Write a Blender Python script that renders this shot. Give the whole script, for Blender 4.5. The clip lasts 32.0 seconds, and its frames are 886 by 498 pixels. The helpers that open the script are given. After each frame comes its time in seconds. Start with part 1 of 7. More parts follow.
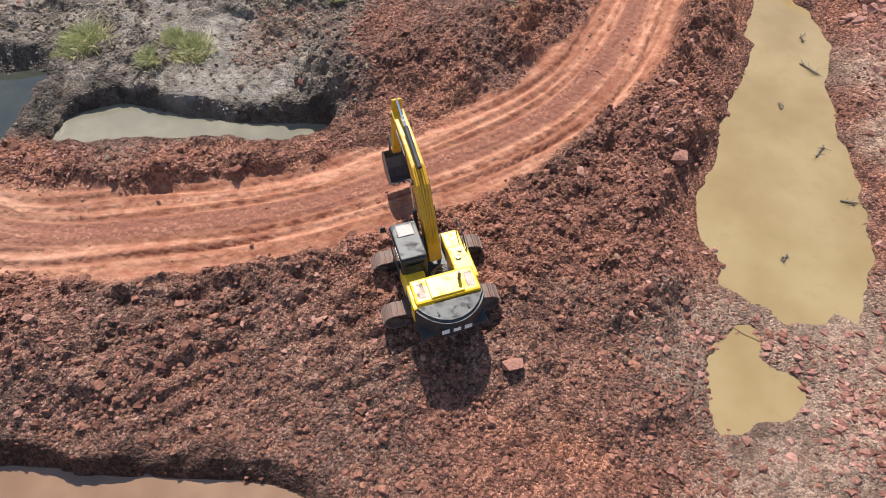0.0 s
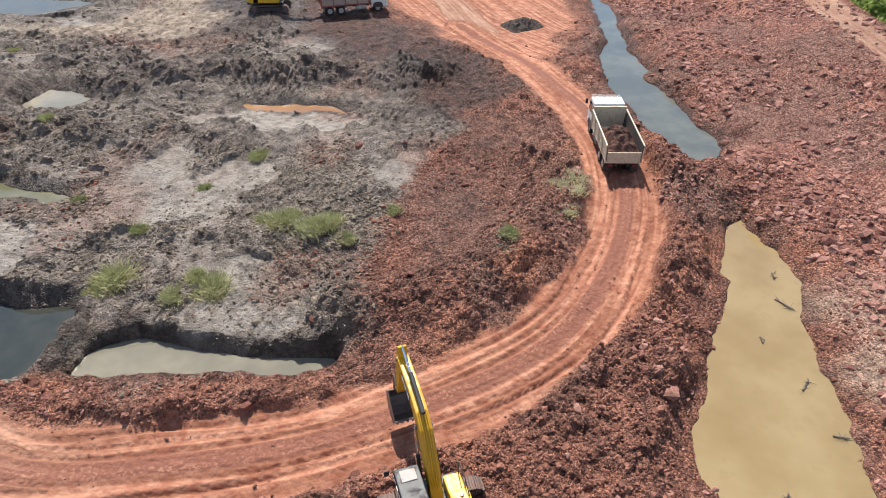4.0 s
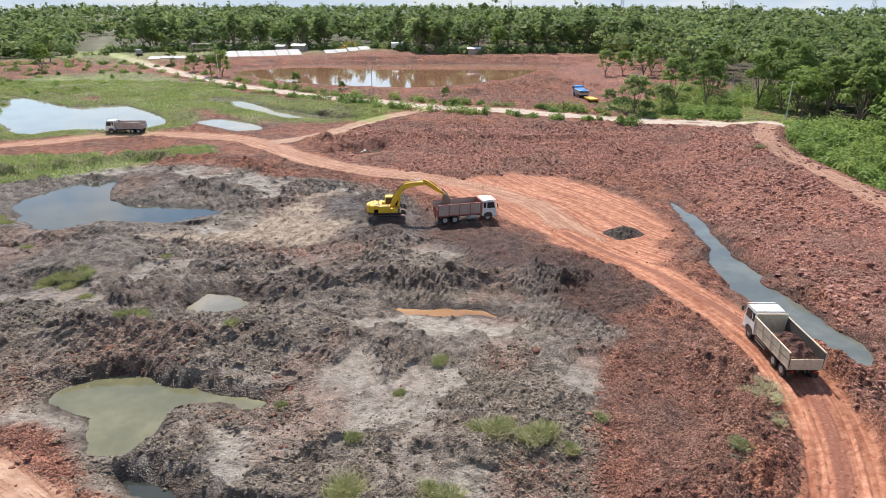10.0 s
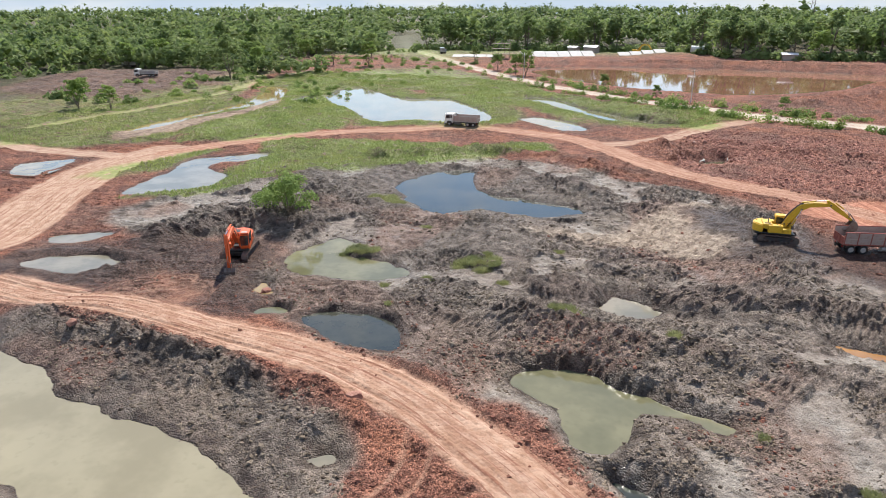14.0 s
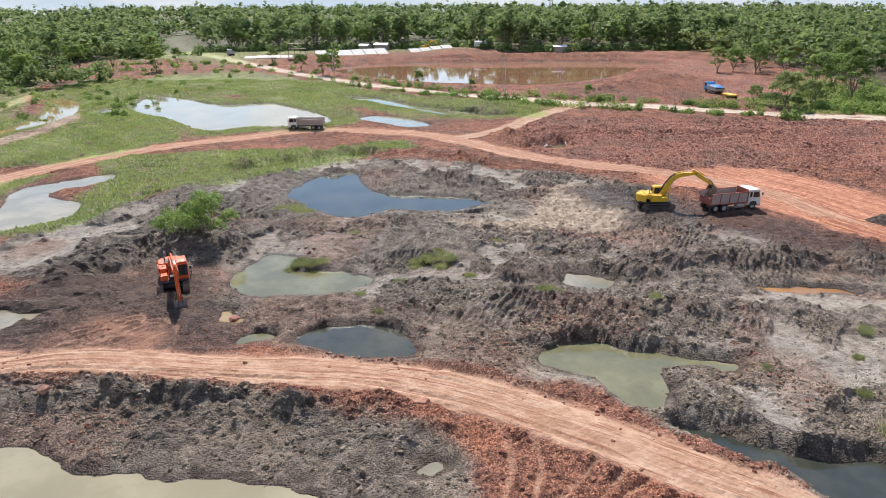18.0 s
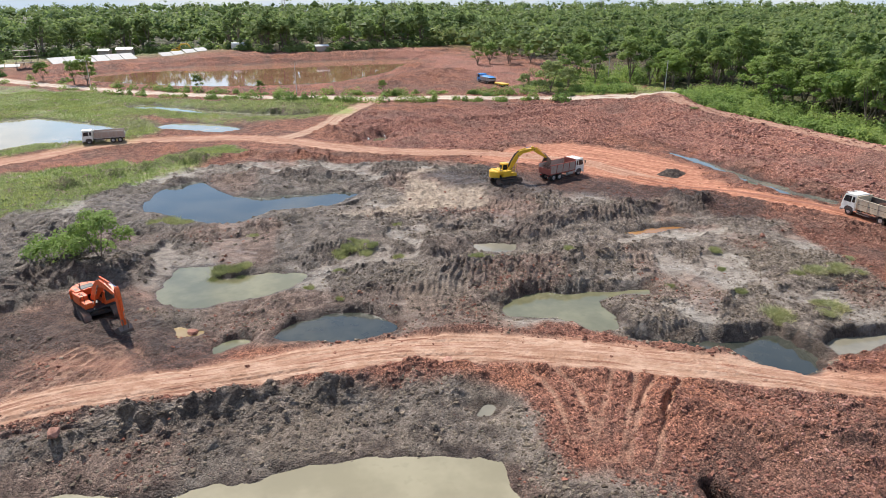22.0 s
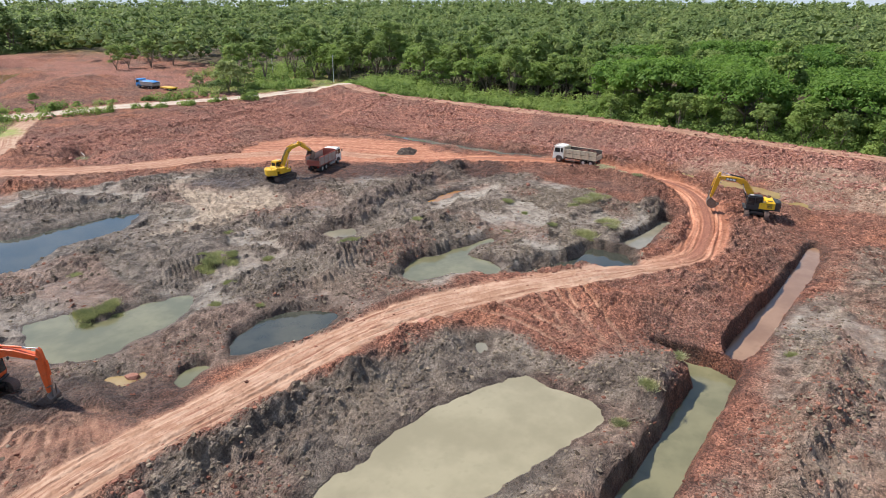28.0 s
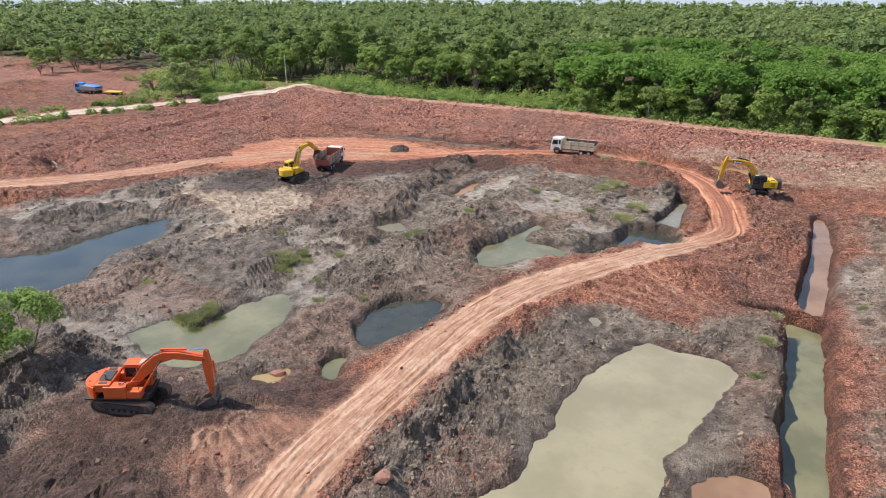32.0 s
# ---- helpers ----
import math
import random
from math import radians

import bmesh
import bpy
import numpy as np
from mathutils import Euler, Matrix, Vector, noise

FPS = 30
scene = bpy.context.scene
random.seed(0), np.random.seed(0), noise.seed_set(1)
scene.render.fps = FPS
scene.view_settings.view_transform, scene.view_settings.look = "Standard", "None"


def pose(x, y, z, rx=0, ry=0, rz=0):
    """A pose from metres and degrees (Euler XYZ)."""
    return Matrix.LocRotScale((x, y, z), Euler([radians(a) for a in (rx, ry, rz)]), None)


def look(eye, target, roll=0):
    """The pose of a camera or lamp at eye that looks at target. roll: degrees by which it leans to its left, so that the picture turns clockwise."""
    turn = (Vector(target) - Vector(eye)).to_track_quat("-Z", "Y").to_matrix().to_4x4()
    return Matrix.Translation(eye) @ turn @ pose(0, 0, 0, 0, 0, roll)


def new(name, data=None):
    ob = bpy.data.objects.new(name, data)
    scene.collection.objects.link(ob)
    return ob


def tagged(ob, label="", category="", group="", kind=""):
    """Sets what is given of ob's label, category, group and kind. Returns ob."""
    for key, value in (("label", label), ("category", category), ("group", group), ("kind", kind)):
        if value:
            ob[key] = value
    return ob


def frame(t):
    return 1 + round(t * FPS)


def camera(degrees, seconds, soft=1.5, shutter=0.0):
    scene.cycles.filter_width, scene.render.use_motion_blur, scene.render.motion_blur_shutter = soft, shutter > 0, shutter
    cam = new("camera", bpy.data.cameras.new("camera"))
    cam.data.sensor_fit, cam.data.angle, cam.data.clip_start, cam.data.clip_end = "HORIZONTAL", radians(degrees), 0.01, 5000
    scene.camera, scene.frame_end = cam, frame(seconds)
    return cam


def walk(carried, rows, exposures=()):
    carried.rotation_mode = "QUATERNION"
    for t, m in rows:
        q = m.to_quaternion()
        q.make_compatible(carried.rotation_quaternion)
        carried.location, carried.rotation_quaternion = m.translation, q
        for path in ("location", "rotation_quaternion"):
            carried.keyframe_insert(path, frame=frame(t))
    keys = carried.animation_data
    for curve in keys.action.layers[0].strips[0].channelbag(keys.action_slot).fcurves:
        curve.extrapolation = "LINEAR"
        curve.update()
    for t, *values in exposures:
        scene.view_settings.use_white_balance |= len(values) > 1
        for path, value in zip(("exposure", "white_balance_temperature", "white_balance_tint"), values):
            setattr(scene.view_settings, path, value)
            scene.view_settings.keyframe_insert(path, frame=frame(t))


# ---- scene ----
cam = camera(67.95, 32.0, .75)
# seconds, x, y, z, heading (left positive), depression, roll
PATH = [
    (0, 9.87, 0.91, 22.94, 1.50, 54.70, 0.05),
    (0.5, 9.88, 0.89, 23.28, 1.54, 53.15, 0.01),
    (1, 9.90, 0.90, 23.63, 1.56, 51.13, -0.02),
    (1.5, 9.90, 0.89, 23.97, 1.54, 48.92, -0.04),
    (2, 9.90, 0.89, 24.30, 1.60, 46.55, -0.04),
    (2.5, 9.81, 0.92, 24.58, 1.44, 43.98, 0.06),
    (3, 9.73, 0.94, 24.85, 1.33, 41.61, 0.10),
    (3.5, 9.73, 0.94, 25.10, 1.34, 39.41, 0.08),
    (5.5, 9.30, 0.88, 25.89, 1.34, 31.17, 0.08),
    (6, 8.67, 0.78, 26.13, 1.34, 29.15, 0.09),
    (6.5, 7.75, 0.68, 26.40, 1.37, 27.19, 0.11),
    (7, 6.58, 0.54, 26.61, 1.40, 25.17, 0.14),
    (7.5, 5.18, 0.45, 26.81, 1.40, 23.14, 0.17),
    (8, 3.59, 0.33, 26.94, 1.40, 21.39, 0.19),
    (8.5, 1.89, 0.19, 26.97, 1.42, 20.87, 0.20),
    (9, 0.00, 0.00, 27.00, 1.38, 20.85, 0.22),
    (9.5, -1.85, -0.10, 27.11, 1.48, 20.92, 0.17),
    (10, -3.82, -0.24, 27.19, 1.53, 20.95, 0.14),
    (10.5, -5.90, -0.49, 27.26, 2.34, 20.97, 0.15),
    (11, -8.00, -0.63, 27.25, 3.82, 20.95, 0.07),
    (11.5, -10.06, -0.67, 27.18, 6.89, 20.94, 0.00),
    (12, -12.22, -0.67, 27.13, 11.58, 20.96, -0.06),
    (12.5, -14.49, -0.79, 27.06, 17.13, 20.93, -0.09),
    (13, -16.84, -1.05, 27.00, 22.46, 20.88, -0.05),
    (13.5, -19.07, -1.48, 26.94, 23.28, 20.81, -0.08),
    (15.5, -27.33, -4.01, 27.60, 17.25, 20.95, -0.38),
    (16, -29.54, -4.72, 27.61, 13.54, 20.93, -0.35),
    (16.5, -31.80, -5.41, 27.58, 9.94, 20.93, -0.34),
    (17, -34.03, -5.98, 27.60, 7.34, 20.99, -0.34),
    (17.5, -36.29, -6.58, 27.60, 5.05, 21.02, -0.33),
    (18, -38.53, -7.14, 27.65, 2.94, 21.08, -0.32),
    (18.5, -40.78, -7.68, 27.63, 0.62, 21.12, -0.35),
    (19, -43.06, -8.27, 27.58, -1.78, 21.09, -0.36),
    (19.5, -45.37, -8.77, 27.58, -4.15, 21.11, -0.30),
    (20, -47.75, -9.22, 27.58, -6.50, 21.10, -0.18),
    (20.5, -50.09, -9.52, 27.59, -8.94, 21.12, -0.14),
    (21, -52.36, -9.63, 27.57, -12.10, 21.12, -0.19),
    (21.5, -54.69, -9.81, 27.64, -15.88, 21.14, -0.23),
    (22, -57.07, -9.98, 27.74, -19.76, 21.17, -0.23),
    (22.5, -59.40, -10.00, 27.90, -23.56, 21.23, -0.19),
    (23, -61.73, -9.89, 28.01, -27.28, 21.28, -0.18),
    (23.5, -64.16, -9.61, 28.14, -31.21, 21.32, -0.12),
    (24, -66.48, -9.18, 28.32, -35.57, 21.42, -0.07),
    (24.5, -68.81, -8.56, 28.41, -40.09, 21.45, 0.01),
    (25, -71.08, -7.78, 28.46, -44.54, 21.45, 0.07),
    (25.5, -73.33, -6.81, 28.54, -48.99, 21.45, 0.17),
    (27.5, -80.63, -1.56, 28.53, -54.24, 21.56, -0.04),
    (28, -82.37, -0.01, 28.42, -54.29, 21.45, 0.05),
    (28.5, -84.04, 1.62, 28.32, -54.31, 21.41, 0.08),
    (29, -85.66, 3.29, 28.24, -54.66, 21.35, 0.12),
    (29.5, -87.21, 4.99, 28.21, -55.64, 21.37, 0.12),
    (30, -88.74, 6.74, 28.18, -57.04, 21.34, 0.13),
    (30.5, -90.18, 8.59, 28.16, -58.67, 21.32, 0.16),
    (31, -91.63, 10.43, 28.15, -60.14, 21.34, 0.20),
    (31.5, -93.08, 12.24, 28.15, -61.57, 21.33, 0.19),
    (32, -94.49, 14.10, 28.13, -63.16, 21.36, 0.19),
]
walk(cam, [(t, pose(x, y, z, 90 - down, 0, left) @ pose(0, 0, 0, 0, 0, lean)) for t, x, y, z, left, down, lean in PATH])

# ---- world and light ----
SUN_UP, SUN_WEST = 52.0, 12.0
world = bpy.data.worlds.new("sky")
scene.world = world
world.use_nodes = True
wn = world.node_tree
sky = wn.nodes.new("ShaderNodeTexSky")
sky.sky_type, sky.sun_disc = "NISHITA", False
sky.sun_elevation, sky.sun_rotation = radians(SUN_UP), radians(-SUN_WEST)
sky.air_density, sky.dust_density, sky.ozone_density = 1.0, .15, 2.0
# broken white cloud, as the pools mirror it
puffs = wn.nodes.new("ShaderNodeTexNoise")
puffs.inputs["Scale"].default_value, puffs.inputs["Detail"].default_value, puffs.inputs["Roughness"].default_value = 3.2, 7, .58
cover = wn.nodes.new("ShaderNodeMapRange")
cover.interpolation_type = "SMOOTHSTEP"
cover.inputs["From Min"].default_value, cover.inputs["From Max"].default_value, cover.inputs["To Max"].default_value = .50, .66, .85
wn.links.new(puffs.outputs[0], cover.inputs["Value"])
veil = wn.nodes.new("ShaderNodeMix")
veil.data_type = "RGBA"
veil.inputs[7].default_value = (7.0, 7.2, 7.5, 1)
wn.links.new(cover.outputs[0], veil.inputs[0])
wn.links.new(sky.outputs[0], veil.inputs[6])
wn.links.new(veil.outputs[2], wn.nodes["Background"].inputs[0])
wn.nodes["Background"].inputs[1].default_value = 0.11
sun = new("sun", bpy.data.lights.new("sun", "SUN"))
sun.data.energy, sun.data.angle, sun.data.color = 4.65, radians(0.6), (1.0, 0.95, 0.87)
su = Vector((-math.sin(radians(SUN_WEST)) * math.cos(radians(SUN_UP)), math.cos(radians(SUN_WEST)) * math.cos(radians(SUN_UP)), math.sin(radians(SUN_UP))))
sun.matrix_world = look(su * 200, (0, 0, 0))
scene.view_settings.exposure = 0.62

# ---- noise on arrays ----
def hash2(ix, iy, seed):
    h = (ix.astype(np.int64) * 374761393 + iy.astype(np.int64) * 668265263 + seed * 1442695041) & 0xFFFFFFFF
    h = ((h ^ (h >> 13)) * 1274126177) & 0xFFFFFFFF
    return ((h ^ (h >> 16)) & 0xFFFFFF) / float(0xFFFFFF)


def vnoise(x, y, size, seed=0):
    """Smooth noise in -1..1 with cells of that size."""
    x, y = x / size, y / size
    ix, iy = np.floor(x), np.floor(y)
    fx, fy = x - ix, y - iy
    ux, uy = fx * fx * (3 - 2 * fx), fy * fy * (3 - 2 * fy)
    a, b = hash2(ix, iy, seed), hash2(ix + 1, iy, seed)
    c, d = hash2(ix, iy + 1, seed), hash2(ix + 1, iy + 1, seed)
    return 2 * (a + (b - a) * ux + (c - a) * uy + (a - b - c + d) * ux * uy) - 1


def lumps(x, y, size, seed=0):
    """Broken lumps: 0 in the cracks between them, 1 on their tops, and each lump's own number."""
    x, y = x / size, y / size
    ix, iy = np.floor(x), np.floor(y)
    best, next_one, own = np.full(x.shape, 9.0), np.full(x.shape, 9.0), np.zeros(x.shape)
    for dx in (-1, 0, 1):
        for dy in (-1, 0, 1):
            cx, cy = ix + dx, iy + dy
            d = (cx + hash2(cx, cy, seed) - x) ** 2 + (cy + hash2(cx, cy, seed + 7) - y) ** 2
            own = np.where(d < best, hash2(cx, cy, seed + 13), own)
            next_one = np.minimum(next_one, np.maximum(best, d))
            best = np.minimum(best, d)
    return np.sqrt(np.clip((np.sqrt(next_one) - np.sqrt(best)) * 1.6, 0, 1)), own


def step(a, b, v):
    t = np.clip((v - a) / (b - a), 0, 1)
    return t * t * (3 - 2 * t)


# ---- the plan: heights, roads, ponds ----
SPOTS_NEAR = [
    (9, 15, .7), (0, 13, -.1), (-4, 7, 0), (23, 11, 0), (21.7, 17, -.1), (20, 22, .8), (15.5, 20.6, .7), (0, 20.9, .2), (11, 26.9, 1.0), (12.5, 31.6, 1.3),
    (20, 35, .5), (31.5, 39, .9), (34, 20, .35), (29, 8, .2), (2.3, 45, 1.0), (-5.6, 44.5, .6), (-25, 58, -.2), (-.7, 56.5, -.6), (17.6, 80.7, -1.3), (28, 98, -1.3),
    (35, 72.6, .5), (-21, 94.7, -.6), (-12.6, 82, -.3), (-26, 84, -.8), (-44, 60, .6), (-57, 59, .3), (-60, 46, .2), (-46, 45.6, .9), (-31.6, 49, 1.3),
    (-22.5, 46, 1.0), (-10.8, 35.6, .6), (5, 104, -1.0), (8, 6.3, -.6),
]
SPOTS_FAR = [
    (-42, 31.2, 1.3), (-26, 28.8, 1.4), (-63, 28, 1.1), (-69, 31, 1.5), (-53, 24.7, .5), (-44, 15.8, .5), (-31.4, 15.7, 1.4), (-37.4, 10.5, 1.0),
    (-31, -1, 1.5), (-45, 1, 1.2), (-15, 0, 1.3), (0, 0, .9), (20, 0, .8), (-13, 162, .6), (24, 149, .8), (64, 137, 1.6), (-85, 233, -1.0), (-68, 138, -.9),
    (-121, 80, -.8), (-64, 78, .3), (-70, 50, .5), (-80, 40, .7), (-90, 20, 1.2), (-100, 60, -.2), (0, 210, .5), (28, 190, .9), (80, 60, 1.0), (90, 120, 1.2),
    (80, 0, 1.0), (-150, 200, -1.0), (-60, 0, 1.8), (-60, 110, -.5),
]
SPOTS_LAKE = [(-100, 331, -.2), (-28, 333, -.2), (84, 378, 1.5), (60, 300, 1), (-60, 222, -1.0), (-40, 224, -1.2), (-24, 220, -.9), (-12, 222, -.3), (8, 228, 1.6), (4, 210, 2.8), (24, 216, 2.4), (-130, 370, 0), (-50, 420, 1.2), (30, 420, 1.5), (-215, 205, -.6), (-240, 360, 0)]


def base_height(x, y):
    num, den = np.zeros(x.shape), np.zeros(x.shape)
    for sx, sy, sz in SPOTS_NEAR + SPOTS_FAR + SPOTS_LAKE:
        w = 1.0 / ((x - sx) ** 2 + (y - sy) ** 2 + 18.0) ** 2
        num, den = num + w * sz, den + w
    far = 1.6e-9
    far_off = np.hypot(x + 25, y)
    return (num - 2.0 * far) / (den + far) - .05 * np.maximum(0, far_off - 1450)


def along(x, y, line):
    """Distance from a line of points, side (left positive) and length along it."""
    best, side, run, s0 = np.full(x.shape, 1e9), np.zeros(x.shape), np.zeros(x.shape), 0.0
    for (ax, ay), (bx, by) in zip(line, line[1:]):
        ex, ey = bx - ax, by - ay
        n = math.hypot(ex, ey)
        t = np.clip(((x - ax) * ex + (y - ay) * ey) / (n * n), 0, 1)
        px, py = x - ax - t * ex, y - ay - t * ey
        d = np.hypot(px, py)
        near = d < best
        best = np.where(near, d, best)
        side = np.where(near, np.sign(ex * py - ey * px) * d, side)
        run = np.where(near, s0 + t * n, run)
        s0 += n
    return best, side, run


def rounded(line, n=6, closed=False):
    """A smooth curve through the points of a line."""
    p = [Vector(q) for q in line]
    out, m = [], len(p)
    for i in range(m if closed else m - 1):
        if closed:
            a, b, c, d = p[i - 1], p[i], p[(i + 1) % m], p[(i + 2) % m]
        else:
            a, b, c, d = p[max(i - 1, 0)], p[i], p[i + 1], p[min(i + 2, m - 1)]
        for k in range(n):
            t = k / n
            out.append(tuple(0.5 * (2 * b + (c - a) * t + (2 * a - 5 * b + 4 * c - d) * t * t + (3 * b - a - 3 * c + d) * t ** 3)))
    if not closed:
        out.append(tuple(p[-1]))
    return out


def edge_distance(x, y, ring):
    """Signed distance from a closed outline, negative inside."""
    inside, best = np.zeros(x.shape, bool), np.full(x.shape, 1e9)
    for (ax, ay), (bx, by) in zip(ring, ring[1:] + ring[:1]):
        ex, ey = bx - ax, by - ay
        t = np.clip(((x - ax) * ex + (y - ay) * ey) / (ex * ex + ey * ey + 1e-9), 0, 1)
        best = np.minimum(best, np.hypot(x - ax - t * ex, y - ay - t * ey))
        if ay != by:
            inside ^= ((ay > y) != (by > y)) & (x < ex * (y - ay) / ey + ax)
    return np.where(inside, -best, best)


# name, half width, line
ROADS = {
    "haul": (2.3, [(-96, 36), (-78, 35.6), (-69, 36.3), (-58, 36.4), (-48, 35.6), (-38, 32.6), (-31.5, 29.3), (-24, 24.6), (-15, 19.9), (-9.6, 17.6), (-3.6, 17.8), (2.4, 18.8),
                    (7.2, 20.4), (11, 22.4), (15, 25.7), (18.2, 30.0), (20.4, 35), (21.5, 42), (21.2, 49), (19.2, 58), (15.6, 68.5), (10, 80)]),
    "yard_track": (2.6, [(12, 78), (8, 90), (0, 100), (-8, 105), (-20, 109.5), (-32, 117), (-41, 127), (-50, 136), (-62, 140), (-75, 141), (-88, 132), (-100, 121), (-112, 106), (-120, 93)]),
    "west_apron": (5.2, [(-121, 94), (-121.5, 82), (-116, 69), (-107, 55), (-100, 44)]),
    "branch": (2.0, [(-44, 130), (-33, 138), (-23, 154), (-14, 167)]),
    "canal_track": (1.6, [(-166, 100), (-164.2, 118.8), (-163.4, 138.8), (-167.4, 163.1), (-173.7, 184.6), (-182.5, 206)]),
    "west": (2.0, [(-190, 84), (-148, 85), (-130, 87), (-121, 89)]),
    "white": (3.1, [(-330, 640), (-219, 402), (-155, 309), (-86, 233), (-60, 211.5), (-34, 188), (-14, 173), (5, 167), (25, 157.5), (48, 147.7), (64, 137), (90, 124)]),
    "crest": (1.9, [(60, 138), (53, 124), (50, 110), (50, 90), (49.5, 62), (48, 42), (45.5, 26), (43.5, 2), (42, -30)]),
}
ROADS = {k: (w, rounded(line)) for k, (w, line) in ROADS.items()}
# single wheel tracks swinging off the haul road
TRACKS = [rounded(line) for line in (
    [(-74, 36.6), (-72.5, 38.0), (-70.5, 40.4), (-68.8, 43.7)], [(-73.4, 34.4), (-71.4, 36.1), (-69.0, 38.9), (-66.8, 43.2)], [(-70.2, 34.4), (-67.9, 38.2), (-66.8, 42.3)],
    [(-58, 37.0), (-63.5, 37.6), (-64.5, 40.3), (-65.5, 43.2)], [(-73.4, 40.2), (-71.4, 42.1), (-69.1, 44.6)], [(-73, 36), (-71.6, 37.7), (-69.5, 39.5), (-66.7, 44.1)],
    [(-60, 37.4), (-66.4, 38.2), (-72, 40.4)],
    [(-30, 25.5), (-32.2, 22.8), (-36.0, 18.2)], [(-27.5, 23.5), (-30.2, 21.4), (-34.6, 16.6)], [(-36, 29.5), (-35.2, 25.5), (-36.4, 20.8)])]
APRON = rounded([(-57, 37), (-63, 40), (-65, 45), (-69, 46), (-72.5, 44), (-76, 40), (-76, 35), (-66, 35)], 4, True)
YARD = rounded([(-12, 100), (-3, 105), (6, 109), (16, 104), (21.5, 96), (23.5, 87), (21.5, 76), (17.5, 68), (13, 70), (8, 76), (3.5, 83), (-2, 92)], 4, True)

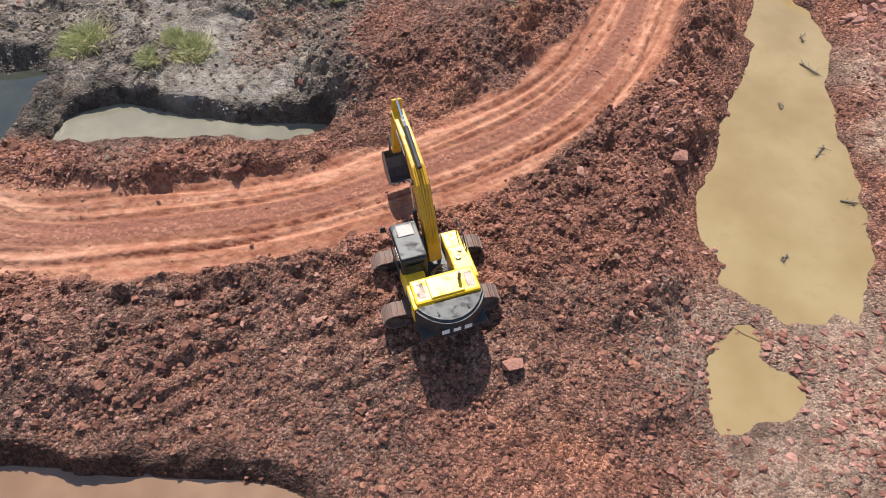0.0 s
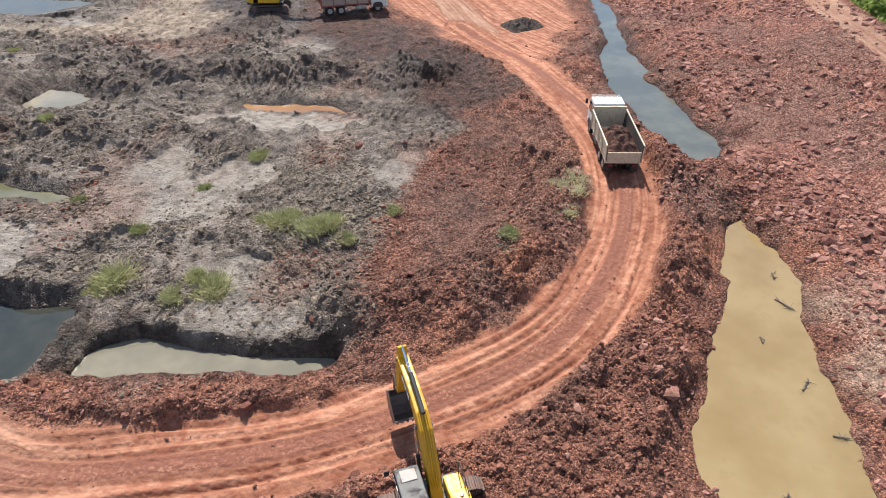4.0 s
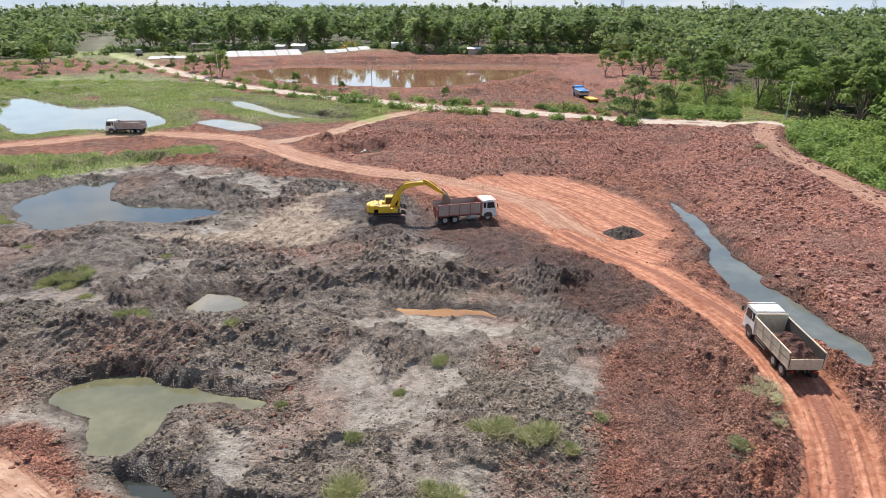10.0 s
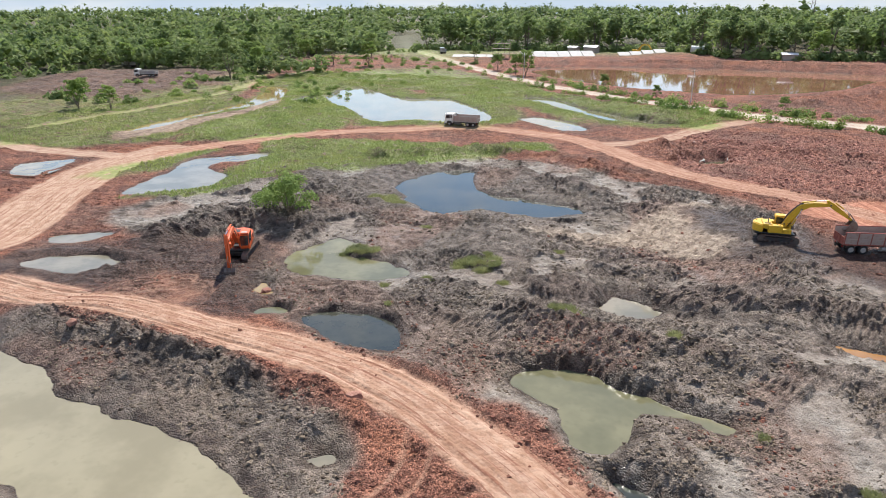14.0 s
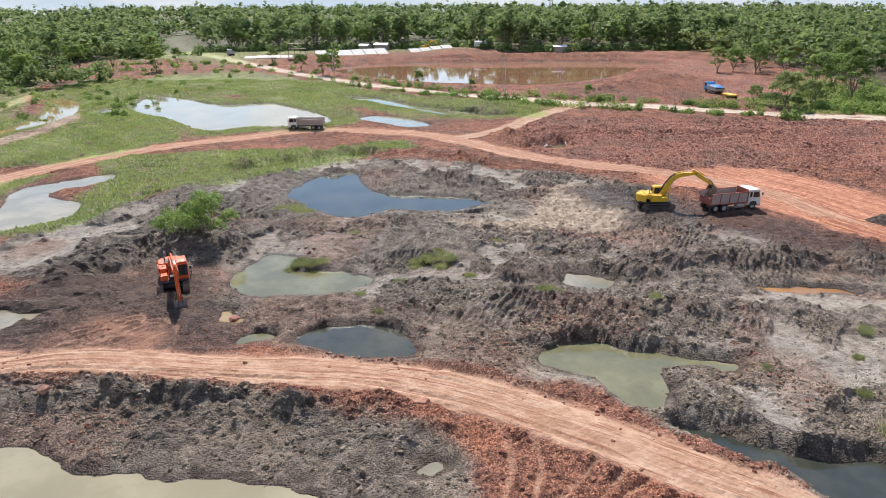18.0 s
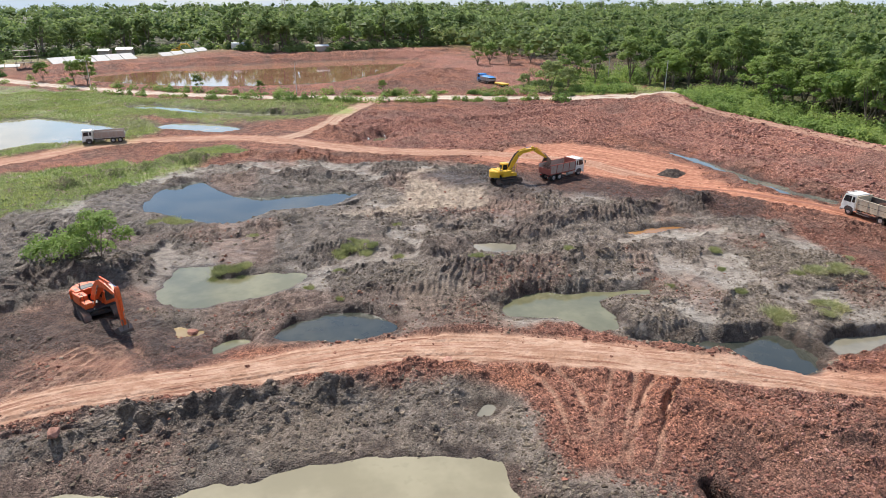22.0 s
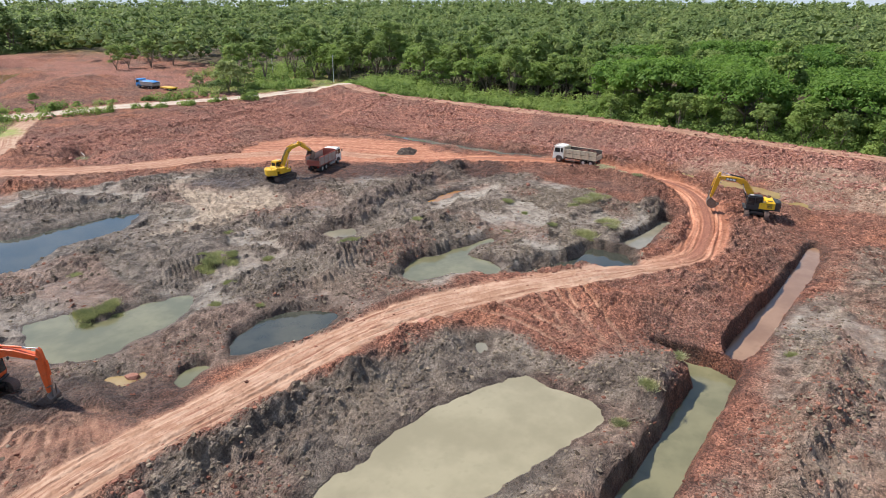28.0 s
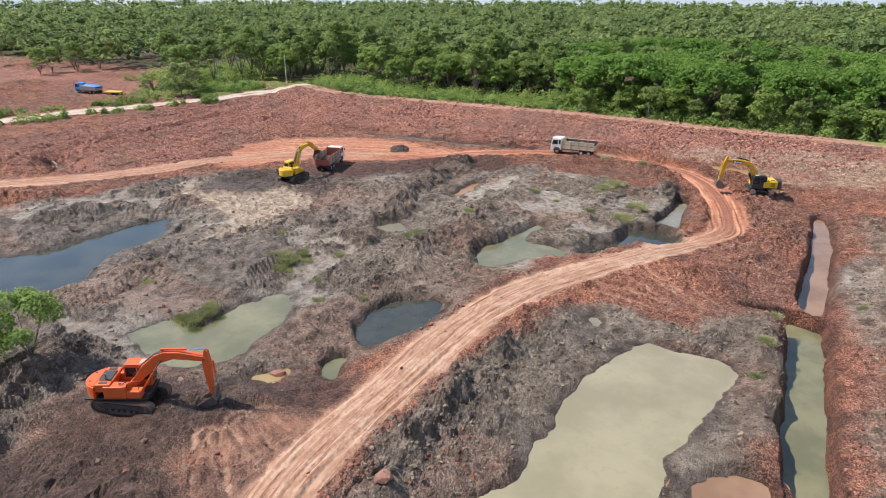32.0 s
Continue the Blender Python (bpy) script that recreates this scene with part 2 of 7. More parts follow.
# name: water level, bank width, tint, outline
PONDS = {
    "tan": (-0.5, 1.2, "tan", [(28.5, 38.2), (25.9, 31.7), (24.6, 27.8), (23.3, 24.8), (21.6, 22.1), (20.6, 19.3), (21.4, 17.5), (21.6, 15.8), (22.3, 14.8), (24.2, 14.1), (25.9, 14.3), (26.4, 13.9), (27.5, 16.0), (28.3, 18.8), (28.6, 22.0), (29.1, 25.2), (29.6, 28.2), (30.4, 32.0), (30.6, 35.2), (30.0, 37.0)]),
    "tan_small": (-0.53, 1.5, "tan", [(19.8, 12.9), (21.9, 13.9), (22.5, 13.4), (22.0, 12.5), (23.0, 12.1), (23.2, 11.4), (22.0, 10.2), (20.1, 9.3), (19.3, 9.4), (19.2, 11.0)]),
    "ditch": (-1.4, 1.0, "slate", [(27.4, 95), (28.9, 90.3), (29, 77.5), (29.2, 65.3), (30.4, 57.3), (32, 51.9), (30.4, 48), (28.2, 48.4), (26.8, 52.7), (25.5, 57.2), (24.9, 66.7), (26.9, 79.6)]),
    "pit": (-0.6, 0.35, "grey", [(-10.3, 23.5), (-10.0, 25.3), (-7.9, 26.3), (-5.6, 26.0), (-3.2, 25.3), (-0.5, 25.2), (3.1, 25.2), (3.6, 24.5), (2.7, 23.5), (-1.8, 23.7), (-5.2, 23.3)]),
    "dark_pool": (-0.5, 1.0, "dark", [(-17.4, 28.6), (-15.2, 28.0), (-12.1, 28.1), (-11.6, 26.6), (-12.0, 24.2), (-13.0, 23.0), (-14.4, 22.9), (-16.6, 24.7), (-18.4, 27.2), (-23.2, 30.3), (-24.6, 31.6), (-21.6, 31.1), (-18.6, 29.4)]),
    "orange": (-.5, .6, "orange", [(-10.1, 55.8), (-5.8, 56.3), (-.5, 55.5), (-.8, 54.6), (-6.8, 54.6)]),
    "puddle_grey": (-.3, .7, "grey", [(-29.3, 55.1), (-28.2, 58.3), (-23.7, 56.4), (-25.3, 54.6), (-28, 53.5)]),
    "green": (0.1, 0.9, "olive", [(-33.5, 39.7), (-31.9, 42.0), (-27.0, 42.4), (-24.5, 41.0), (-21.0, 40.2), (-17.9, 40.0), (-18.4, 38.9), (-23.1, 38.5), (-23.9, 35.9), (-25.0, 33.8), (-27.4, 33.8), (-28.6, 35.7), (-29.2, 37.4), (-32.0, 38.5)]),
    "mirror": (0.1, 0.8, "dark", [(-53.8, 41.4), (-52.6, 43.3), (-49.0, 44.7), (-45.0, 44.1), (-43.4, 41.2), (-44.5, 39.8), (-49.3, 39.8)]),
    "shallow": (0.2, 1.2, "olive", [(-63.9, 54.1), (-62.6, 58.2), (-61.7, 61.4), (-57.6, 60.3), (-57.9, 56.5), (-53.4, 56.6), (-49.2, 54.7), (-51.0, 52.0), (-58.1, 50.4), (-62.0, 51.2)]),
    "blue": (-0.4, 1.0, "dark", [(-67.1, 87.2), (-64.5, 98.0), (-58.6, 100.5), (-57.0, 94.4), (-52.0, 88.2), (-43.4, 87.2), (-36.9, 84.7), (-43.0, 80.0), (-49.7, 79.8), (-56.6, 76.3), (-60.6, 79.8)]),
    "crescent": (-.7, .8, "grey", [(-104.6, 69), (-107.9, 82), (-110, 91), (-101, 99.5), (-99.4, 95.4), (-105, 88), (-96.8, 82.8), (-94.9, 77), (-99.8, 70)]),
    "lagoon": (-1.3, 1.2, "grey", [(-134, 173), (-137, 198), (-112, 180), (-98, 183), (-78, 163), (-76, 149), (-91.6, 146.5), (-101, 141), (-111.5, 152)]),
    "lagoon_small": (-1.3, 1.0, "grey", [(-68, 158), (-62, 163), (-50, 152), (-54, 147)]),
    "sludge": (0.0, 2.0, "tan_grey", [(-82.0, 29.6), (-71.9, 27.6), (-67.7, 27.0), (-62.9, 24.7), (-56.9, 24.7), (-51.3, 24.5), (-43.5, 22.0), (-42.6, 18.7), (-42.9, 14.1), (-48.5, 14.3), (-54.4, 16.3), (-60.3, 16.8), (-70.2, 17.8), (-82.0, 19.7)]),
    "canal": (-.9, .4, "olive", [(-31.8, 14.3), (-30.9, 11.0), (-31.4, 7.4), (-36, 7.2), (-47, 7.2), (-55, 7.2), (-75, 6.6), (-75, 9.6), (-56, 9.8), (-50, 10.2), (-37.2, 9.9), (-34.2, 10.1), (-33.0, 11.6)]),
    "canal_red": (-.8, .4, "red", [(3.4, 7.3), (3.8, 6.0), (-6, 5.5), (-13.5, 6.1), (-28.8, 7.1), (-28.8, 9.0), (-24, 9.2), (-10.5, 7.9)]),
    "puddle_red": (.1, .5, "red", [(-60, 15.0), (-58.4, 14.6), (-56.6, 11.6), (-57.2, 10.9), (-58.6, 11.4), (-60.6, 13.4)]),
    "puddle_tan": (.05, .5, "tan", [(-62.6, 47), (-59.6, 46.2), (-60.4, 44.7), (-62, 45.4)]),
    "puddle_green": (-.2, .5, "olive", [(-58.6, 43), (-56.7, 44), (-55.6, 42.5), (-58, 41.6)]),
    "culvert": (-2.6, 1.5, "olive", [(-27, 129), (-19.5, 134.5), (-20, 131), (-23, 126)]),
    "puddle_bank": (.42, 1.0, "grey", [(-42.0, 25.0), (-42.1, 25.5), (-40.8, 26.1), (-40.4, 25.6), (-40.9, 25.0)]),
    "lagoon_puddle": (-1.2, .6, "grey", [(-137.9, 161.7), (-140.2, 169.8), (-135.6, 170.7), (-132.1, 160.8)]),
    "roadside_ditch": (-1.6, .8, "olive", [(-76.9, 193.2), (-58.9, 175.4), (-43.7, 160.6), (-31, 158.4), (-30, 163), (-38.7, 168.4), (-55.4, 181), (-70.9, 199)]),
    "west_pond": (.1, .7, "grey", [(-87.7, 44), (-82.6, 46.4), (-77.3, 45), (-81.2, 41.6), (-84.8, 40.8), (-90, 41)]),
    "west_puddle": (.1, .7, "grey", [(-94, 49), (-88.8, 52.4), (-89.3, 48.4), (-93, 47)]),
    "lake": (-1.8, 2.0, "lake", [(-97, 274), (-96, 292), (-73, 307), (-34, 311), (2, 314), (47, 307), (29, 276), (8, 250), (-14, 232), (-33, 232), (-55, 238), (-76, 252)]),
    "far_pool": (-.6, .8, "grey", [(-136, 75), (-133.3, 80), (-130.5, 81.5), (-128, 76), (-127, 70.5), (-132, 70)]),
    "far_canal": (-1.1, .9, "tan", [(-147.5, 108), (-149, 129.4), (-149.1, 148.4), (-155, 168), (-166, 187), (-158, 186), (-146, 167.1), (-143, 149.6), (-144.2, 131.8), (-142.5, 111)]),
}
PONDS = {k: (lv, bw, tint, rounded(ring, 3, True)) for k, (lv, bw, tint, ring) in PONDS.items()}

# pools dug into the mud, with a steep bank on their north side
CUT_BANKS = {"green": .6, "mirror": .4, "dark_pool": .25, "shallow": .35, "blue": .45, "puddle_green": .6, "puddle_grey": .3, "west_pond": .5, "tan": .3}

# height, half width, line of heaped earth
RIDGES = [
    (1.5, 2.4, [(4, 27.3), (8, 28), (12.4, 30.5), (15.6, 36), (16.6, 43)]),
    (.35, 1.0, [(-14, 21.2), (-6, 21.4), (2, 22.0), (6, 23.6)]),
    (1.6, 1.8, [(17.6, 11), (18.0, 17), (18.5, 21), (20.7, 26), (23.4, 33), (24.6, 41)]),
    (.95, 1.7, [(24.6, 41), (24.6, 46), (24, 52)]),
    (1.9, 2.6, [(-34, 55), (-23, 58.5), (-14, 61.5), (-5, 61.5), (3, 62), (7, 61.5)]),
    (1.0, 2.0, [(-36, 47), (-31, 46.6), (-25, 46), (-20, 46)]),
    (.7, 1.2, [(-62, 49.5), (-55, 47), (-47, 48.4), (-40, 45)]),
    (.8, 1.3, [(-64, 31.4), (-54, 32), (-44, 30.6), (-40.5, 29)]),
    (1.2, 2.2, [(-62, 100), (-52, 100), (-44, 97), (-36, 95)]),
    (1.4, 2.0, [(-80, 104), (-62, 116), (-48, 118), (-38, 108)]),
    (1.6, 2.6, [(-33, 134), (-30, 128), (-28, 124)]),
    (.9, 1.6, [(-56, 12.2), (-46, 12), (-37, 11.6), (-33.5, 13)]),
    (1.1, 2.6, [(-30, 19), (-24, 15.4), (-14, 12.6), (-2, 11)]),
    (1.2, 2.0, [(-46, 1.4), (-36, .8), (-27, 1.2)]),
    (1.6, 2.0, [(-80, 52), (-76, 60.5), (-70, 62.4), (-66, 61.5)]),
    (.8, 1.5, [(-37, 88), (-30, 90)]),
    (.9, 1.5, [(-66.4, 43.2), (-64.4, 43.6)]),
    (1.1, 3.0, [(-84, 43), (-79, 44), (-76, 44.5)]),
    (1.2, 7.0, [(-6, 196), (10, 206), (28, 215)]),
]

# outline and strength of ground cover: dark mud, pale sand, grass
MUD = rounded([(-96, 60), (-80, 50), (-71, 43), (-56, 41), (-46, 38.5), (-38, 36), (-29, 33.6), (-18, 24), (-12, 22.4), (-4, 23.2), (2, 24.5), (5.5, 28), (6, 39), (9, 48), (6, 58), (8, 62), (2, 67),
               (-8, 78), (-12, 92), (-20, 101), (-34, 104), (-48, 112), (-70, 104), (-88, 82)], 4, True)
MUD_SOUTH = rounded([(-80, 6.0), (-60, 6.4), (-40, 6.2), (-24, 5.4), (-8, 3.4), (6, -2), (-20, -20), (-70, -20)], 4, True)
MUD_WEST = rounded([(-76, 32), (-66, 32.4), (-55, 32.2), (-43, 29.4), (-39, 25), (-40, 18), (-34, 13), (-42, 10.5), (-60, 12), (-80, 14), (-90, 24)], 4, True)
# trench behind the orange machine, its shade put into the colour; pale dried banks
DIG = rounded([(-88, 47), (-82, 52), (-74, 55), (-68, 56.5), (-64, 52), (-63, 47), (-59, 44.5), (-58, 40), (-66, 36.5), (-70, 39), (-74, 44), (-82, 46)], 4, True)
PILE = rounded([(-90, 37), (-72, 36.5), (-70, 40), (-72.5, 46), (-78, 48), (-90, 46)], 4, True)
FIELD = rounded([(-262, 200), (-236, 215), (-208, 211), (-190, 188), (-190, 171), (-182, 152), (-196, 140), (-250, 150)], 4, True)
CLEARING = rounded([(-214, 246), (-214, 301), (-180, 306), (-142, 271), (-160, 245), (-200, 237)], 4, True)
TREELINE = [(-420, 330), (-260, 338), (-190, 352), (-114, 366), (-50, 372), (-24, 333), (28, 337), (90, 348), (460, 372)]
# wet smooth mud
SLICKS = [rounded(ring, 3, True) for ring in (
    [(-11.0, 36.6), (-12.1, 37.5), (-9.1, 40.9), (-5.9, 44.0), (-4.0, 42.1), (-6.7, 38.5), (-6.8, 37.2)],
    [(-13.3, 36.5), (-12.8, 45.9), (-10.9, 44.8), (-11.6, 38.9)],
    [(-21.7, 35.9), (-20.4, 36.8), (-16.1, 34.2), (-15.2, 31.0), (-16.3, 28.7), (-19.3, 32.0)],
    [(-84.4, 59.7), (-90.9, 58.5), (-88.7, 66.9), (-83.9, 72.5), (-81.1, 70.0), (-84.0, 64.6)],
    [(-18, 52), (-8, 53.6), (2, 53), (0, 49.5), (-10, 50)])]
WASHED = rounded([(18.6, 4), (18.4, 9), (18.8, 13.6), (21, 15.2), (26, 15), (28.6, 13), (29.8, 19), (30.4, 27), (32, 33), (34.5, 33), (35.5, 20), (35.5, -2), (23, -4)], 4, True)
BEND = rounded([(5, 27), (11, 28), (16.5, 35), (18, 45), (13, 53), (9, 46), (7, 36)], 4, True)
LOADING = rounded([(-24, 93), (-14, 92), (-6, 86), (2, 80), (8, 73), (14, 66), (14, 56), (7, 54), (2, 62), (-5, 70), (-14, 74), (-20, 72), (-18, 80), (-23, 86)], 4, True)
SAND = rounded([(-43, 72.6), (-33, 77.5), (-26, 93), (-20, 94), (-16, 77), (-27, 70.8)], 4, True)
SILT = rounded([(-139, 99), (-146, 106), (-143, 118), (-139.5, 133.6), (-143.5, 157), (-155, 180), (-141, 161), (-135, 145), (-132.6, 122.7), (-135, 106)], 4, True)
GREENS = [
    (rounded([(-96, 67), (-98, 82), (-92, 99), (-84, 113), (-74, 115), (-56, 129), (-50, 121), (-64, 107), (-73, 99), (-84, 92), (-88.7, 78), (-89, 71)], 4, True), 1.0),
    (rounded([(-126, 101), (-134, 147), (-121, 152), (-101, 129), (-113, 110)], 4, True), 1.0),
    (rounded([(-172, 185), (-180, 245), (-130, 262), (-72, 206), (-30, 180), (-18, 172), (-30, 151), (-48, 158), (-70, 170), (-84, 172), (-100, 188), (-137, 205)], 4, True), .85),
    (rounded([(-133.1, 110.6), (-140.4, 155.9), (-154.2, 181.4), (-164.5, 217.2), (-143.3, 250.3), (-84.2, 223.9), (-72.5, 174.6), (-90.3, 187.7), (-128.1, 215.6), (-146.1, 196.7), (-133.1, 173.4), (-113.6, 156.5), (-105.7, 135.1), (-118.5, 116.7)], 4, True), 1.0),
    (rounded([(-101, 66), (-93, 71), (-90, 79), (-71, 100), (-73, 121), (-105, 109), (-101, 100), (-95, 88), (-93, 80)], 4, True), 1.0),
    (rounded([(-108, 100), (-116, 92), (-119, 76), (-112, 74), (-111, 92)], 4, True), .9),
    (rounded([(-152, 104), (-152, 150), (-160, 172), (-172, 196), (-166, 205), (-140, 168), (-138, 112)], 4, True), .9),
    (rounded([(-300, 60), (-140, 92), (-140, 130), (-175, 190), (-300, 420)], 4, True), .75),
    (rounded([(64, 142), (40, 158), (36, 175), (60, 190), (400, 300), (400, -200), (46, -60), (47, 0), (52.5, 40), (54.5, 62), (55.5, 90), (57, 112), (62, 128)], 3, True), 1.0),
]

# ---- the ground's sheet ----
def spread(parts, reach):
    """Grid lines: (from, to, spacing) parts, then ever wider gaps out to the reach."""
    v = []
    for a, b, d in parts:
        v += list(np.arange(a, b, d))
    v = list(np.array(v))
    lo, hi, d = v[0], v[-1], parts[0][2]
    while lo > -reach:
        d *= 1.12
        lo -= d
        v.insert(0, lo)
    d = parts[-1][2]
    while hi < reach:
        d *= 1.12
        hi += d
        v.append(hi)
    return np.array(v)


GX = spread([(-266, -174, 1.9), (-174, -126, 1.3), (-126, -76, .5), (-76, -14, .26), (-14, 34, .13), (34, 62, .36)], 4200)
GY = spread([(-14, -6, .6), (-6, 5, .26), (5, 38, .13), (38, 72, .27), (72, 112, .40), (112, 215, .8), (215, 345, 2.6)], 4200)


def east_side(x, y):
    """Distance east of the crest road, negative on the site's side."""
    d, side, run = along(x, y, ROADS["crest"][1])
    return np.where(y > 140, x - 74, np.where(side > 0, d, -d))


def terrain(x, y):
    """Height, and the shares of road, mud, sand, grass, wet and rubble."""
    wob_x = x + .55 * vnoise(x, y, 2.6, 3) + .22 * vnoise(x, y, .8, 4)
    wob_y = y + .55 * vnoise(x, y, 2.6, 5) + .22 * vnoise(x, y, .8, 6)
    near = step(420, 230, np.hypot(x + 20, y - 70))
    smooth = base_height(x, y)
    d, side, run = along(x, y, ROADS["crest"][1])
    west = side < 0
    bank = np.where(west, 3.1 - np.maximum(0, d - 2.2) * .24, 3.1 - np.maximum(0, d - 2.2) * .35)
    terrace = .25 * np.sin(d * 1.1 + .6 * vnoise(x, y, 6, 9)) * step(3, 6, d) * step(20, 14, d)
    smooth = np.maximum(smooth, np.where(d < 19, bank + np.where(west, terrace, 0), -999))
    shelf = step(108, 114, y) * step(152, 144, y) * step(-26, -14, x) * step(58, 46, x)
    smooth = smooth + shelf * (.22 * np.sin((y + .12 * x) * 1.55 + 1.2 * vnoise(x, y, 8, 97)) + .5 * step(.2, .5, np.sin((y + .1 * x) * .33)))
    # stepped red banks round the reservoir
    dl = np.full(x.shape, 999.0)
    box = (x > -190) & (x < 150) & (y > 215) & (y < 440)
    if box.any():
        dl[box] = edge_distance(x[box], y[box], PONDS["lake"][3])
    stair = -1.8 + 1.7 * step(0, 3.0, dl) + 1.5 * step(6.2, 9.5, dl) + .4 * step(12, 40, dl)
    stair = np.where(x < -50, -1.8 + (stair + 1.8) * (1 - .38 * step(-50, -70, x)), stair)
    smooth = smooth + (stair - smooth) * step(255, 290, y + .25 * x) * step(75, 45, dl)
    smooth = np.where(dl < 60, np.minimum(smooth, -1.55 + .05 * np.maximum(dl, 0) + .10 * np.maximum(dl - 14, 0) + 9 * step(255, 290, y + .25 * x)), smooth)
    mud = step(1.2, -1.2, np.minimum(edge_distance(wob_x, wob_y, MUD), edge_distance(wob_x, wob_y, MUD_WEST)) + 1.5 * vnoise(x, y, 5, 21))
    mud = np.maximum(mud, step(1.2, -1.2, edge_distance(wob_x, wob_y, MUD_SOUTH) + 2.0 * vnoise(x, y, 5, 29)) * (.74 + .34 * vnoise(x, y, 4, 137) + .2 * vnoise(x, y, 1.2, 138)))
    mud *= 1 - .28 * step(.30, .62, vnoise(x, y, 7.5, 94) + .45 * vnoise(x, y, 2.3, 95)) * step(-40, -5, x) - .3 * step(.35, .6, vnoise(x, y, 9, 96))
    mud = np.clip(mud, 0, 1)
    mud *= 1 - .45 * step(1.5, -1.5, edge_distance(wob_x, wob_y, DIG) + 1.5 * vnoise(x, y, 3, 26))
    mud = np.maximum(mud, .5 * step(1.2, -1.2, edge_distance(wob_x, wob_y, PILE)))
    field = step(6, -6, edge_distance(x, y, FIELD) + 8 * vnoise(x, y, 14, 27))
    mud = np.maximum(mud, .4 * field)
    sand = step(1.0, -1.0, edge_distance(wob_x, wob_y, SAND) + 1.6 * vnoise(x, y, 4, 22)) * .9
    dried = step(1.5, -1.5, edge_distance(wob_x, wob_y, MUD_WEST)) * (-.06 + .36 * vnoise(x, y, 4, 130)) + step(3.4, 2.4, y) * step(-95, -80, x) * step(20, 8, x) * (-.05 + .5 * vnoise(x, y, 6, 131))
    sand = np.maximum(sand, np.clip(dried, 0, .6))
    sand = sand * (1 - .8 * step(1.0, -1.0, edge_distance(wob_x, wob_y, LOADING)))
    grass = np.zeros(x.shape)
    for ring, share in GREENS:
        grass = np.maximum(grass, share * step(1.5, -1.5, edge_distance(wob_x, wob_y, ring) + 2.2 * vnoise(x, y, 6, 23)))
    box = (x > -160) & (x < -20) & (y > 125) & (y < 225)
    if box.any():
        rim = np.minimum(edge_distance(x[box], y[box], PONDS["lagoon"][3]), edge_distance(x[box], y[box], PONDS["roadside_ditch"][3]))
        grass[box] = np.maximum(grass[box], .9 * step(11, 5, rim + 3 * vnoise(x[box], y[box], 8, 134)))
    silt = step(1.5, -1.0, edge_distance(wob_x, wob_y, SILT) + 1.2 * vnoise(x, y, 5, 136))
    sand, grass = np.maximum(sand, .85 * silt), grass * (1 - silt)
    far = step(210, 300, np.hypot(x + 20, (y - 60) * .9))
    sand = np.maximum(sand, .6 * step(1.5, -1.5, edge_distance(wob_x, wob_y, WASHED) + 2 * vnoise(x, y, 3, 28)))
    pit = step(30, -10, edge_distance(x, y, PONDS["lake"][3]) + 16 * vnoise(x, y, 40, 8) - 26) * step(-60, -20, 400 - y)
    clear = step(8, -6, edge_distance(x, y, CLEARING) + 8 * vnoise(x, y, 12, 99))
    grass = np.maximum(grass, far * (1 - pit) * .95) * (1 - .9 * field) * (1 - .9 * clear)
    mud = np.maximum(mud, .7 * np.clip(grass, 0, 1) * step(-20, -40, x))
    # floor of the woods: dark litter, with the trees' shade put into its colour
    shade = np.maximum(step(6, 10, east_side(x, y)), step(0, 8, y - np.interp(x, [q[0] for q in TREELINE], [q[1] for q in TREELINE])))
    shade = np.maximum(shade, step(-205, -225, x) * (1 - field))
    road, ruts, berm = np.zeros(x.shape), np.zeros(x.shape), np.zeros(x.shape)
    pale, across, onward = np.zeros(x.shape), np.full(x.shape, 9.0), np.zeros(x.shape)
    for k, (half, line) in ROADS.items():
        xs, ys = [p[0] for p in line], [p[1] for p in line]
        box = (x > min(xs) - 8) & (x < max(xs) + 8) & (y > min(ys) - 8) & (y < max(ys) + 8)
        if not box.any():
            continue
        bx, by = x[box], y[box]
        d, side, run = along(bx, by, line)
        d = d + .35 * vnoise(bx, by, 2.2, 31) + .2 * vnoise(bx, by, .7, 32)
        w = step(half + .55, half - .35, d)
        w = w * {"crest": .75, "canal_track": .8}.get(k, 1.0)
        firm = w > road[box]
        road[box] = np.maximum(road[box], w)
        pale[box] = np.where(firm, {"white": 1.0, "crest": .45, "branch": .55, "west": .7, "west_apron": .6, "canal_track": .5, "yard_track": .35}.get(k, .12) + (.33 * step(0, -22, bx) if k == "haul" else 0), pale[box])
        drift = .45 * vnoise(run, run * 0, 9, 33)
        across[box], onward[box] = np.where(firm, side - drift, across[box]), np.where(firm, run, onward[box])
        cut = np.zeros(bx.shape)
        for j, (at, wide, deep) in enumerate([(-1.6, .22, .20), (-1.05, .17, .13), (-.6, .15, .09), (.7, .2, .15), (1.12, .15, .12), (1.75, .24, .20), (0, .5, -.08)]):
            wide = wide * (1 - .32 * step(-18, -8, bx))
            off = side - at - drift - .22 * vnoise(run, run * 0 + j, 6, 34 + j)
            cut -= deep * np.exp(-(off / wide) ** 2) * (.65 + .35 * vnoise(run, run * 0, 5, 44 + j))
            cut += .45 * abs(deep) * np.exp(-((np.abs(off) - wide * 1.7) / (wide * .7)) ** 2)
        scale = {"haul": 1.0, "yard_track": .6}.get(k, .3)
        ruts[box] += cut * w * scale * (1 - .2 * step(-8, -26, bx))
        if k in ("haul", "yard_track"):
            edge = np.exp(-((d - half - .8) / .55) ** 2) * (.55 + .45 * vnoise(bx, by, 1.7, 36))
            berm[box] = np.maximum(berm[box], .34 * np.clip(edge, 0, 1) * (1 if k == "haul" else .5))
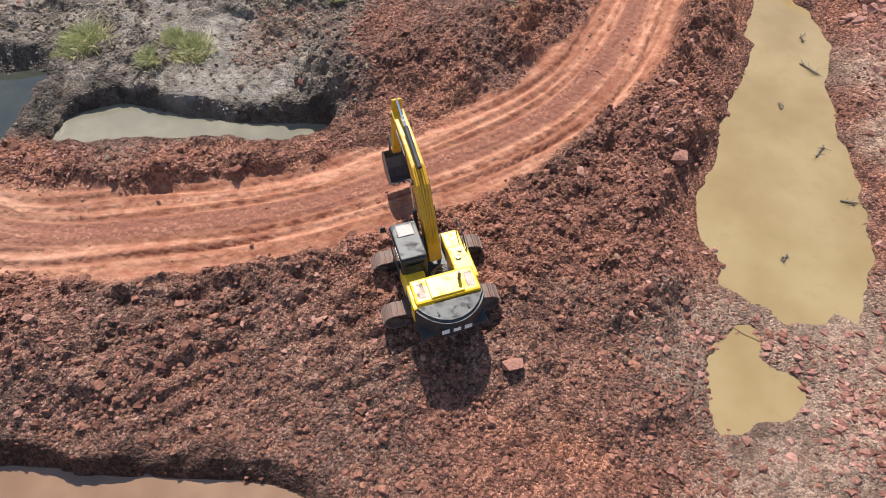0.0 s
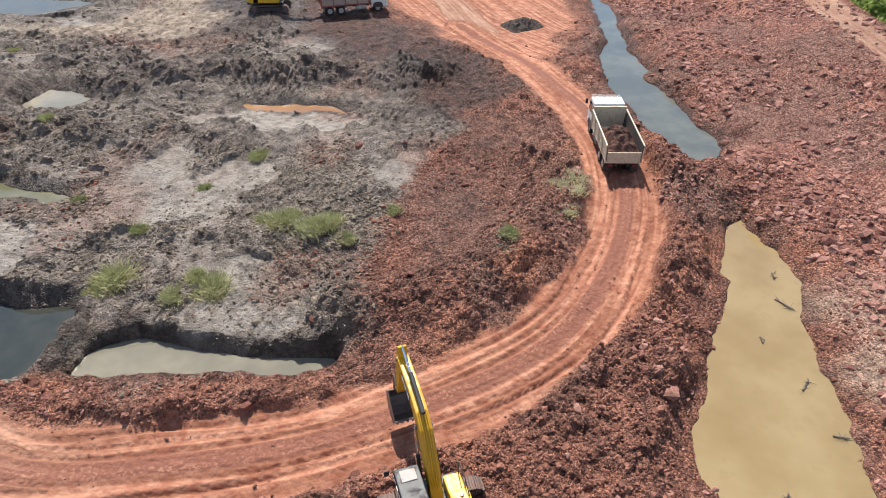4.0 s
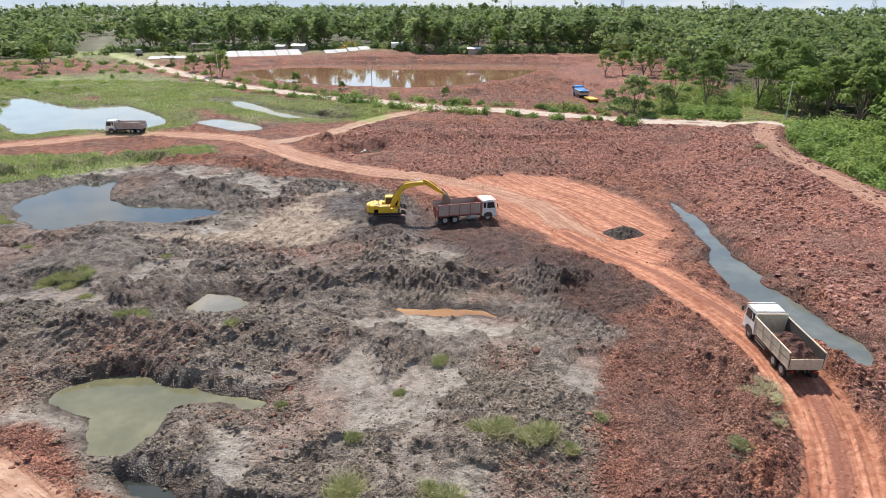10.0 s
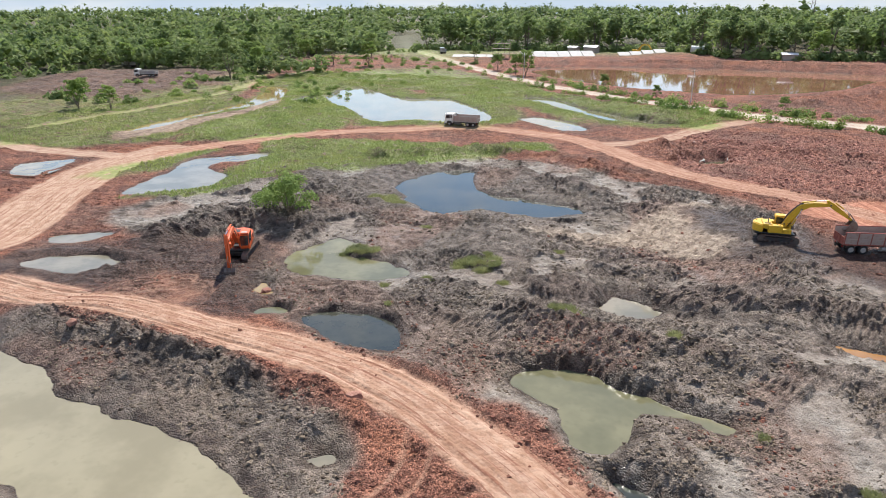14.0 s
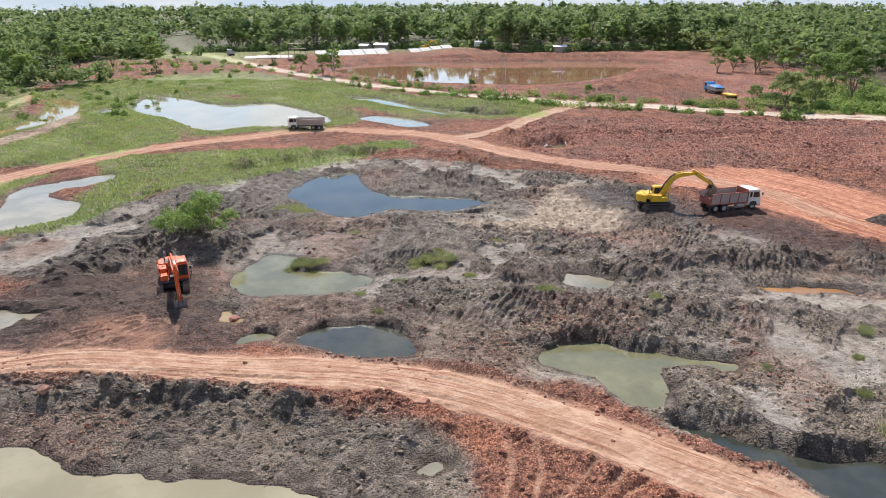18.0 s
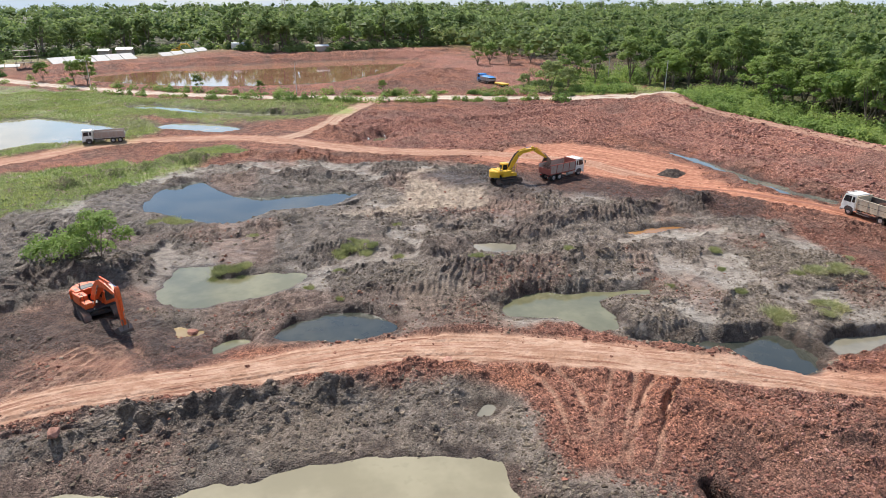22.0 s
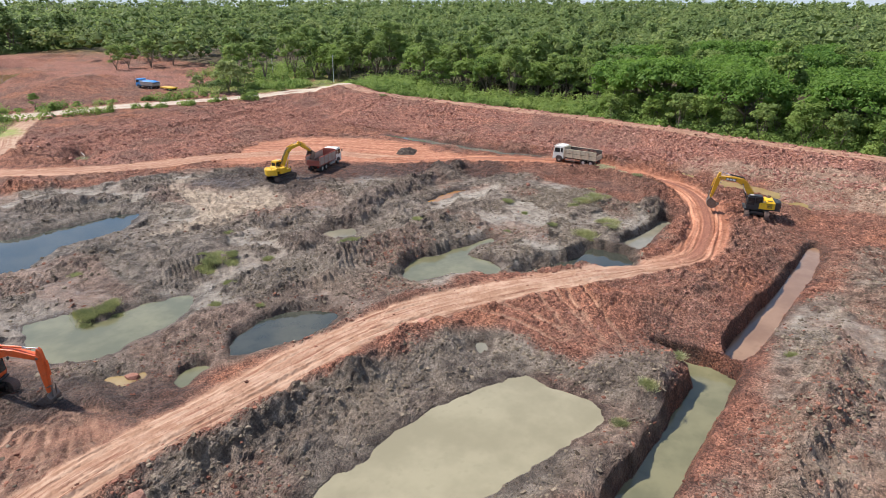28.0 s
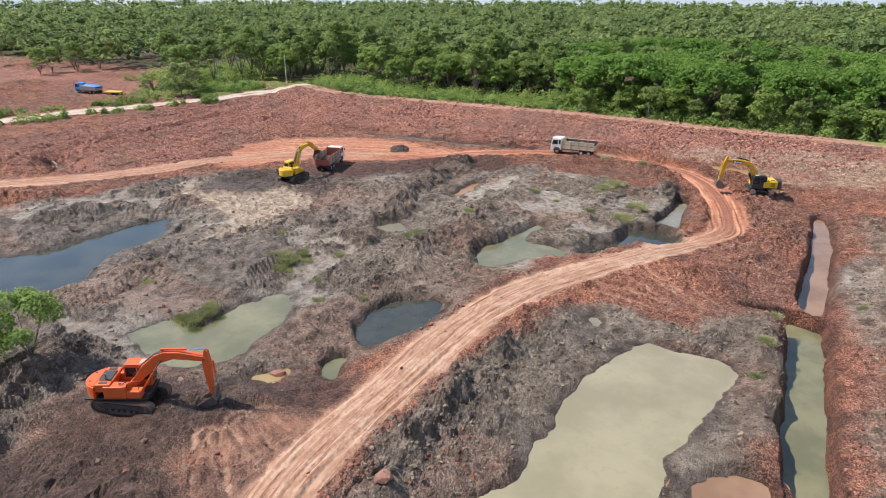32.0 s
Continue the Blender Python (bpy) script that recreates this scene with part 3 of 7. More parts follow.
    main = road.copy()
    for k, line in enumerate(TRACKS):
        box = (x > min(p[0] for p in line) - 3) & (x < max(p[0] for p in line) + 3) & (y > min(p[1] for p in line) - 3) & (y < max(p[1] for p in line) + 3)
        if not box.any():
            continue
        d, side, run = along(x[box], y[box], line)
        for gauge in (-.85, .85):
            off = np.abs(side - gauge) + np.where(d > 1.6, 9, 0)
            w = step(.30, .12, off + .12 * vnoise(x[box], y[box], 1.2, 140 + k)) * (.7 + .3 * vnoise(run, run * 0, 3, 150 + k))
            firm = w * .8 > road[box]
            road[box] = np.maximum(road[box], w * .8)
            pale[box] = np.where(firm, .42, pale[box])
            calm = 1 - step(.2, .6, main[box])
            ruts[box] -= .12 * w * calm
            ruts[box] += .06 * np.exp(-((off - .5) / .16) ** 2) * calm
    yard = step(1.6, -1.2, edge_distance(wob_x, wob_y, YARD) + 1.2 * vnoise(x, y, 4, 24))
    pale = np.where(yard > road, .10, pale)
    across = np.where(yard > road, .86 * x + .5 * y + .9 * vnoise(x, y, 9, 145), across)
    onward = np.where(yard > road, .86 * y - .5 * x, onward)
    road = np.maximum(road, yard)
    turn = step(.8, -1.6, edge_distance(wob_x, wob_y, APRON) + 1.0 * vnoise(x, y, 3, 146)) * (.46 + .34 * vnoise(x, y, 2.2, 147))
    pale = np.where(turn > road, .30, pale)
    across = np.where(turn > road, 9.0 * np.arctan2(x + 62.0, 50.0 - y) + .5 * vnoise(x, y, 5, 148), across)
    onward = np.where(turn > road, np.hypot(x + 62.0, y - 50.0) * 1.6, onward)
    road = np.maximum(road, np.clip(turn, 0, .9))
    arcs = np.sin((np.hypot(x - 9, y - 92) + .8 * vnoise(x, y, 7, 25)) * 3.1) * .008 * yard
    h = smooth + ruts * near + arcs
    tracks = np.sin((.93 * x + .36 * y + .5 * vnoise(x, y, 6, 98)) * 2.6)
    h = h + .09 * step(.2, .9, tracks) * sand * near
    heap = np.zeros(x.shape)
    for high, half, line in RIDGES:
        d, side, run = along(wob_x, wob_y, line)
        d = d * (1 + .35 * vnoise(x, y, 3.0, 51))
        heap = np.maximum(heap, high * step(half * 1.5, 0, d) * (.72 + .34 * vnoise(x, y, 2.4, 52)))
    level_off = step(1.0, -1.0, edge_distance(wob_x, wob_y, APRON))
    heap = heap * (1 - .95 * level_off)
    mud = mud * (1 - .8 * level_off)
    rough = np.clip(1 - 1.15 * road, 0, 1) * (1 - .7 * level_off)
    fade = rough * near
    pool = np.full(x.shape, 99.0)
    for ring in SLICKS:
        pool = np.minimum(pool, edge_distance(wob_x, wob_y, ring))
    film = vnoise(wob_x, wob_y, 7, 82) + .5 * vnoise(x, y, 2.1, 83) + .25 * vnoise(x, y, .7, 87)
    slick = np.maximum(.8 * step(.44, .60, film - .7 * heap), .95 * step(.3, -.3, pool - 1.6 * film)) * mud * (1 - .8 * sand) * (1 - .7 * step(1.0, -1.0, edge_distance(wob_x, wob_y, MUD_WEST)))
    # trampled mud is lower and smoother than tipped earth
    tipped = np.clip(.62 + .55 * vnoise(x, y, 9, 61) + .55 * step(.1, .7, heap) - .12 * mud + .25 * step(19, 6, np.hypot(x - 9, y - 12)), .12, 1.25) * (1 - .86 * slick)
    l1, n1 = lumps(wob_x, wob_y, 1.25, 71)
    l2, n2 = lumps(x + .2 * vnoise(x, y, .5, 72), y + .1 * vnoise(x, y, .4, 74), .62, 73)
    l3, n3 = lumps(x, y + .1 * vnoise(x, y, .3, 75), .33, 76)
    fine_zone = step(50, 44, y) * step(-18, -13, x) * step(38, 33, x)
    clods = (.20 + .16 * mud) * l1 * (.1 + 1.3 * n1) + (.15 + .09 * mud + .05 * fine_zone) * l2 * (.1 + 1.3 * n2) + .14 * fine_zone * l3 * (.1 + 1.3 * n3)
    h = h + fade * ((heap + berm) + tipped * clods + .16 * vnoise(x, y, 4.4, 62) + .12 * tipped * vnoise(x, y, .3, 63) + .22 * tipped * vnoise(x, y, .85, 64) + .08 * tipped * fine_zone * np.abs(vnoise(x + .3 * wob_y, y, .45, 60)))
    furrow = 1 - 2.2 * np.abs(vnoise(wob_x * .62, wob_y * 1.15, 4.2, 77)) + .5 * (1 - 2.2 * np.abs(vnoise(wob_x, wob_y * .7, 1.9, 78)))
    h = h + fade * mud * (1 - .9 * slick) * (1 - .8 * sand) * .46 * np.clip(furrow, -.6, 1.4)
    h = h + field * (.9 * np.clip(vnoise(x, y, 7, 161) + .25, 0, 1) + .6 * np.abs(vnoise(x, y, 3.1, 162)))
    h = h + (1 - near) * .5 * vnoise(x, y, 30, 66)
    # bulldozed and trodden stripes in the mud
    comb = np.sin((.75 * x + .66 * y + .7 * vnoise(x, y, 4, 65)) * 8.5) * step(.15, .55, vnoise(x, y, 7.5, 67)) * mud
    comb2 = np.sin((.9 * x - .45 * y + .5 * vnoise(x, y, 3, 69)) * 10.5) * step(.2, .5, vnoise(x + 40, y, 6.5, 70)) * mud
    h = h + (.15 * comb + .12 * comb2) * fade * (1 - .95 * slick) * (1 - .7 * sand)
    groove = np.sin((.42 * x - .91 * y + .5 * vnoise(x, y, 3, 68)) * 7.2) * step(8.5, 4, np.hypot((x + 1) * .5, y - 10)) * (1 - mud)
    h = h + .13 * groove * fade * np.clip(.5 + 1.2 * vnoise(x, y, 3.2, 139), 0, 1)
    wet = np.zeros(x.shape)
    for k, (level, bw, tint, ring) in PONDS.items():
        xs, ys = [p[0] for p in ring], [p[1] for p in ring]
        box = (x > min(xs) - 6) & (x < max(xs) + 6) & (y > min(ys) - 6) & (y < max(ys) + 6)
        if not box.any():
            continue
        loose = .3 if k.startswith("canal") or "pit" in k else 1.0
        d = edge_distance(x[box] + loose * (wob_x - x)[box], y[box] + loose * (wob_y - y)[box], ring)
        h0 = h[box]
        low_banks = loose == 1.0
        north = np.clip((d - edge_distance(x[box] + loose * (wob_x - x)[box], y[box] + loose * (wob_y - y)[box] - .5, ring)) / .5, 0, 1) * CUT_BANKS[k] if k in CUT_BANKS else np.zeros(d.shape)
        h0 = h0 + north * .16 * np.exp(-np.maximum(d, 0) / 1.6) * (.6 + .5 * vnoise(x[box], y[box], 1.3, 88))
        wide = bw * (1.6 if low_banks else 1.0) * (1.15 + .7 * vnoise(x[box], y[box], 3.1, 84)) * (1 - .75 * north)
        drop = (.62 * np.exp(-np.maximum(d, 0) / 3.2) if low_banks else .38 * np.exp(-np.maximum(d, 0) / 2.5)) * np.maximum(h0 - level - (.3 if low_banks else .5), 0) * (1 - .7 * north)
        top = np.where(d < 1.3, np.maximum(h0 - drop, level + .22), h0 - drop)
        shore = np.where(top > level, level + .04 + (top - level - .04) * np.clip(d / wide, 0, 1) ** .8, top)
        floor = level - np.clip(-d * .5, .02, .7)
        h[box] = np.where(d < 0, floor, np.where(d < 5, shore, h0))
        wet[box] = np.maximum(wet[box], step(1.3, .1, d + .5 * vnoise(x[box], y[box], 1.5, 81)) * (.35 if tint == "tan" else 1.0))
        road[box] = np.where(d < .5, 0, road[box])
    d, side, run = along(x, y, [(-11.1, 28.4), (-10.9, 25.8), (-11.4, 22.6)])
    h = np.maximum(h, np.where(d < 1.2, -.8 + 1.35 * step(.95, .15, d + .35 * vnoise(x, y, .7, 132)) + .25 * vnoise(x, y, .6, 133), -999))
    # dark damp earth; over DIG it also carries the trench's shade as colour
    damp_shade = step(1.2, -1.2, np.minimum(edge_distance(wob_x, wob_y, DIG), edge_distance(wob_x, wob_y, PILE)) + 1.2 * vnoise(x, y, 3, 135))
    damp_shade = np.maximum(damp_shade, 1.0 * step(1.6, -1.6, edge_distance(wob_x, wob_y, LOADING) + 2.2 * vnoise(x, y, 4, 163)))
    damp_shade = np.maximum(damp_shade, .6 * field)
    damp_shade = np.maximum(damp_shade, .45 * mud * step(-32, -50, x) * step(112, 92, y) * (1 - .5 * slick))
    inner = step(2.0, -2.0, edge_distance(wob_x, wob_y, BEND) + 2.0 * vnoise(x, y, 3.5, 164))
    damp_shade = np.maximum(damp_shade, .30 * inner)
    damp_shade = np.maximum(damp_shade, .30 * step(1.0, -1.0, edge_distance(wob_x, wob_y, MUD_WEST)))
    wet = np.maximum(wet, damp_shade * (1 - road))
    fresh = np.clip(.7 * inner + step(1.6, -1.6, edge_distance(wob_x, wob_y, LOADING)) + step(.2, .9, heap) * mud + .8 * step(.15, .5, vnoise(x, y, 6.5, 85) + .4 * vnoise(x, y, 1.9, 86)) * (1 - .5 * mud) + .9 * step(11, 4, np.hypot((x + 1.5) * .7, y - 9.5)) + 1.0 * step(1.5, -1.5, np.minimum(edge_distance(wob_x, wob_y, DIG), edge_distance(wob_x, wob_y, PILE))), 0, 1) * np.clip(1 - 1.15 * road, 0, 1)
    rubble = np.clip(step(30, 33, x + 2.2 * vnoise(x, y, 3, 91)) * step(56, 50, x) + step(108, 113, y) * step(-30, -20, x) * step(150, 140, y) * step(60, 50, x), 0, 1) * rough
    return h, road, mud, sand, grass, wet, slick, rubble, pale, across, onward, fresh, shade


def vertex_values(me, name, columns):
    a = me.attributes.new(name, "FLOAT_COLOR", "POINT")
    a.data.foreach_set("color", np.stack(columns, 1).astype(np.float32).ravel())


def sheet(name, xs, ys, zs, crisp=None):
    """A mesh over a grid of lines."""
    nx, ny = len(xs), len(ys)
    co = np.empty((ny, nx, 3), np.float32)
    co[..., 0], co[..., 1], co[..., 2] = xs[None, :], ys[:, None], zs
    i = np.arange(nx * ny).reshape(ny, nx)
    q = np.stack([i[:-1, :-1], i[:-1, 1:], i[1:, 1:], i[1:, :-1]], -1).reshape(-1, 4)
    me = bpy.data.meshes.new(name)
    me.vertices.add(nx * ny)
    me.vertices.foreach_set("co", co.ravel())
    me.loops.add(q.size)
    me.loops.foreach_set("vertex_index", q.astype(np.int32).ravel())
    me.polygons.add(len(q))
    me.polygons.foreach_set("loop_start", np.arange(0, q.size, 4, dtype=np.int32))
    me.polygons.foreach_set("use_smooth", np.zeros(len(q), bool) if crisp is None else (crisp[:-1, :-1] < .35).ravel())
    me.update(calc_edges=True)
    return me


XX, YY = np.meshgrid(GX, GY)
HH, C_ROAD, C_MUD, C_SAND, C_GRASS, C_WET, C_SLICK, C_RUB, C_PALE, C_ACROSS, C_ONWARD, C_FRESH, C_SHADE = terrain(XX, YY)


def at_ground(x, y):
    """Height of the sheet under a place, or under arrays of places."""
    x, y = np.asarray(x, float), np.asarray(y, float)
    i = np.clip(np.searchsorted(GX, x) - 1, 0, len(GX) - 2)
    j = np.clip(np.searchsorted(GY, y) - 1, 0, len(GY) - 2)
    u = (x - GX[i]) / (GX[i + 1] - GX[i])
    v = (y - GY[j]) / (GY[j + 1] - GY[j])
    return HH[j, i] * (1 - u) * (1 - v) + HH[j, i + 1] * u * (1 - v) + HH[j + 1, i] * (1 - u) * v + HH[j + 1, i + 1] * u * v


def share_at(grid, x, y):
    i = np.clip(np.searchsorted(GX, x), 0, len(GX) - 1)
    j = np.clip(np.searchsorted(GY, y), 0, len(GY) - 1)
    return grid[j, i]


# ---- materials ----
class Nodes:
    """Short hand for building a node material."""

    def __init__(self, name):
        self.mat = bpy.data.materials.new(name)
        self.mat.use_nodes = True
        self.t = self.mat.node_tree
        self.bsdf = self.t.nodes["Principled BSDF"]
        self.co = self.t.nodes.new("ShaderNodeTexCoord").outputs["Object"]

    def put(self, value, socket):
        if hasattr(value, "is_output"):
            self.t.links.new(value, socket)
        elif isinstance(value, (tuple, list)):
            socket.default_value = (*value, 1) if len(value) == 3 and len(socket.default_value) == 4 else value
        else:
            socket.default_value = value

    def noise(self, scale, detail=3, rough=.55, stretch=None):
        n = self.t.nodes.new("ShaderNodeTexNoise")
        n.inputs["Scale"].default_value, n.inputs["Detail"].default_value, n.inputs["Roughness"].default_value = scale, detail, rough
        src = self.co
        if stretch:
            m = self.t.nodes.new("ShaderNodeMapping")
            m.inputs["Scale"].default_value = stretch
            self.t.links.new(src, m.inputs[0])
            src = m.outputs[0]
        self.t.links.new(src, n.inputs["Vector"])
        return n.outputs[0]

    def cells(self, scale, feature="F1"):
        n = self.t.nodes.new("ShaderNodeTexVoronoi")
        n.feature = feature
        n.inputs["Scale"].default_value = scale
        self.t.links.new(self.co, n.inputs["Vector"])
        return n.outputs["Distance"], n.outputs.get("Color")

    def ramp(self, value, lo, hi, a=0.0, b=1.0):
        n = self.t.nodes.new("ShaderNodeMapRange")
        n.interpolation_type = "SMOOTHSTEP"
        for k, v in (("Value", value), ("From Min", lo), ("From Max", hi), ("To Min", a), ("To Max", b)):
            self.put(v, n.inputs[k])
        return n.outputs[0]

    def mix(self, share, a, b, how="MIX"):
        n = self.t.nodes.new("ShaderNodeMix")
        n.data_type, n.blend_type = "RGBA", how
        self.put(share, n.inputs[0])
        self.put(a, n.inputs[6])
        self.put(b, n.inputs[7])
        return n.outputs[2]

    def math(self, how, a, b=0.0):
        n = self.t.nodes.new("ShaderNodeMath")
        n.operation = how
        self.put(a, n.inputs[0])
        self.put(b, n.inputs[1])
        return n.outputs[0]

    def shares(self, name):
        a = self.t.nodes.new("ShaderNodeAttribute")
        a.attribute_name = name
        c = self.t.nodes.new("ShaderNodeSeparateColor")
        self.t.links.new(a.outputs["Color"], c.inputs[0])
        return (*c.outputs[:3], a.outputs["Alpha"])

    def chance(self, island=False):
        if island:
            return self.t.nodes.new("ShaderNodeNewGeometry").outputs["Random Per Island"]
        return self.t.nodes.new("ShaderNodeObjectInfo").outputs["Random"]

    def bump(self, height, dist=.02, strength=.6):
        n = self.t.nodes.new("ShaderNodeBump")
        n.inputs["Distance"].default_value, n.inputs["Strength"].default_value = dist, strength
        self.put(height, n.inputs["Height"])
        self.t.links.new(n.outputs[0], self.bsdf.inputs["Normal"])

    def done(self, colour=None, rough=.8, metal=0.0, spec=.5):
        if colour is not None:
            self.put(colour, self.bsdf.inputs["Base Color"])
        self.put(rough, self.bsdf.inputs["Roughness"])
        self.put(metal, self.bsdf.inputs["Metallic"])
        self.put(spec, self.bsdf.inputs["Specular IOR Level"])
        return self.mat


def earth_material():
    n = Nodes("earth")
    road, mud, sand, grass = n.shares("cover")
    wet, slick, rubble, pale = n.shares("state")
    across, onward = n.shares("lane")[:2]
    lane = n.t.nodes.new("ShaderNodeCombineXYZ")
    n.put(n.math("MULTIPLY", across, 2.1), lane.inputs[0])
    n.put(n.math("MULTIPLY", onward, .07), lane.inputs[1])
    streak = n.t.nodes.new("ShaderNodeTexNoise")
    streak.inputs["Scale"].default_value, streak.inputs["Detail"].default_value = 1.0, 2
    n.t.links.new(lane.outputs[0], streak.inputs["Vector"])
    streak = streak.outputs[0]
    big, mid, fine = n.noise(.16, 4), n.noise(.9, 5, .62), n.noise(6.5, 5, .65)
    grit = n.noise(28, 3, .6)
    red = n.mix(n.ramp(mid, .32, .68), (.185, .078, .054), (.42, .188, .122))
    red = n.mix(n.ramp(big, .36, .50, .6, 0), red, (.19, .098, .070))
    red = n.mix(n.ramp(big, .52, .68, 0, .55), red, (.46, .19, .105))
    red = n.mix(n.ramp(fine, .58, .74, 0, .55), red, (.50, .29, .21))
    stones, tone = n.cells(3.1)
    pink = n.mix(n.ramp(tone, .25, .85), (.29, .112, .082), (.54, .275, .205))
    red = n.mix(n.math("MULTIPLY", rubble, .6), red, pink)
    dark = n.mix(n.ramp(mid, .34, .66), (.118, .089, .071), (.365, .297, .240))
    dark = n.mix(n.ramp(big, .50, .72, 0, .5), dark, (.29, .235, .175))
    dark = n.mix(n.ramp(fine, .58, .72, 0, .3), dark, (.36, .30, .245))
    dark = n.mix(n.ramp(n.noise(2.2, 4, .7), .60, .70, 0, .5), dark, (.24, .125, .09))
    # wet slick mud, its bright sheen partly put into a paler base colour
    dark = n.mix(n.math("MULTIPLY", slick, .9), dark, n.mix(n.ramp(n.noise(1.3, 5, .6), .34, .62), (.165, .136, .110), (.385, .335, .282)))
    soil = n.mix(mud, red, dark)
    soil = n.mix(sand, soil, n.mix(n.ramp(mid, .35, .65), (.29, .215, .155), (.50, .395, .295)))
    strip = n.noise(1.0, 3, .55, (1.5, .22, 1.0))
    soil = n.mix(n.math("MULTIPLY", sand, n.ramp(strip, .52, .64, 0, .6)), soil, (.22, .165, .125))
    track = n.mix(n.ramp(n.noise(1.4, 4, .6), .34, .68), (.36, .142, .084), (.53, .265, .168))
    track = n.mix(n.ramp(streak, .40, .62), n.mix(1.0, track, (.62, .55, .52), "MULTIPLY"), track)
    dust = n.mix(n.ramp(n.noise(.8, 4, .6), .34, .68), (.345, .212, .144), (.475, .328, .240))
    dust = n.mix(n.ramp(streak, .36, .58, 0, 1), n.mix(1.0, dust, (.84, .76, .72), "MULTIPLY"), dust)
    scar = n.t.nodes.new("ShaderNodeTexNoise")
    lane2 = n.t.nodes.new("ShaderNodeCombineXYZ")
    n.put(n.math("MULTIPLY", across, 3.1), lane2.inputs[0])
    n.put(n.math("MULTIPLY", onward, .16), lane2.inputs[1])
    scar.inputs["Scale"].default_value, scar.inputs["Detail"].default_value, scar.inputs["Roughness"].default_value = 1.0, 4, .6
    n.t.links.new(lane2.outputs[0], scar.inputs["Vector"])
    scar = scar.outputs[0]
    dust = n.mix(n.ramp(pale, .6, 1.0), dust, (.47, .395, .32))
    track = n.mix(n.ramp(pale, .1, .55), track, dust)
    track = n.mix(n.math("MULTIPLY", n.ramp(scar, .385, .46, .85, 0), n.ramp(pale, .14, .24)), track, (.225, .098, .062))
    track = n.mix(n.ramp(fine, .56, .72, 0, .3), track, (.34, .15, .10))
    middle = n.math("MULTIPLY", n.ramp(n.math("ABSOLUTE", across), .35, .75, 1, 0), n.ramp(pale, .15, .4, 1.0, .15))
    track = n.mix(n.math("MULTIPLY", middle, n.ramp(fine, .35, .55, .4, 1)), track, (.22, .088, .058))
    soil = n.mix(road, soil, track)
    green = n.mix(n.ramp(mid, .3, .7), (.130, .178, .034), (.265, .320, .078))
    green = n.mix(n.ramp(big, .42, .64, 0, .5), green, (.25, .24, .095))
    soil = n.mix(n.math("MULTIPLY", grass, n.ramp(n.noise(.5, 5, .6), .33, .48)), soil, green)
    # dark litter under the woods, tree shade painted in with it
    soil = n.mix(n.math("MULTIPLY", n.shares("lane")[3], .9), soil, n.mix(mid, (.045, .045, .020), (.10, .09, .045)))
    soil = n.mix(n.math("MULTIPLY", n.shares("lane")[2], .52), soil, n.mix(n.ramp(mid, .32, .68), (.110, .068, .052), (.262, .176, .138)))
    # darkens damp soil, and the trench's painted shade along with it
    damp_shade = n.mix(wet, (1, 1, 1), (.50, .47, .46))
    soil = n.mix(1.0, soil, damp_shade, "MULTIPLY")
    firm = n.math("SUBTRACT", n.math("SUBTRACT", 1.0, n.math("MULTIPLY", road, .72)), n.math("ADD", n.math("MULTIPLY", sand, .6), n.math("MULTIPLY", slick, .75)))
    firm = n.math("MAXIMUM", n.math("SUBTRACT", firm, n.math("MULTIPLY", road, .28)), 0.0)
    loose = n.math("MULTIPLY", firm, n.ramp(mud, .2, .9, 1.0, .55))
    grains, shade = n.cells(8.5)
    soil = n.mix(loose, soil, n.mix(1.0, soil, n.mix(n.ramp(shade, .2, .8), (.54, .52, .52), (1.48, 1.48, 1.48)), "MULTIPLY"))
    crumbs, shade2 = n.cells(24)
    soil = n.mix(loose, soil, n.mix(1.0, soil, n.mix(n.ramp(shade2, .2, .85), (.66, .65, .65), (1.36, 1.36, 1.36)), "MULTIPLY"))
    soil = n.mix(n.math("MULTIPLY", n.ramp(grit, .3, .7, .0, .30), n.ramp(road, .2, .9, 1.0, .25)), soil, n.mix(1.0, soil, (.55, .55, .55), "MULTIPLY"))
    sheen = n.math("MULTIPLY", slick, n.ramp(n.noise(.7, 4), .50, .62))
    rough = n.math("SUBTRACT", n.math("SUBTRACT", n.math("SUBTRACT", .93, n.math("MULTIPLY", mud, .26)), n.math("MULTIPLY", sheen, .42)), n.math("MULTIPLY", wet, .28))
    ridge = n.math("ABSOLUTE", n.math("SUBTRACT", n.noise(1.9, 4, .62), .5))
    h = n.math("ADD", n.math("MULTIPLY", fine, .8), n.math("MULTIPLY", grit, .2))
    h = n.math("SUBTRACT", h, n.math("MULTIPLY", n.math("MULTIPLY", ridge, 5.0), firm))
    h = n.math("MULTIPLY", h, n.ramp(road, .2, .9, 1.0, .5))
    h = n.math("ADD", h, n.math("MULTIPLY", stones, -.5))
    h = n.math("ADD", h, n.math("MULTIPLY", n.math("MULTIPLY", grains, firm), -1.1))
    h = n.math("ADD", h, n.math("MULTIPLY", n.math("MULTIPLY", crumbs, firm), -.5))
    h = n.math("ADD", h, n.math("MULTIPLY", n.math("MULTIPLY", streak, road), .55))
    n.bump(h, .17, .95)
    return n.done(soil, rough, 0, .3)


def water_material(name, low, high, rough=.04, ripple=.12):
    n = Nodes(name)
    c = n.mix(n.ramp(n.noise(.18, 4, .6), .36, .66), low, high)
    c = n.mix(n.ramp(n.noise(1.3, 3), .55, .7, 0, .35), c, low)
    n.bump(n.noise(2.2, 2), .01, ripple)
    return n.done(c, rough, 0, .5)


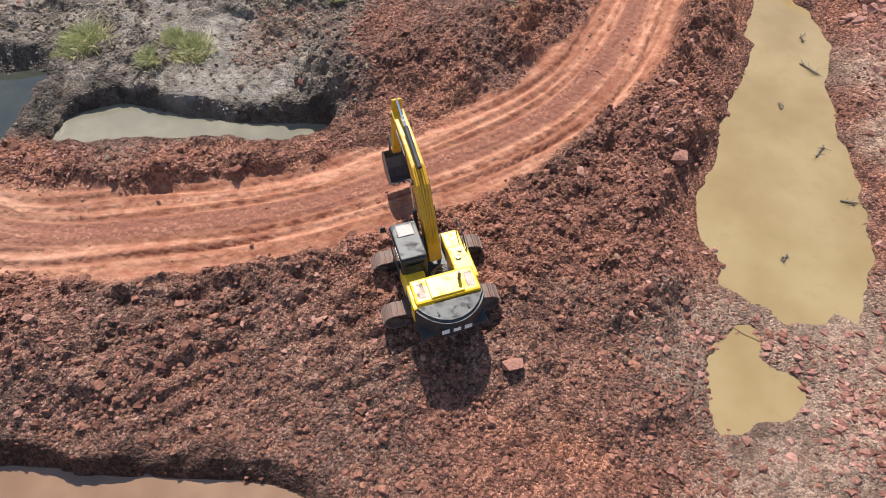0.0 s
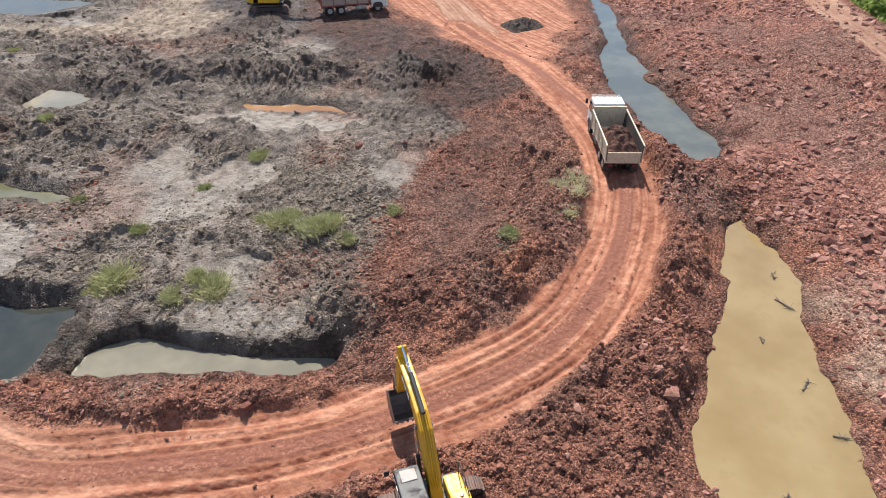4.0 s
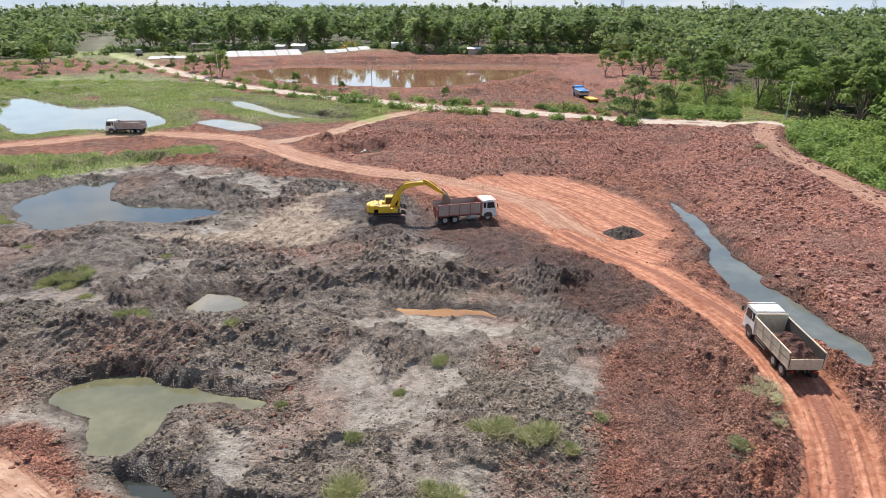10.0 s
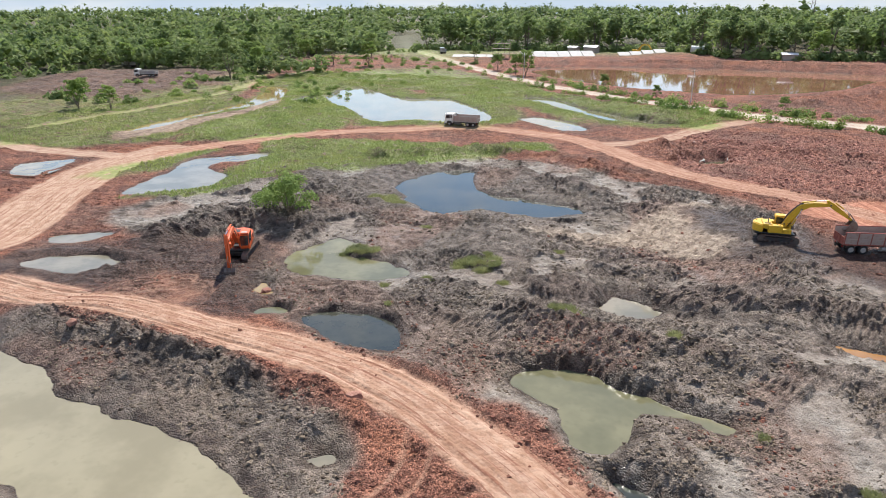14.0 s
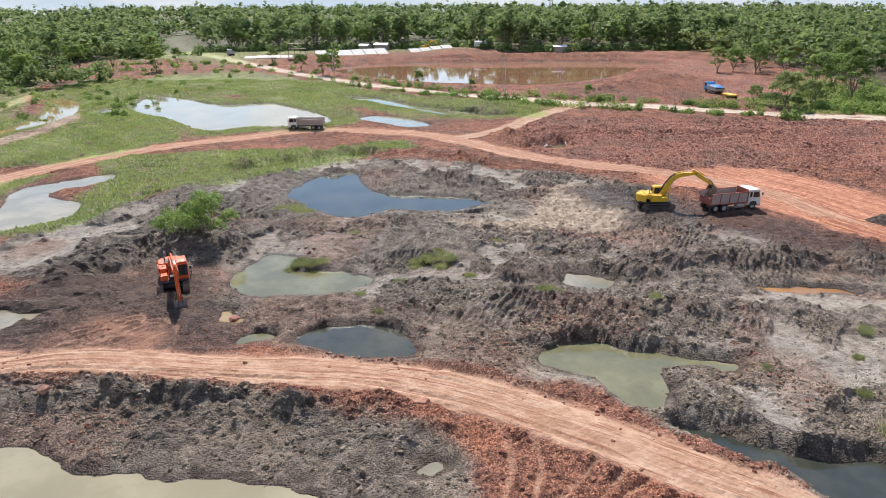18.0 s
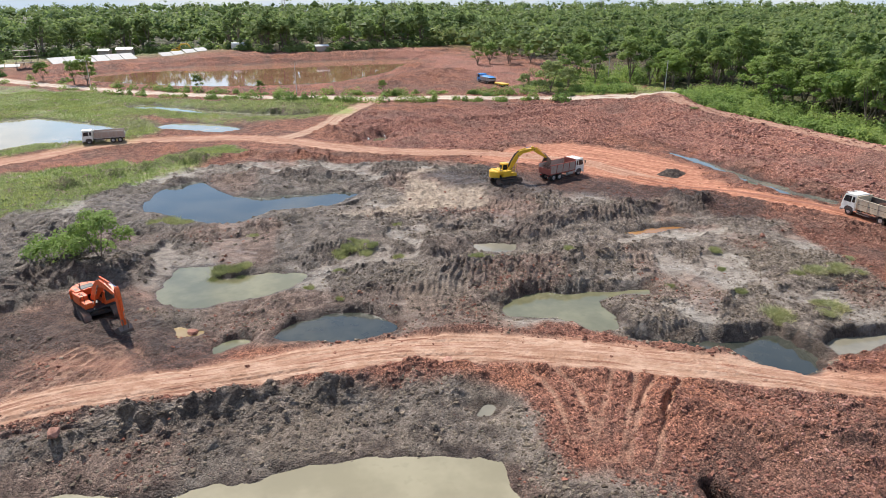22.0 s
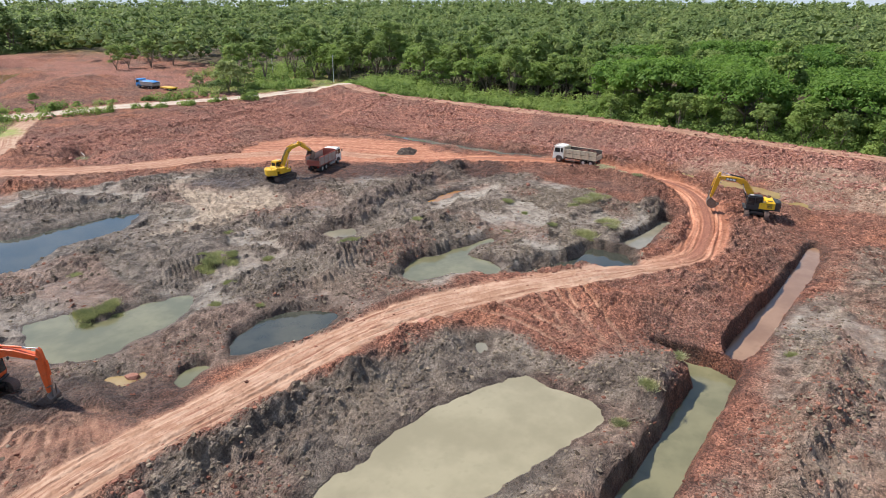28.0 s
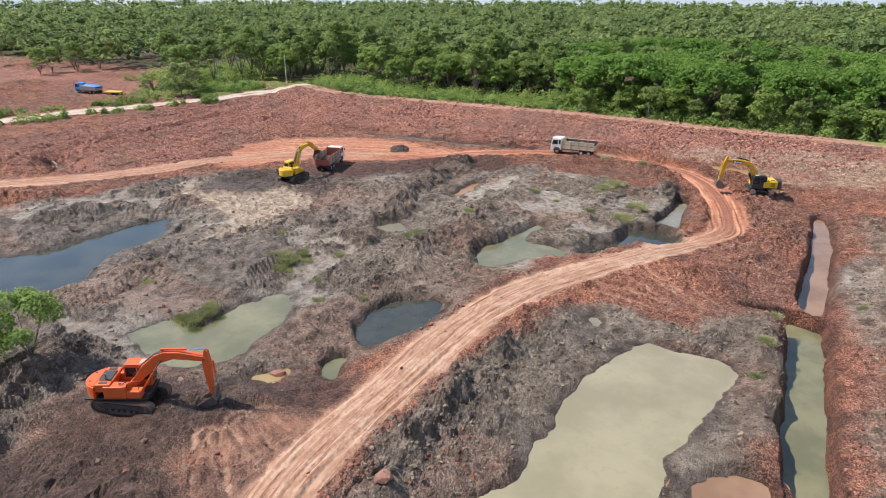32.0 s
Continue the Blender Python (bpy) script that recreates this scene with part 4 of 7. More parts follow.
def far_sky_material():
    n = Nodes("far_sky")
    glow = n.t.nodes.new("ShaderNodeEmission")
    n.put(n.mix(n.ramp(n.noise(.0012, 3, .6, (1, 1, 4)), .4, .65), (.60, .71, .84), (.78, .83, .87)), glow.inputs[0])
    glow.inputs[1].default_value = .66
    n.t.links.new(glow.outputs[0], n.t.nodes["Material Output"].inputs[0])
    return n.mat


M_EARTH = earth_material()
M_WATER = {
    "tan": water_material("muddy_tan_water", (.255, .175, .078), (.315, .228, .112)),
    "olive": water_material("olive_water", (.120, .115, .065), (.185, .170, .098)),
    "grey": water_material("grey_water", (.17, .155, .115), (.26, .225, .165)),
    "dark": water_material("dark_water", (.030, .034, .028), (.055, .055, .042)),
    "orange": water_material("orange_water", (.25, .115, .035), (.33, .17, .06)),
    "tan_grey": water_material("silty_water", (.225, .195, .125), (.285, .25, .165)),
    "lake": water_material("lake_water", (.215, .110, .068), (.27, .145, .092), .05, .015),
    "slate": water_material("slate_water", (.095, .10, .085), (.145, .145, .115)),
    "red": water_material("red_brown_water", (.20, .115, .07), (.27, .165, .105), .16),
}

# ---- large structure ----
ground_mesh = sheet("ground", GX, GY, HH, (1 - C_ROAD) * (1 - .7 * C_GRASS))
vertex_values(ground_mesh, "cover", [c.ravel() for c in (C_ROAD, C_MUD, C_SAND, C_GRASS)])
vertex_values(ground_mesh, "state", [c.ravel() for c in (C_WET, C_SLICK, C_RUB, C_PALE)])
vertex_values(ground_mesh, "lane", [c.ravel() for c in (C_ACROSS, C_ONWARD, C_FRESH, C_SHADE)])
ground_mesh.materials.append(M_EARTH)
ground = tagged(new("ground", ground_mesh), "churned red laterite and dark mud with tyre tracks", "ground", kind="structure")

bm = bmesh.new()
bmesh.ops.create_cone(bm, cap_ends=False, segments=96, radius1=3900, radius2=3900, depth=420)
me = bpy.data.meshes.new("backdrop")
bm.to_mesh(me)
bm.free()
me.materials.append(far_sky_material())
sky_ring = tagged(new("backdrop", me), "pale hazy sky low over the horizon", "sky", kind="structure")
sky_ring.matrix_world = pose(0, 0, -130)

WATER_NAMES = {"tan": "muddy tan water in a flooded trench", "olive": "murky olive-green standing water", "grey": "grey silty standing water", "dark": "dark still water mirroring the sky",
               "orange": "shallow orange-brown puddle in mud", "tan_grey": "pale silty water in a dug basin", "red": "red-brown muddy standing water", "slate": "slate-grey water in a long ditch", "lake": "wide red-brown reservoir below the woods"}
for k, (level, bw, tint, ring) in PONDS.items():
    me = bpy.data.meshes.new("water")
    cx, cy = sum(p[0] for p in ring) / len(ring), sum(p[1] for p in ring) / len(ring)
    bm = bmesh.new()
    grown = []
    for j, (px, py) in enumerate(ring):
        (qx, qy), (rx, ry) = ring[j - 1], ring[(j + 1) % len(ring)]
        tx, ty = rx - qx, ry - qy
        n = math.hypot(tx, ty) + 1e-6
        grown.append((px, py, ty / n, -tx / n))
    area = sum(a[0] * b[1] - b[0] * a[1] for a, b in zip(ring, ring[1:] + ring[:1]))
    sg = 1 if area > 0 else -1
    out = .35 if k.startswith("canal") or "pit" in k else 1.35
    bm.faces.new([bm.verts.new((px + sg * nx * out, py + sg * ny * out, level)) for px, py, nx, ny in grown])
    bmesh.ops.triangulate(bm, faces=bm.faces[:])
    bmesh.ops.recalc_face_normals(bm, faces=bm.faces[:])
    if sum(f.normal.z for f in bm.faces) < 0:
        bmesh.ops.reverse_faces(bm, faces=bm.faces[:])
    bm.to_mesh(me)
    bm.free()
    me.materials.append(M_WATER[tint])
    tagged(new("water", me), WATER_NAMES[tint], "water", kind="structure")

# ---- small tools for building ----
def part(name, bm, material, parent, label="", smooth=False):
    """Links a bmesh as one mesh object under a thing or a part."""
    me = bpy.data.meshes.new(name)
    bm.normal_update()
    bm.to_mesh(me)
    bm.free()
    if smooth:
        me.polygons.foreach_set("use_smooth", [True] * len(me.polygons))
    me.materials.append(material)
    ob = new(name, me)
    ob.parent = parent
    return tagged(ob, label)


def empty(name, m, label, category, group=""):
    ob = new(name)
    ob.matrix_world = m
    return tagged(ob, label, category, group)


def box(sx, sy, sz, m=None, bevel=.03, taper=None):
    """A bevelled box about its centre; taper narrows the top in x and y."""
    bm = bmesh.new()
    bmesh.ops.create_cube(bm, size=1)
    for v in bm.verts:
        k = taper if taper and v.co.z > 0 else (1, 1)
        v.co = Vector((v.co.x * sx * k[0], v.co.y * sy * k[1], v.co.z * sz))
    if bevel:
        bmesh.ops.bevel(bm, geom=bm.edges[:], offset=bevel, segments=2, affect="EDGES", profile=.6)
    if m is not None:
        bm.transform(m)
    return bm


def tube(a, b, r, r2=None, n=12):
    """A round bar from a to b."""
    a, b = Vector(a), Vector(b)
    bm = bmesh.new()
    bmesh.ops.create_cone(bm, cap_ends=True, segments=n, radius1=r, radius2=r if r2 is None else r2, depth=(b - a).length)
    bm.transform(Matrix.Translation((a + b) / 2) @ (b - a).to_track_quat("Z", "Y").to_matrix().to_4x4())
    return bm


def plate(points, width, m=None, bevel=.025, y=0.0):
    """A side outline in x and z, as thick as width across y."""
    bm = bmesh.new()
    f = bm.faces.new([bm.verts.new((x, y - width / 2, z)) for x, z in points])
    g = bmesh.ops.extrude_face_region(bm, geom=[f])
    bmesh.ops.translate(bm, verts=[v for v in g["geom"] if isinstance(v, bmesh.types.BMVert)], vec=(0, width, 0))
    bmesh.ops.recalc_face_normals(bm, faces=bm.faces[:])
    if bevel:
        bmesh.ops.bevel(bm, geom=bm.edges[:], offset=bevel, segments=2, affect="EDGES", profile=.6)
    if m is not None:
        bm.transform(m)
    return bm


def joined(*bms):
    out = bmesh.new()
    for b in bms:
        me = bpy.data.meshes.new("tmp")
        b.to_mesh(me)
        b.free()
        out.from_mesh(me)
        bpy.data.meshes.remove(me)
    return out


def painted(name, colour, rough=.42, dirt=(.20, .085, .055), amount=.35, metal=0.0, fade=.12):
    """Machine paint with dust and mud on it."""
    n = Nodes(name)
    c = n.mix(n.ramp(n.noise(1.7, 4), .4, .7, 0, fade), colour, tuple(min(1, v * .6 + .1) for v in colour))
    spots = n.ramp(n.noise(3.2, 6, .68), .48, .72, 0, 1)
    c = n.mix(n.math("MULTIPLY", spots, amount), c, dirt)
    n.bump(n.noise(22, 3), .004, .25)
    return n.done(c, n.math("ADD", rough, n.math("MULTIPLY", spots, .35)), metal, .5)


M_YELLOW = painted("yellow_paint", (.80, .47, .015), .35, amount=.22)
M_AMBER = painted("amber_arm_paint", (.64, .34, .012), .42, amount=.34)
M_YELLOW_OLD = painted("faded_yellow_paint", (.72, .42, .02), .4, amount=.28)
M_ORANGE = painted("orange_red_paint", (.66, .105, .022), .38, amount=.20)
M_BLACK = painted("black_paint", (.022, .024, .027), .5, amount=.14)
M_STEEL = painted("worn_steel", (.20, .16, .14), .5, amount=.6, metal=.6)
M_TRACK = painted("muddy_track_steel", (.17, .115, .095), .7, (.27, .125, .085), .75, metal=.2)
M_RUBBER = painted("tyre_rubber", (.022, .021, .020), .85, amount=.55)
M_CHROME = painted("chrome_rod", (.75, .76, .78), .15, amount=.05, metal=1.0)
M_HOSE = painted("black_hose", (.03, .03, .03), .6, amount=.3)
M_WHITE = painted("white_cab_paint", (.74, .73, .69), .4, (.33, .20, .14), .38)
M_CREAM = painted("cream_bed_paint", (.56, .47, .34), .6, (.27, .125, .08), .55)
M_BED_RED = painted("red_bed_paint", (.34, .085, .060), .6, (.24, .11, .08), .5)
M_BOARD = painted("grey_board", (.42, .32, .27), .75, (.28, .12, .09), .5)
M_GREY = painted("grey_bed_paint", (.40, .36, .33), .6, (.33, .19, .13), .5)
M_CHASSIS = painted("chassis_paint", (.05, .042, .04), .7, (.24, .11, .07), .6)
M_BLUE = painted("blue_tarp", (.05, .26, .62), .6, amount=.12)
M_LAMP = painted("lamp_glass", (.8, .8, .76), .15, amount=.1)
M_MARK = painted("white_mark", (.8, .8, .78), .5, amount=.15)
M_RED_LAMP = painted("red_lamp", (.5, .02, .015), .2, amount=.1)


def glass_material():
    n = Nodes("dark_glass")
    return n.done(n.mix(n.ramp(n.noise(2.5, 3), .45, .65, 0, .6), (.016, .019, .021), (.06, .065, .066)), .06, 0, .6)


M_GLASS = glass_material()


def soil_material(name, low, high, island=True):
    n = Nodes(name)
    c = n.mix(n.chance(True) if island else n.ramp(n.noise(1.6, 4), .3, .7), low, high)
    c = n.mix(n.ramp(n.noise(9, 4), .45, .68, 0, .45), c, tuple(v * .5 for v in low))
    n.bump(n.noise(14, 4), .03, .6)
    return n.done(c, .95, 0, .2)


M_LOAD = soil_material("dumped_soil", (.065, .035, .028), (.16, .080, .06), False)


# ---- excavators ----
def excavator(spot, track_turn, swing, boom_up, stick_turn, curl, paint, tail_paint, cab_paint, label, lean=0.0, coil=False, mark=None, open_hood=False):
    """A tracked excavator; x is forward, angles in degrees, swing against the tracks."""
    x, y, z = spot
    root = empty("excavator", pose(x, y, z, 0, lean, track_turn), label, "excavator", "excavators on the site")
    # undercarriage
    part("track_frame", joined(box(2.6, 1.3, .38, pose(0, 0, .62)), box(1.1, 2.1, .30, pose(.75, 0, .55)), box(1.1, 2.1, .30, pose(-.75, 0, .55))), M_CHASSIS, root)
    part("turntable", tube((0, 0, .72), (0, 0, 1.05), .72, n=28), M_CHASSIS, root)
    shoe = bpy.data.meshes.new("shoe")
    b = joined(box(.205, .62, .05, bevel=0), box(.035, .62, .05, pose(-.07, 0, .045), bevel=0), box(.025, .62, .035, pose(.03, 0, .035), bevel=0))
    b.to_mesh(shoe)
    b.free()
    shoe.materials.append(M_TRACK)
    half, rad = 1.78, .42
    around = 2 * (2 * half) + 2 * math.pi * rad
    count = 50
    for s in (-1, 1):
        side = part("track", joined(box(3.5, .32, .42, pose(0, s * 1.2, .47), .06), box(3.0, .16, .10, pose(0, s * 1.2, .80), .03)), M_CHASSIS, root, "steel crawler track caked with red mud")
        for px, nm in ((half, "idler"), (-half, "sprocket")):
            part(nm, joined(tube((px, s * 1.2 - .16, .47), (px, s * 1.2 + .16, .47), .37, n=24), tube((px, s * 1.2 - .22, .47), (px, s * 1.2 + .22, .47), .15, n=16)), M_STEEL, side)
        for j in range(7):
            px = -1.35 + .45 * j
            part("roller", tube((px, s * 1.2 - .2, .2), (px, s * 1.2 + .2, .2), .13, n=14), M_STEEL, side)
        for j in range(count):
            u = j / count * around
            if u < 2 * half:
                m = pose(-half + u, s * 1.2, .47 + rad)
            elif u < 2 * half + math.pi * rad:
                a = (u - 2 * half) / rad
                m = pose(half + rad * math.sin(a), s * 1.2, .47 + rad * math.cos(a), 0, math.degrees(a), 0)
            elif u < 4 * half + math.pi * rad:
                m = pose(half - (u - 2 * half - math.pi * rad), s * 1.2, .47 - rad, 0, 180, 0)
            else:
                a = (u - 4 * half - math.pi * rad) / rad
                m = pose(-half - rad * math.sin(a), s * 1.2, .47 - rad * math.cos(a), 0, 180 + math.degrees(a), 0)
            o = new("shoe", shoe)
            o.parent, o.matrix_local = side, m
    # upper works, turned by the swing
    t = pose(0, 0, 0, 0, 0, swing)
    up = lambda *a: t @ pose(*a)
    part("deck", box(4.3, 2.5, .16, up(-.55, 0, 1.13), .04), M_BLACK, root)
    left = part("side_box", box(1.95, .82, .92, up(-1.05, .93, 1.68), .07), paint, root)
    part("grille", joined(*[box(.62, .02, .035, up(-1.35, 1.35, 1.45 + .08 * j), 0) for j in range(8)]), M_BLACK, left)
    right = part("fuel_tank", box(1.55, .78, .92, up(-.55, -.95, 1.68), .07), paint, root)
    part("filler_cap", tube(t @ Vector((-.35, -.85, 2.13)), t @ Vector((-.35, -.85, 2.20)), .10), M_STEEL, right)
    part("filler_cap", tube(t @ Vector((-.05, -1.0, 2.13)), t @ Vector((-.05, -1.0, 2.19)), .08), M_STEEL, right)
    part("tool_box", box(.95, .70, .55, up(.72, -.97, 1.48), .06), paint, root)
    part("handrail", joined(*[tube(t @ Vector(a), t @ Vector(c), .022, n=8) for a, c in (((1.1, -1.25, 1.5), (1.1, -1.25, 2.55)), ((.3, -1.25, 1.9), (.3, -1.25, 2.55)), ((1.1, -1.25, 2.55), (.3, -1.25, 2.55)), ((.3, -1.25, 2.55), (-.2, -1.25, 2.2)))]), M_BLACK, root)
    hood = part("engine_hood", box(1.05, 2.42, .62, up(-1.40, 0, 1.95), .09), paint, root)
    part("hood_lid", box(.85, 1.25, .06, up(-1.42, 0, 2.29), .03), paint if not open_hood else M_BLACK, hood, "open engine bay" if open_hood else "")
    for s in (-1, 1):
        part("vent", joined(*[box(.60, .30, .018, up(-1.42, s * .92, 2.262) @ pose(0, 0, 0), 0), *[box(.55, .022, .03, up(-1.42, s * .92 - .13 + .065 * j, 2.275), 0) for j in range(5)]]), M_STEEL, hood)
    part("exhaust", tube(t @ Vector((-1.35, -.55, 2.2)), t @ Vector((-1.35, -.55, 2.75)), .06), M_STEEL, root)
    ring = []
    for j in range(17):
        a = radians(118 + (242 - 118) * j / 16)
        ring.append((-1.90 - 1.0 * (abs(math.cos(a)) - abs(math.cos(radians(118)))) / (1 - abs(math.cos(radians(118)))), 1.36 * math.sin(a) / math.sin(radians(118))))
    bm = bmesh.new()
    base = bm.faces.new([bm.verts.new((px, py, 1.08)) for px, py in ring])
    g = bmesh.ops.extrude_face_region(bm, geom=[base])
    bmesh.ops.translate(bm, verts=[v for v in g["geom"] if isinstance(v, bmesh.types.BMVert)], vec=(0, 0, 1.08))
    bmesh.ops.recalc_face_normals(bm, faces=bm.faces[:])
    bmesh.ops.bevel(bm, geom=[e for e in bm.edges if e.calc_face_angle(0) > .6], offset=.10, segments=3, affect="EDGES")
    bm.transform(t)
    tail = part("counterweight", bm, tail_paint, root, "rounded cast counterweight")
    for s in (-1, 1):
        part("lifting_eye", box(.16, .07, .06, up(-2.45, s * .55, 2.18), .02), M_BLACK, tail)
    if mark:
        for j, wide in enumerate((.34, .34, .34)):
            part("lettering", box(.03, wide * .82, .24, up(-2.885, .42 - .42 * j, 1.55), .008), mark, tail, "pale raised lettering worn off")
    # cab on the left
    cab = part("cab", joined(plate([(-.85, 1.12), (1.0, 1.12), (1.12, 1.55), (.98, 2.78), (-.80, 2.86), (-.86, 1.9)], .98, up(.35, .83, 0), .06)), cab_paint, root, "operator's cab")
    part("roof", box(1.62, .96, .09, up(.42, .83, 2.89), .04), cab_paint, cab)
    part("hatch", box(.50, .60, .04, up(.85, .83, 2.945), .015), M_GREY, cab, "pale roof hatch")
    part("windscreen", plate([(1.13, 1.60), (1.00, 2.70), (.985, 2.70), (1.115, 1.60)], .82, up(.36, .83, 0), 0), M_GLASS, cab)
    for s in (-1, 1):
        part("side_window", joined(plate([(.98, 1.75), (.90, 2.66), (.15, 2.70), (.15, 1.75)], .02, up(.35, .83 + s * .495, 0), 0), plate([(.05, 1.95), (.05, 2.70), (-.70, 2.72), (-.72, 1.95)], .02, up(.35, .83 + s * .495, 0), 0)), M_GLASS, cab)
    part("rear_window", box(.02, .72, .72, up(-.515, .83, 2.3), 0), M_GLASS, cab)
    part("mirror", joined(tube(t @ Vector((1.35, 1.33, 2.2)), t @ Vector((1.55, 1.5, 2.3)), .015, n=6), box(.05, .2, .3, up(1.55, 1.52, 2.35), .02)), M_BLACK, cab)
    # boom, stick and bucket
    paint = M_AMBER if mark else paint
    foot = t @ pose(.25, -.12, 1.75) @ pose(0, 0, 0, 0, -boom_up, 0)
    bw = .50
    boom = part("boom", plate([(-.18, -.16), (.25, -.24), (1.6, .35), (2.7, .82), (3.6, .80), (5.6, -.17), (5.78, .02), (5.66, .22), (4.2, 1.12), (3.2, 1.52), (2.5, 1.50), (1.2, .98), (.1, .22), (-.2, .12)], bw, foot, .05), paint, root)
    for across in (-.14, -.05, .05, .14):
        run = [(.4, across, .55), (1.3, across, 1.12), (2.5, across, 1.55), (3.25, across, 1.57)]
        part("hose", joined(*[tube(foot @ Vector(a), foot @ Vector(c), .028, n=6) for a, c in zip(run, run[1:])]), M_HOSE if mark is None else paint, boom)
    for px, pz, wide in ((2.75, 1.0, .34), (5.62, .02, .30)):
        part("pivot_pin", tube(foot @ Vector((px, -wide, pz)), foot @ Vector((px, wide, pz)), .10), M_STEEL, boom)
    if mark:
        for s in (-1, 1):
            part("emblem", joined(box(1.3, .012, .34, foot @ pose(4.35, s * .256, .62, 0, 25, 0), 0)), M_BLACK, boom)
            for j in range(3):
                part("lettering", box(.33, .02, .20, foot @ pose(4.35, s * .262, .62, 0, 25, 0) @ pose(-.40 + .40 * j, 0, 0), 0), mark, boom, "white block lettering on the boom")
    for s in (-1, 1):
        a, c = t @ Vector((1.0, -.12 + s * .38, 1.32)), foot @ Vector((2.75, s * .33, 1.0))
        mid = a.lerp(c, .60)
        part("boom_cylinder", tube(a, mid, .085), paint if not coil else M_BLACK, root)
        part("piston_rod", tube(mid, c, .048), M_CHROME, root)
    tip = foot @ pose(5.62, 0, .02) @ pose(0, 0, 0, 0, stick_turn, 0)
    stick = part("stick", plate([(-.75, .10), (-.55, .30), (.2, .36), (1.2, .30), (2.85, .14), (2.98, 0), (2.85, -.13), (1.0, -.24), (0, -.22), (-.35, -.05)], .36, tip, .04), paint, root)
    a, c = foot @ Vector((3.1, 0, 1.72)), tip @ Vector((-.68, 0, .18))
    mid = a.lerp(c, .58)
    part("stick_cylinder", tube(a, mid, .09), paint if not coil else M_BLACK, root)
    part("piston_rod", tube(mid, c, .05), M_CHROME, root)
    wrist = tip @ pose(2.88, 0, 0) @ pose(0, 0, 0, 0, curl, 0)
    a, c = tip @ Vector((.25, 0, .50)), tip @ Vector((2.25, 0, .46))
    part("bucket_cylinder", tube(a, a.lerp(c, .6), .075), paint, stick)
    part("piston_rod", tube(a.lerp(c, .6), c, .04), M_CHROME, stick)
    part("link", joined(*[tube(c + (wrist.to_3x3() @ Vector((0, s * .2, 0))), wrist @ Vector((.12, s * .2, .42)), .05, n=8) for s in (-1, 1)], *[tube(c + (wrist.to_3x3() @ Vector((0, s * .2, 0))), tip @ Vector((2.45, s * .2, .02)), .05, n=8) for s in (-1, 1)]), M_STEEL, stick)
    shell = [(-.05, .10), (.15, .50), (.60, .72), (1.10, .62), (1.38, .25), (1.42, -.22), (1.20, -.62)]
    rim = [(x * .93 + .03, z * .93 - .01) for x, z in shell]
    bucket = part("bucket", joined(plate(shell + rim[::-1], 1.12, wrist, .01), *[plate(shell + [(.62, -.28)], .035, wrist, .006, s * .55) for s in (-1, 1)]), M_STEEL, root, "steel digging bucket stained with earth")
    for j in range(5):
        part("tooth", box(.11, .09, .26, wrist @ pose(1.15, -.46 + .23 * j, -.70, 0, 20, 0), .015, (.5, .8)), M_STEEL, bucket)
    if coil:
        bm = bmesh.new()
        for k in range(4):
            for j in range(20):
                a0, a1 = 2 * math.pi * j / 20, 2 * math.pi * (j + 1) / 20
                r = .30 + .035 * k
                p = [Vector((-.55 + r * math.cos(q) + .04 * math.sin(3 * q + k), -.16 + r * math.sin(q), 1.45 + .05 * k + .03 * math.sin(2 * q + k))) for q in (a0, a1)]
                s2 = tube(t @ p[0], t @ p[1], .022, n=5)
                me = bpy.data.meshes.new("tmp")
                s2.to_mesh(me)
                s2.free()
                bm.from_mesh(me)
                bpy.data.meshes.remove(me)
        part("hose_coil", bm, M_STEEL, root, "grey coiled hoses behind the boom")
    return root


# ---- trucks ----
def wheel_meshes():
    tyre = joined(tube((0, -.14, 0), (0, .14, 0), .52, n=28))
    bmesh.ops.bevel(tyre, geom=[e for e in tyre.edges if e.calc_face_angle(0) > 1], offset=.05, segments=2, affect="EDGES")
    for j in range(20):
        a = 2 * math.pi * j / 20
        b = box(.05, .28, .035, pose(.52 * math.cos(a), 0, .52 * math.sin(a), 0, 90 - math.degrees(a), 0), 0)
        me = bpy.data.meshes.new("tmp")
        b.to_mesh(me)
        b.free()
        tyre.from_mesh(me)
        bpy.data.meshes.remove(me)
    rim = joined(tube((0, -.148, 0), (0, .148, 0), .30, .27, n=20), tube((0, -.18, 0), (0, .18, 0), .11, n=12))
    out = []
    for nm, b, m in (("tyre", tyre, M_RUBBER), ("rim", rim, M_GREY)):
        me = bpy.data.meshes.new(nm)
        b.to_mesh(me)
        b.free()
        me.materials.append(m)
        out.append(me)
    return out


TYRE, RIM = wheel_meshes()


def soil_heap(sx, sy, high, seed):
    """A rough heap of soil with a flat foot."""
    bm = bmesh.new()
    bmesh.ops.create_grid(bm, x_segments=34, y_segments=18, size=1)
    for v in bm.verts:
        px, py = v.co.x, v.co.y
        fall = max(0, 1 - abs(px) ** 2.6) * max(0, 1 - abs(py) ** 2.4)
        q = Vector((px * sx * .8 + seed, py * sy * .8, seed * 1.7))
        v.co = Vector((px * sx / 2, py * sy / 2, high * fall * (.8 + .35 * noise.noise(q * 1.1)) + .17 * noise.noise(q * 3.1) * min(1, fall * 3) + .09 * noise.noise(q * 6.5)))
    return bm


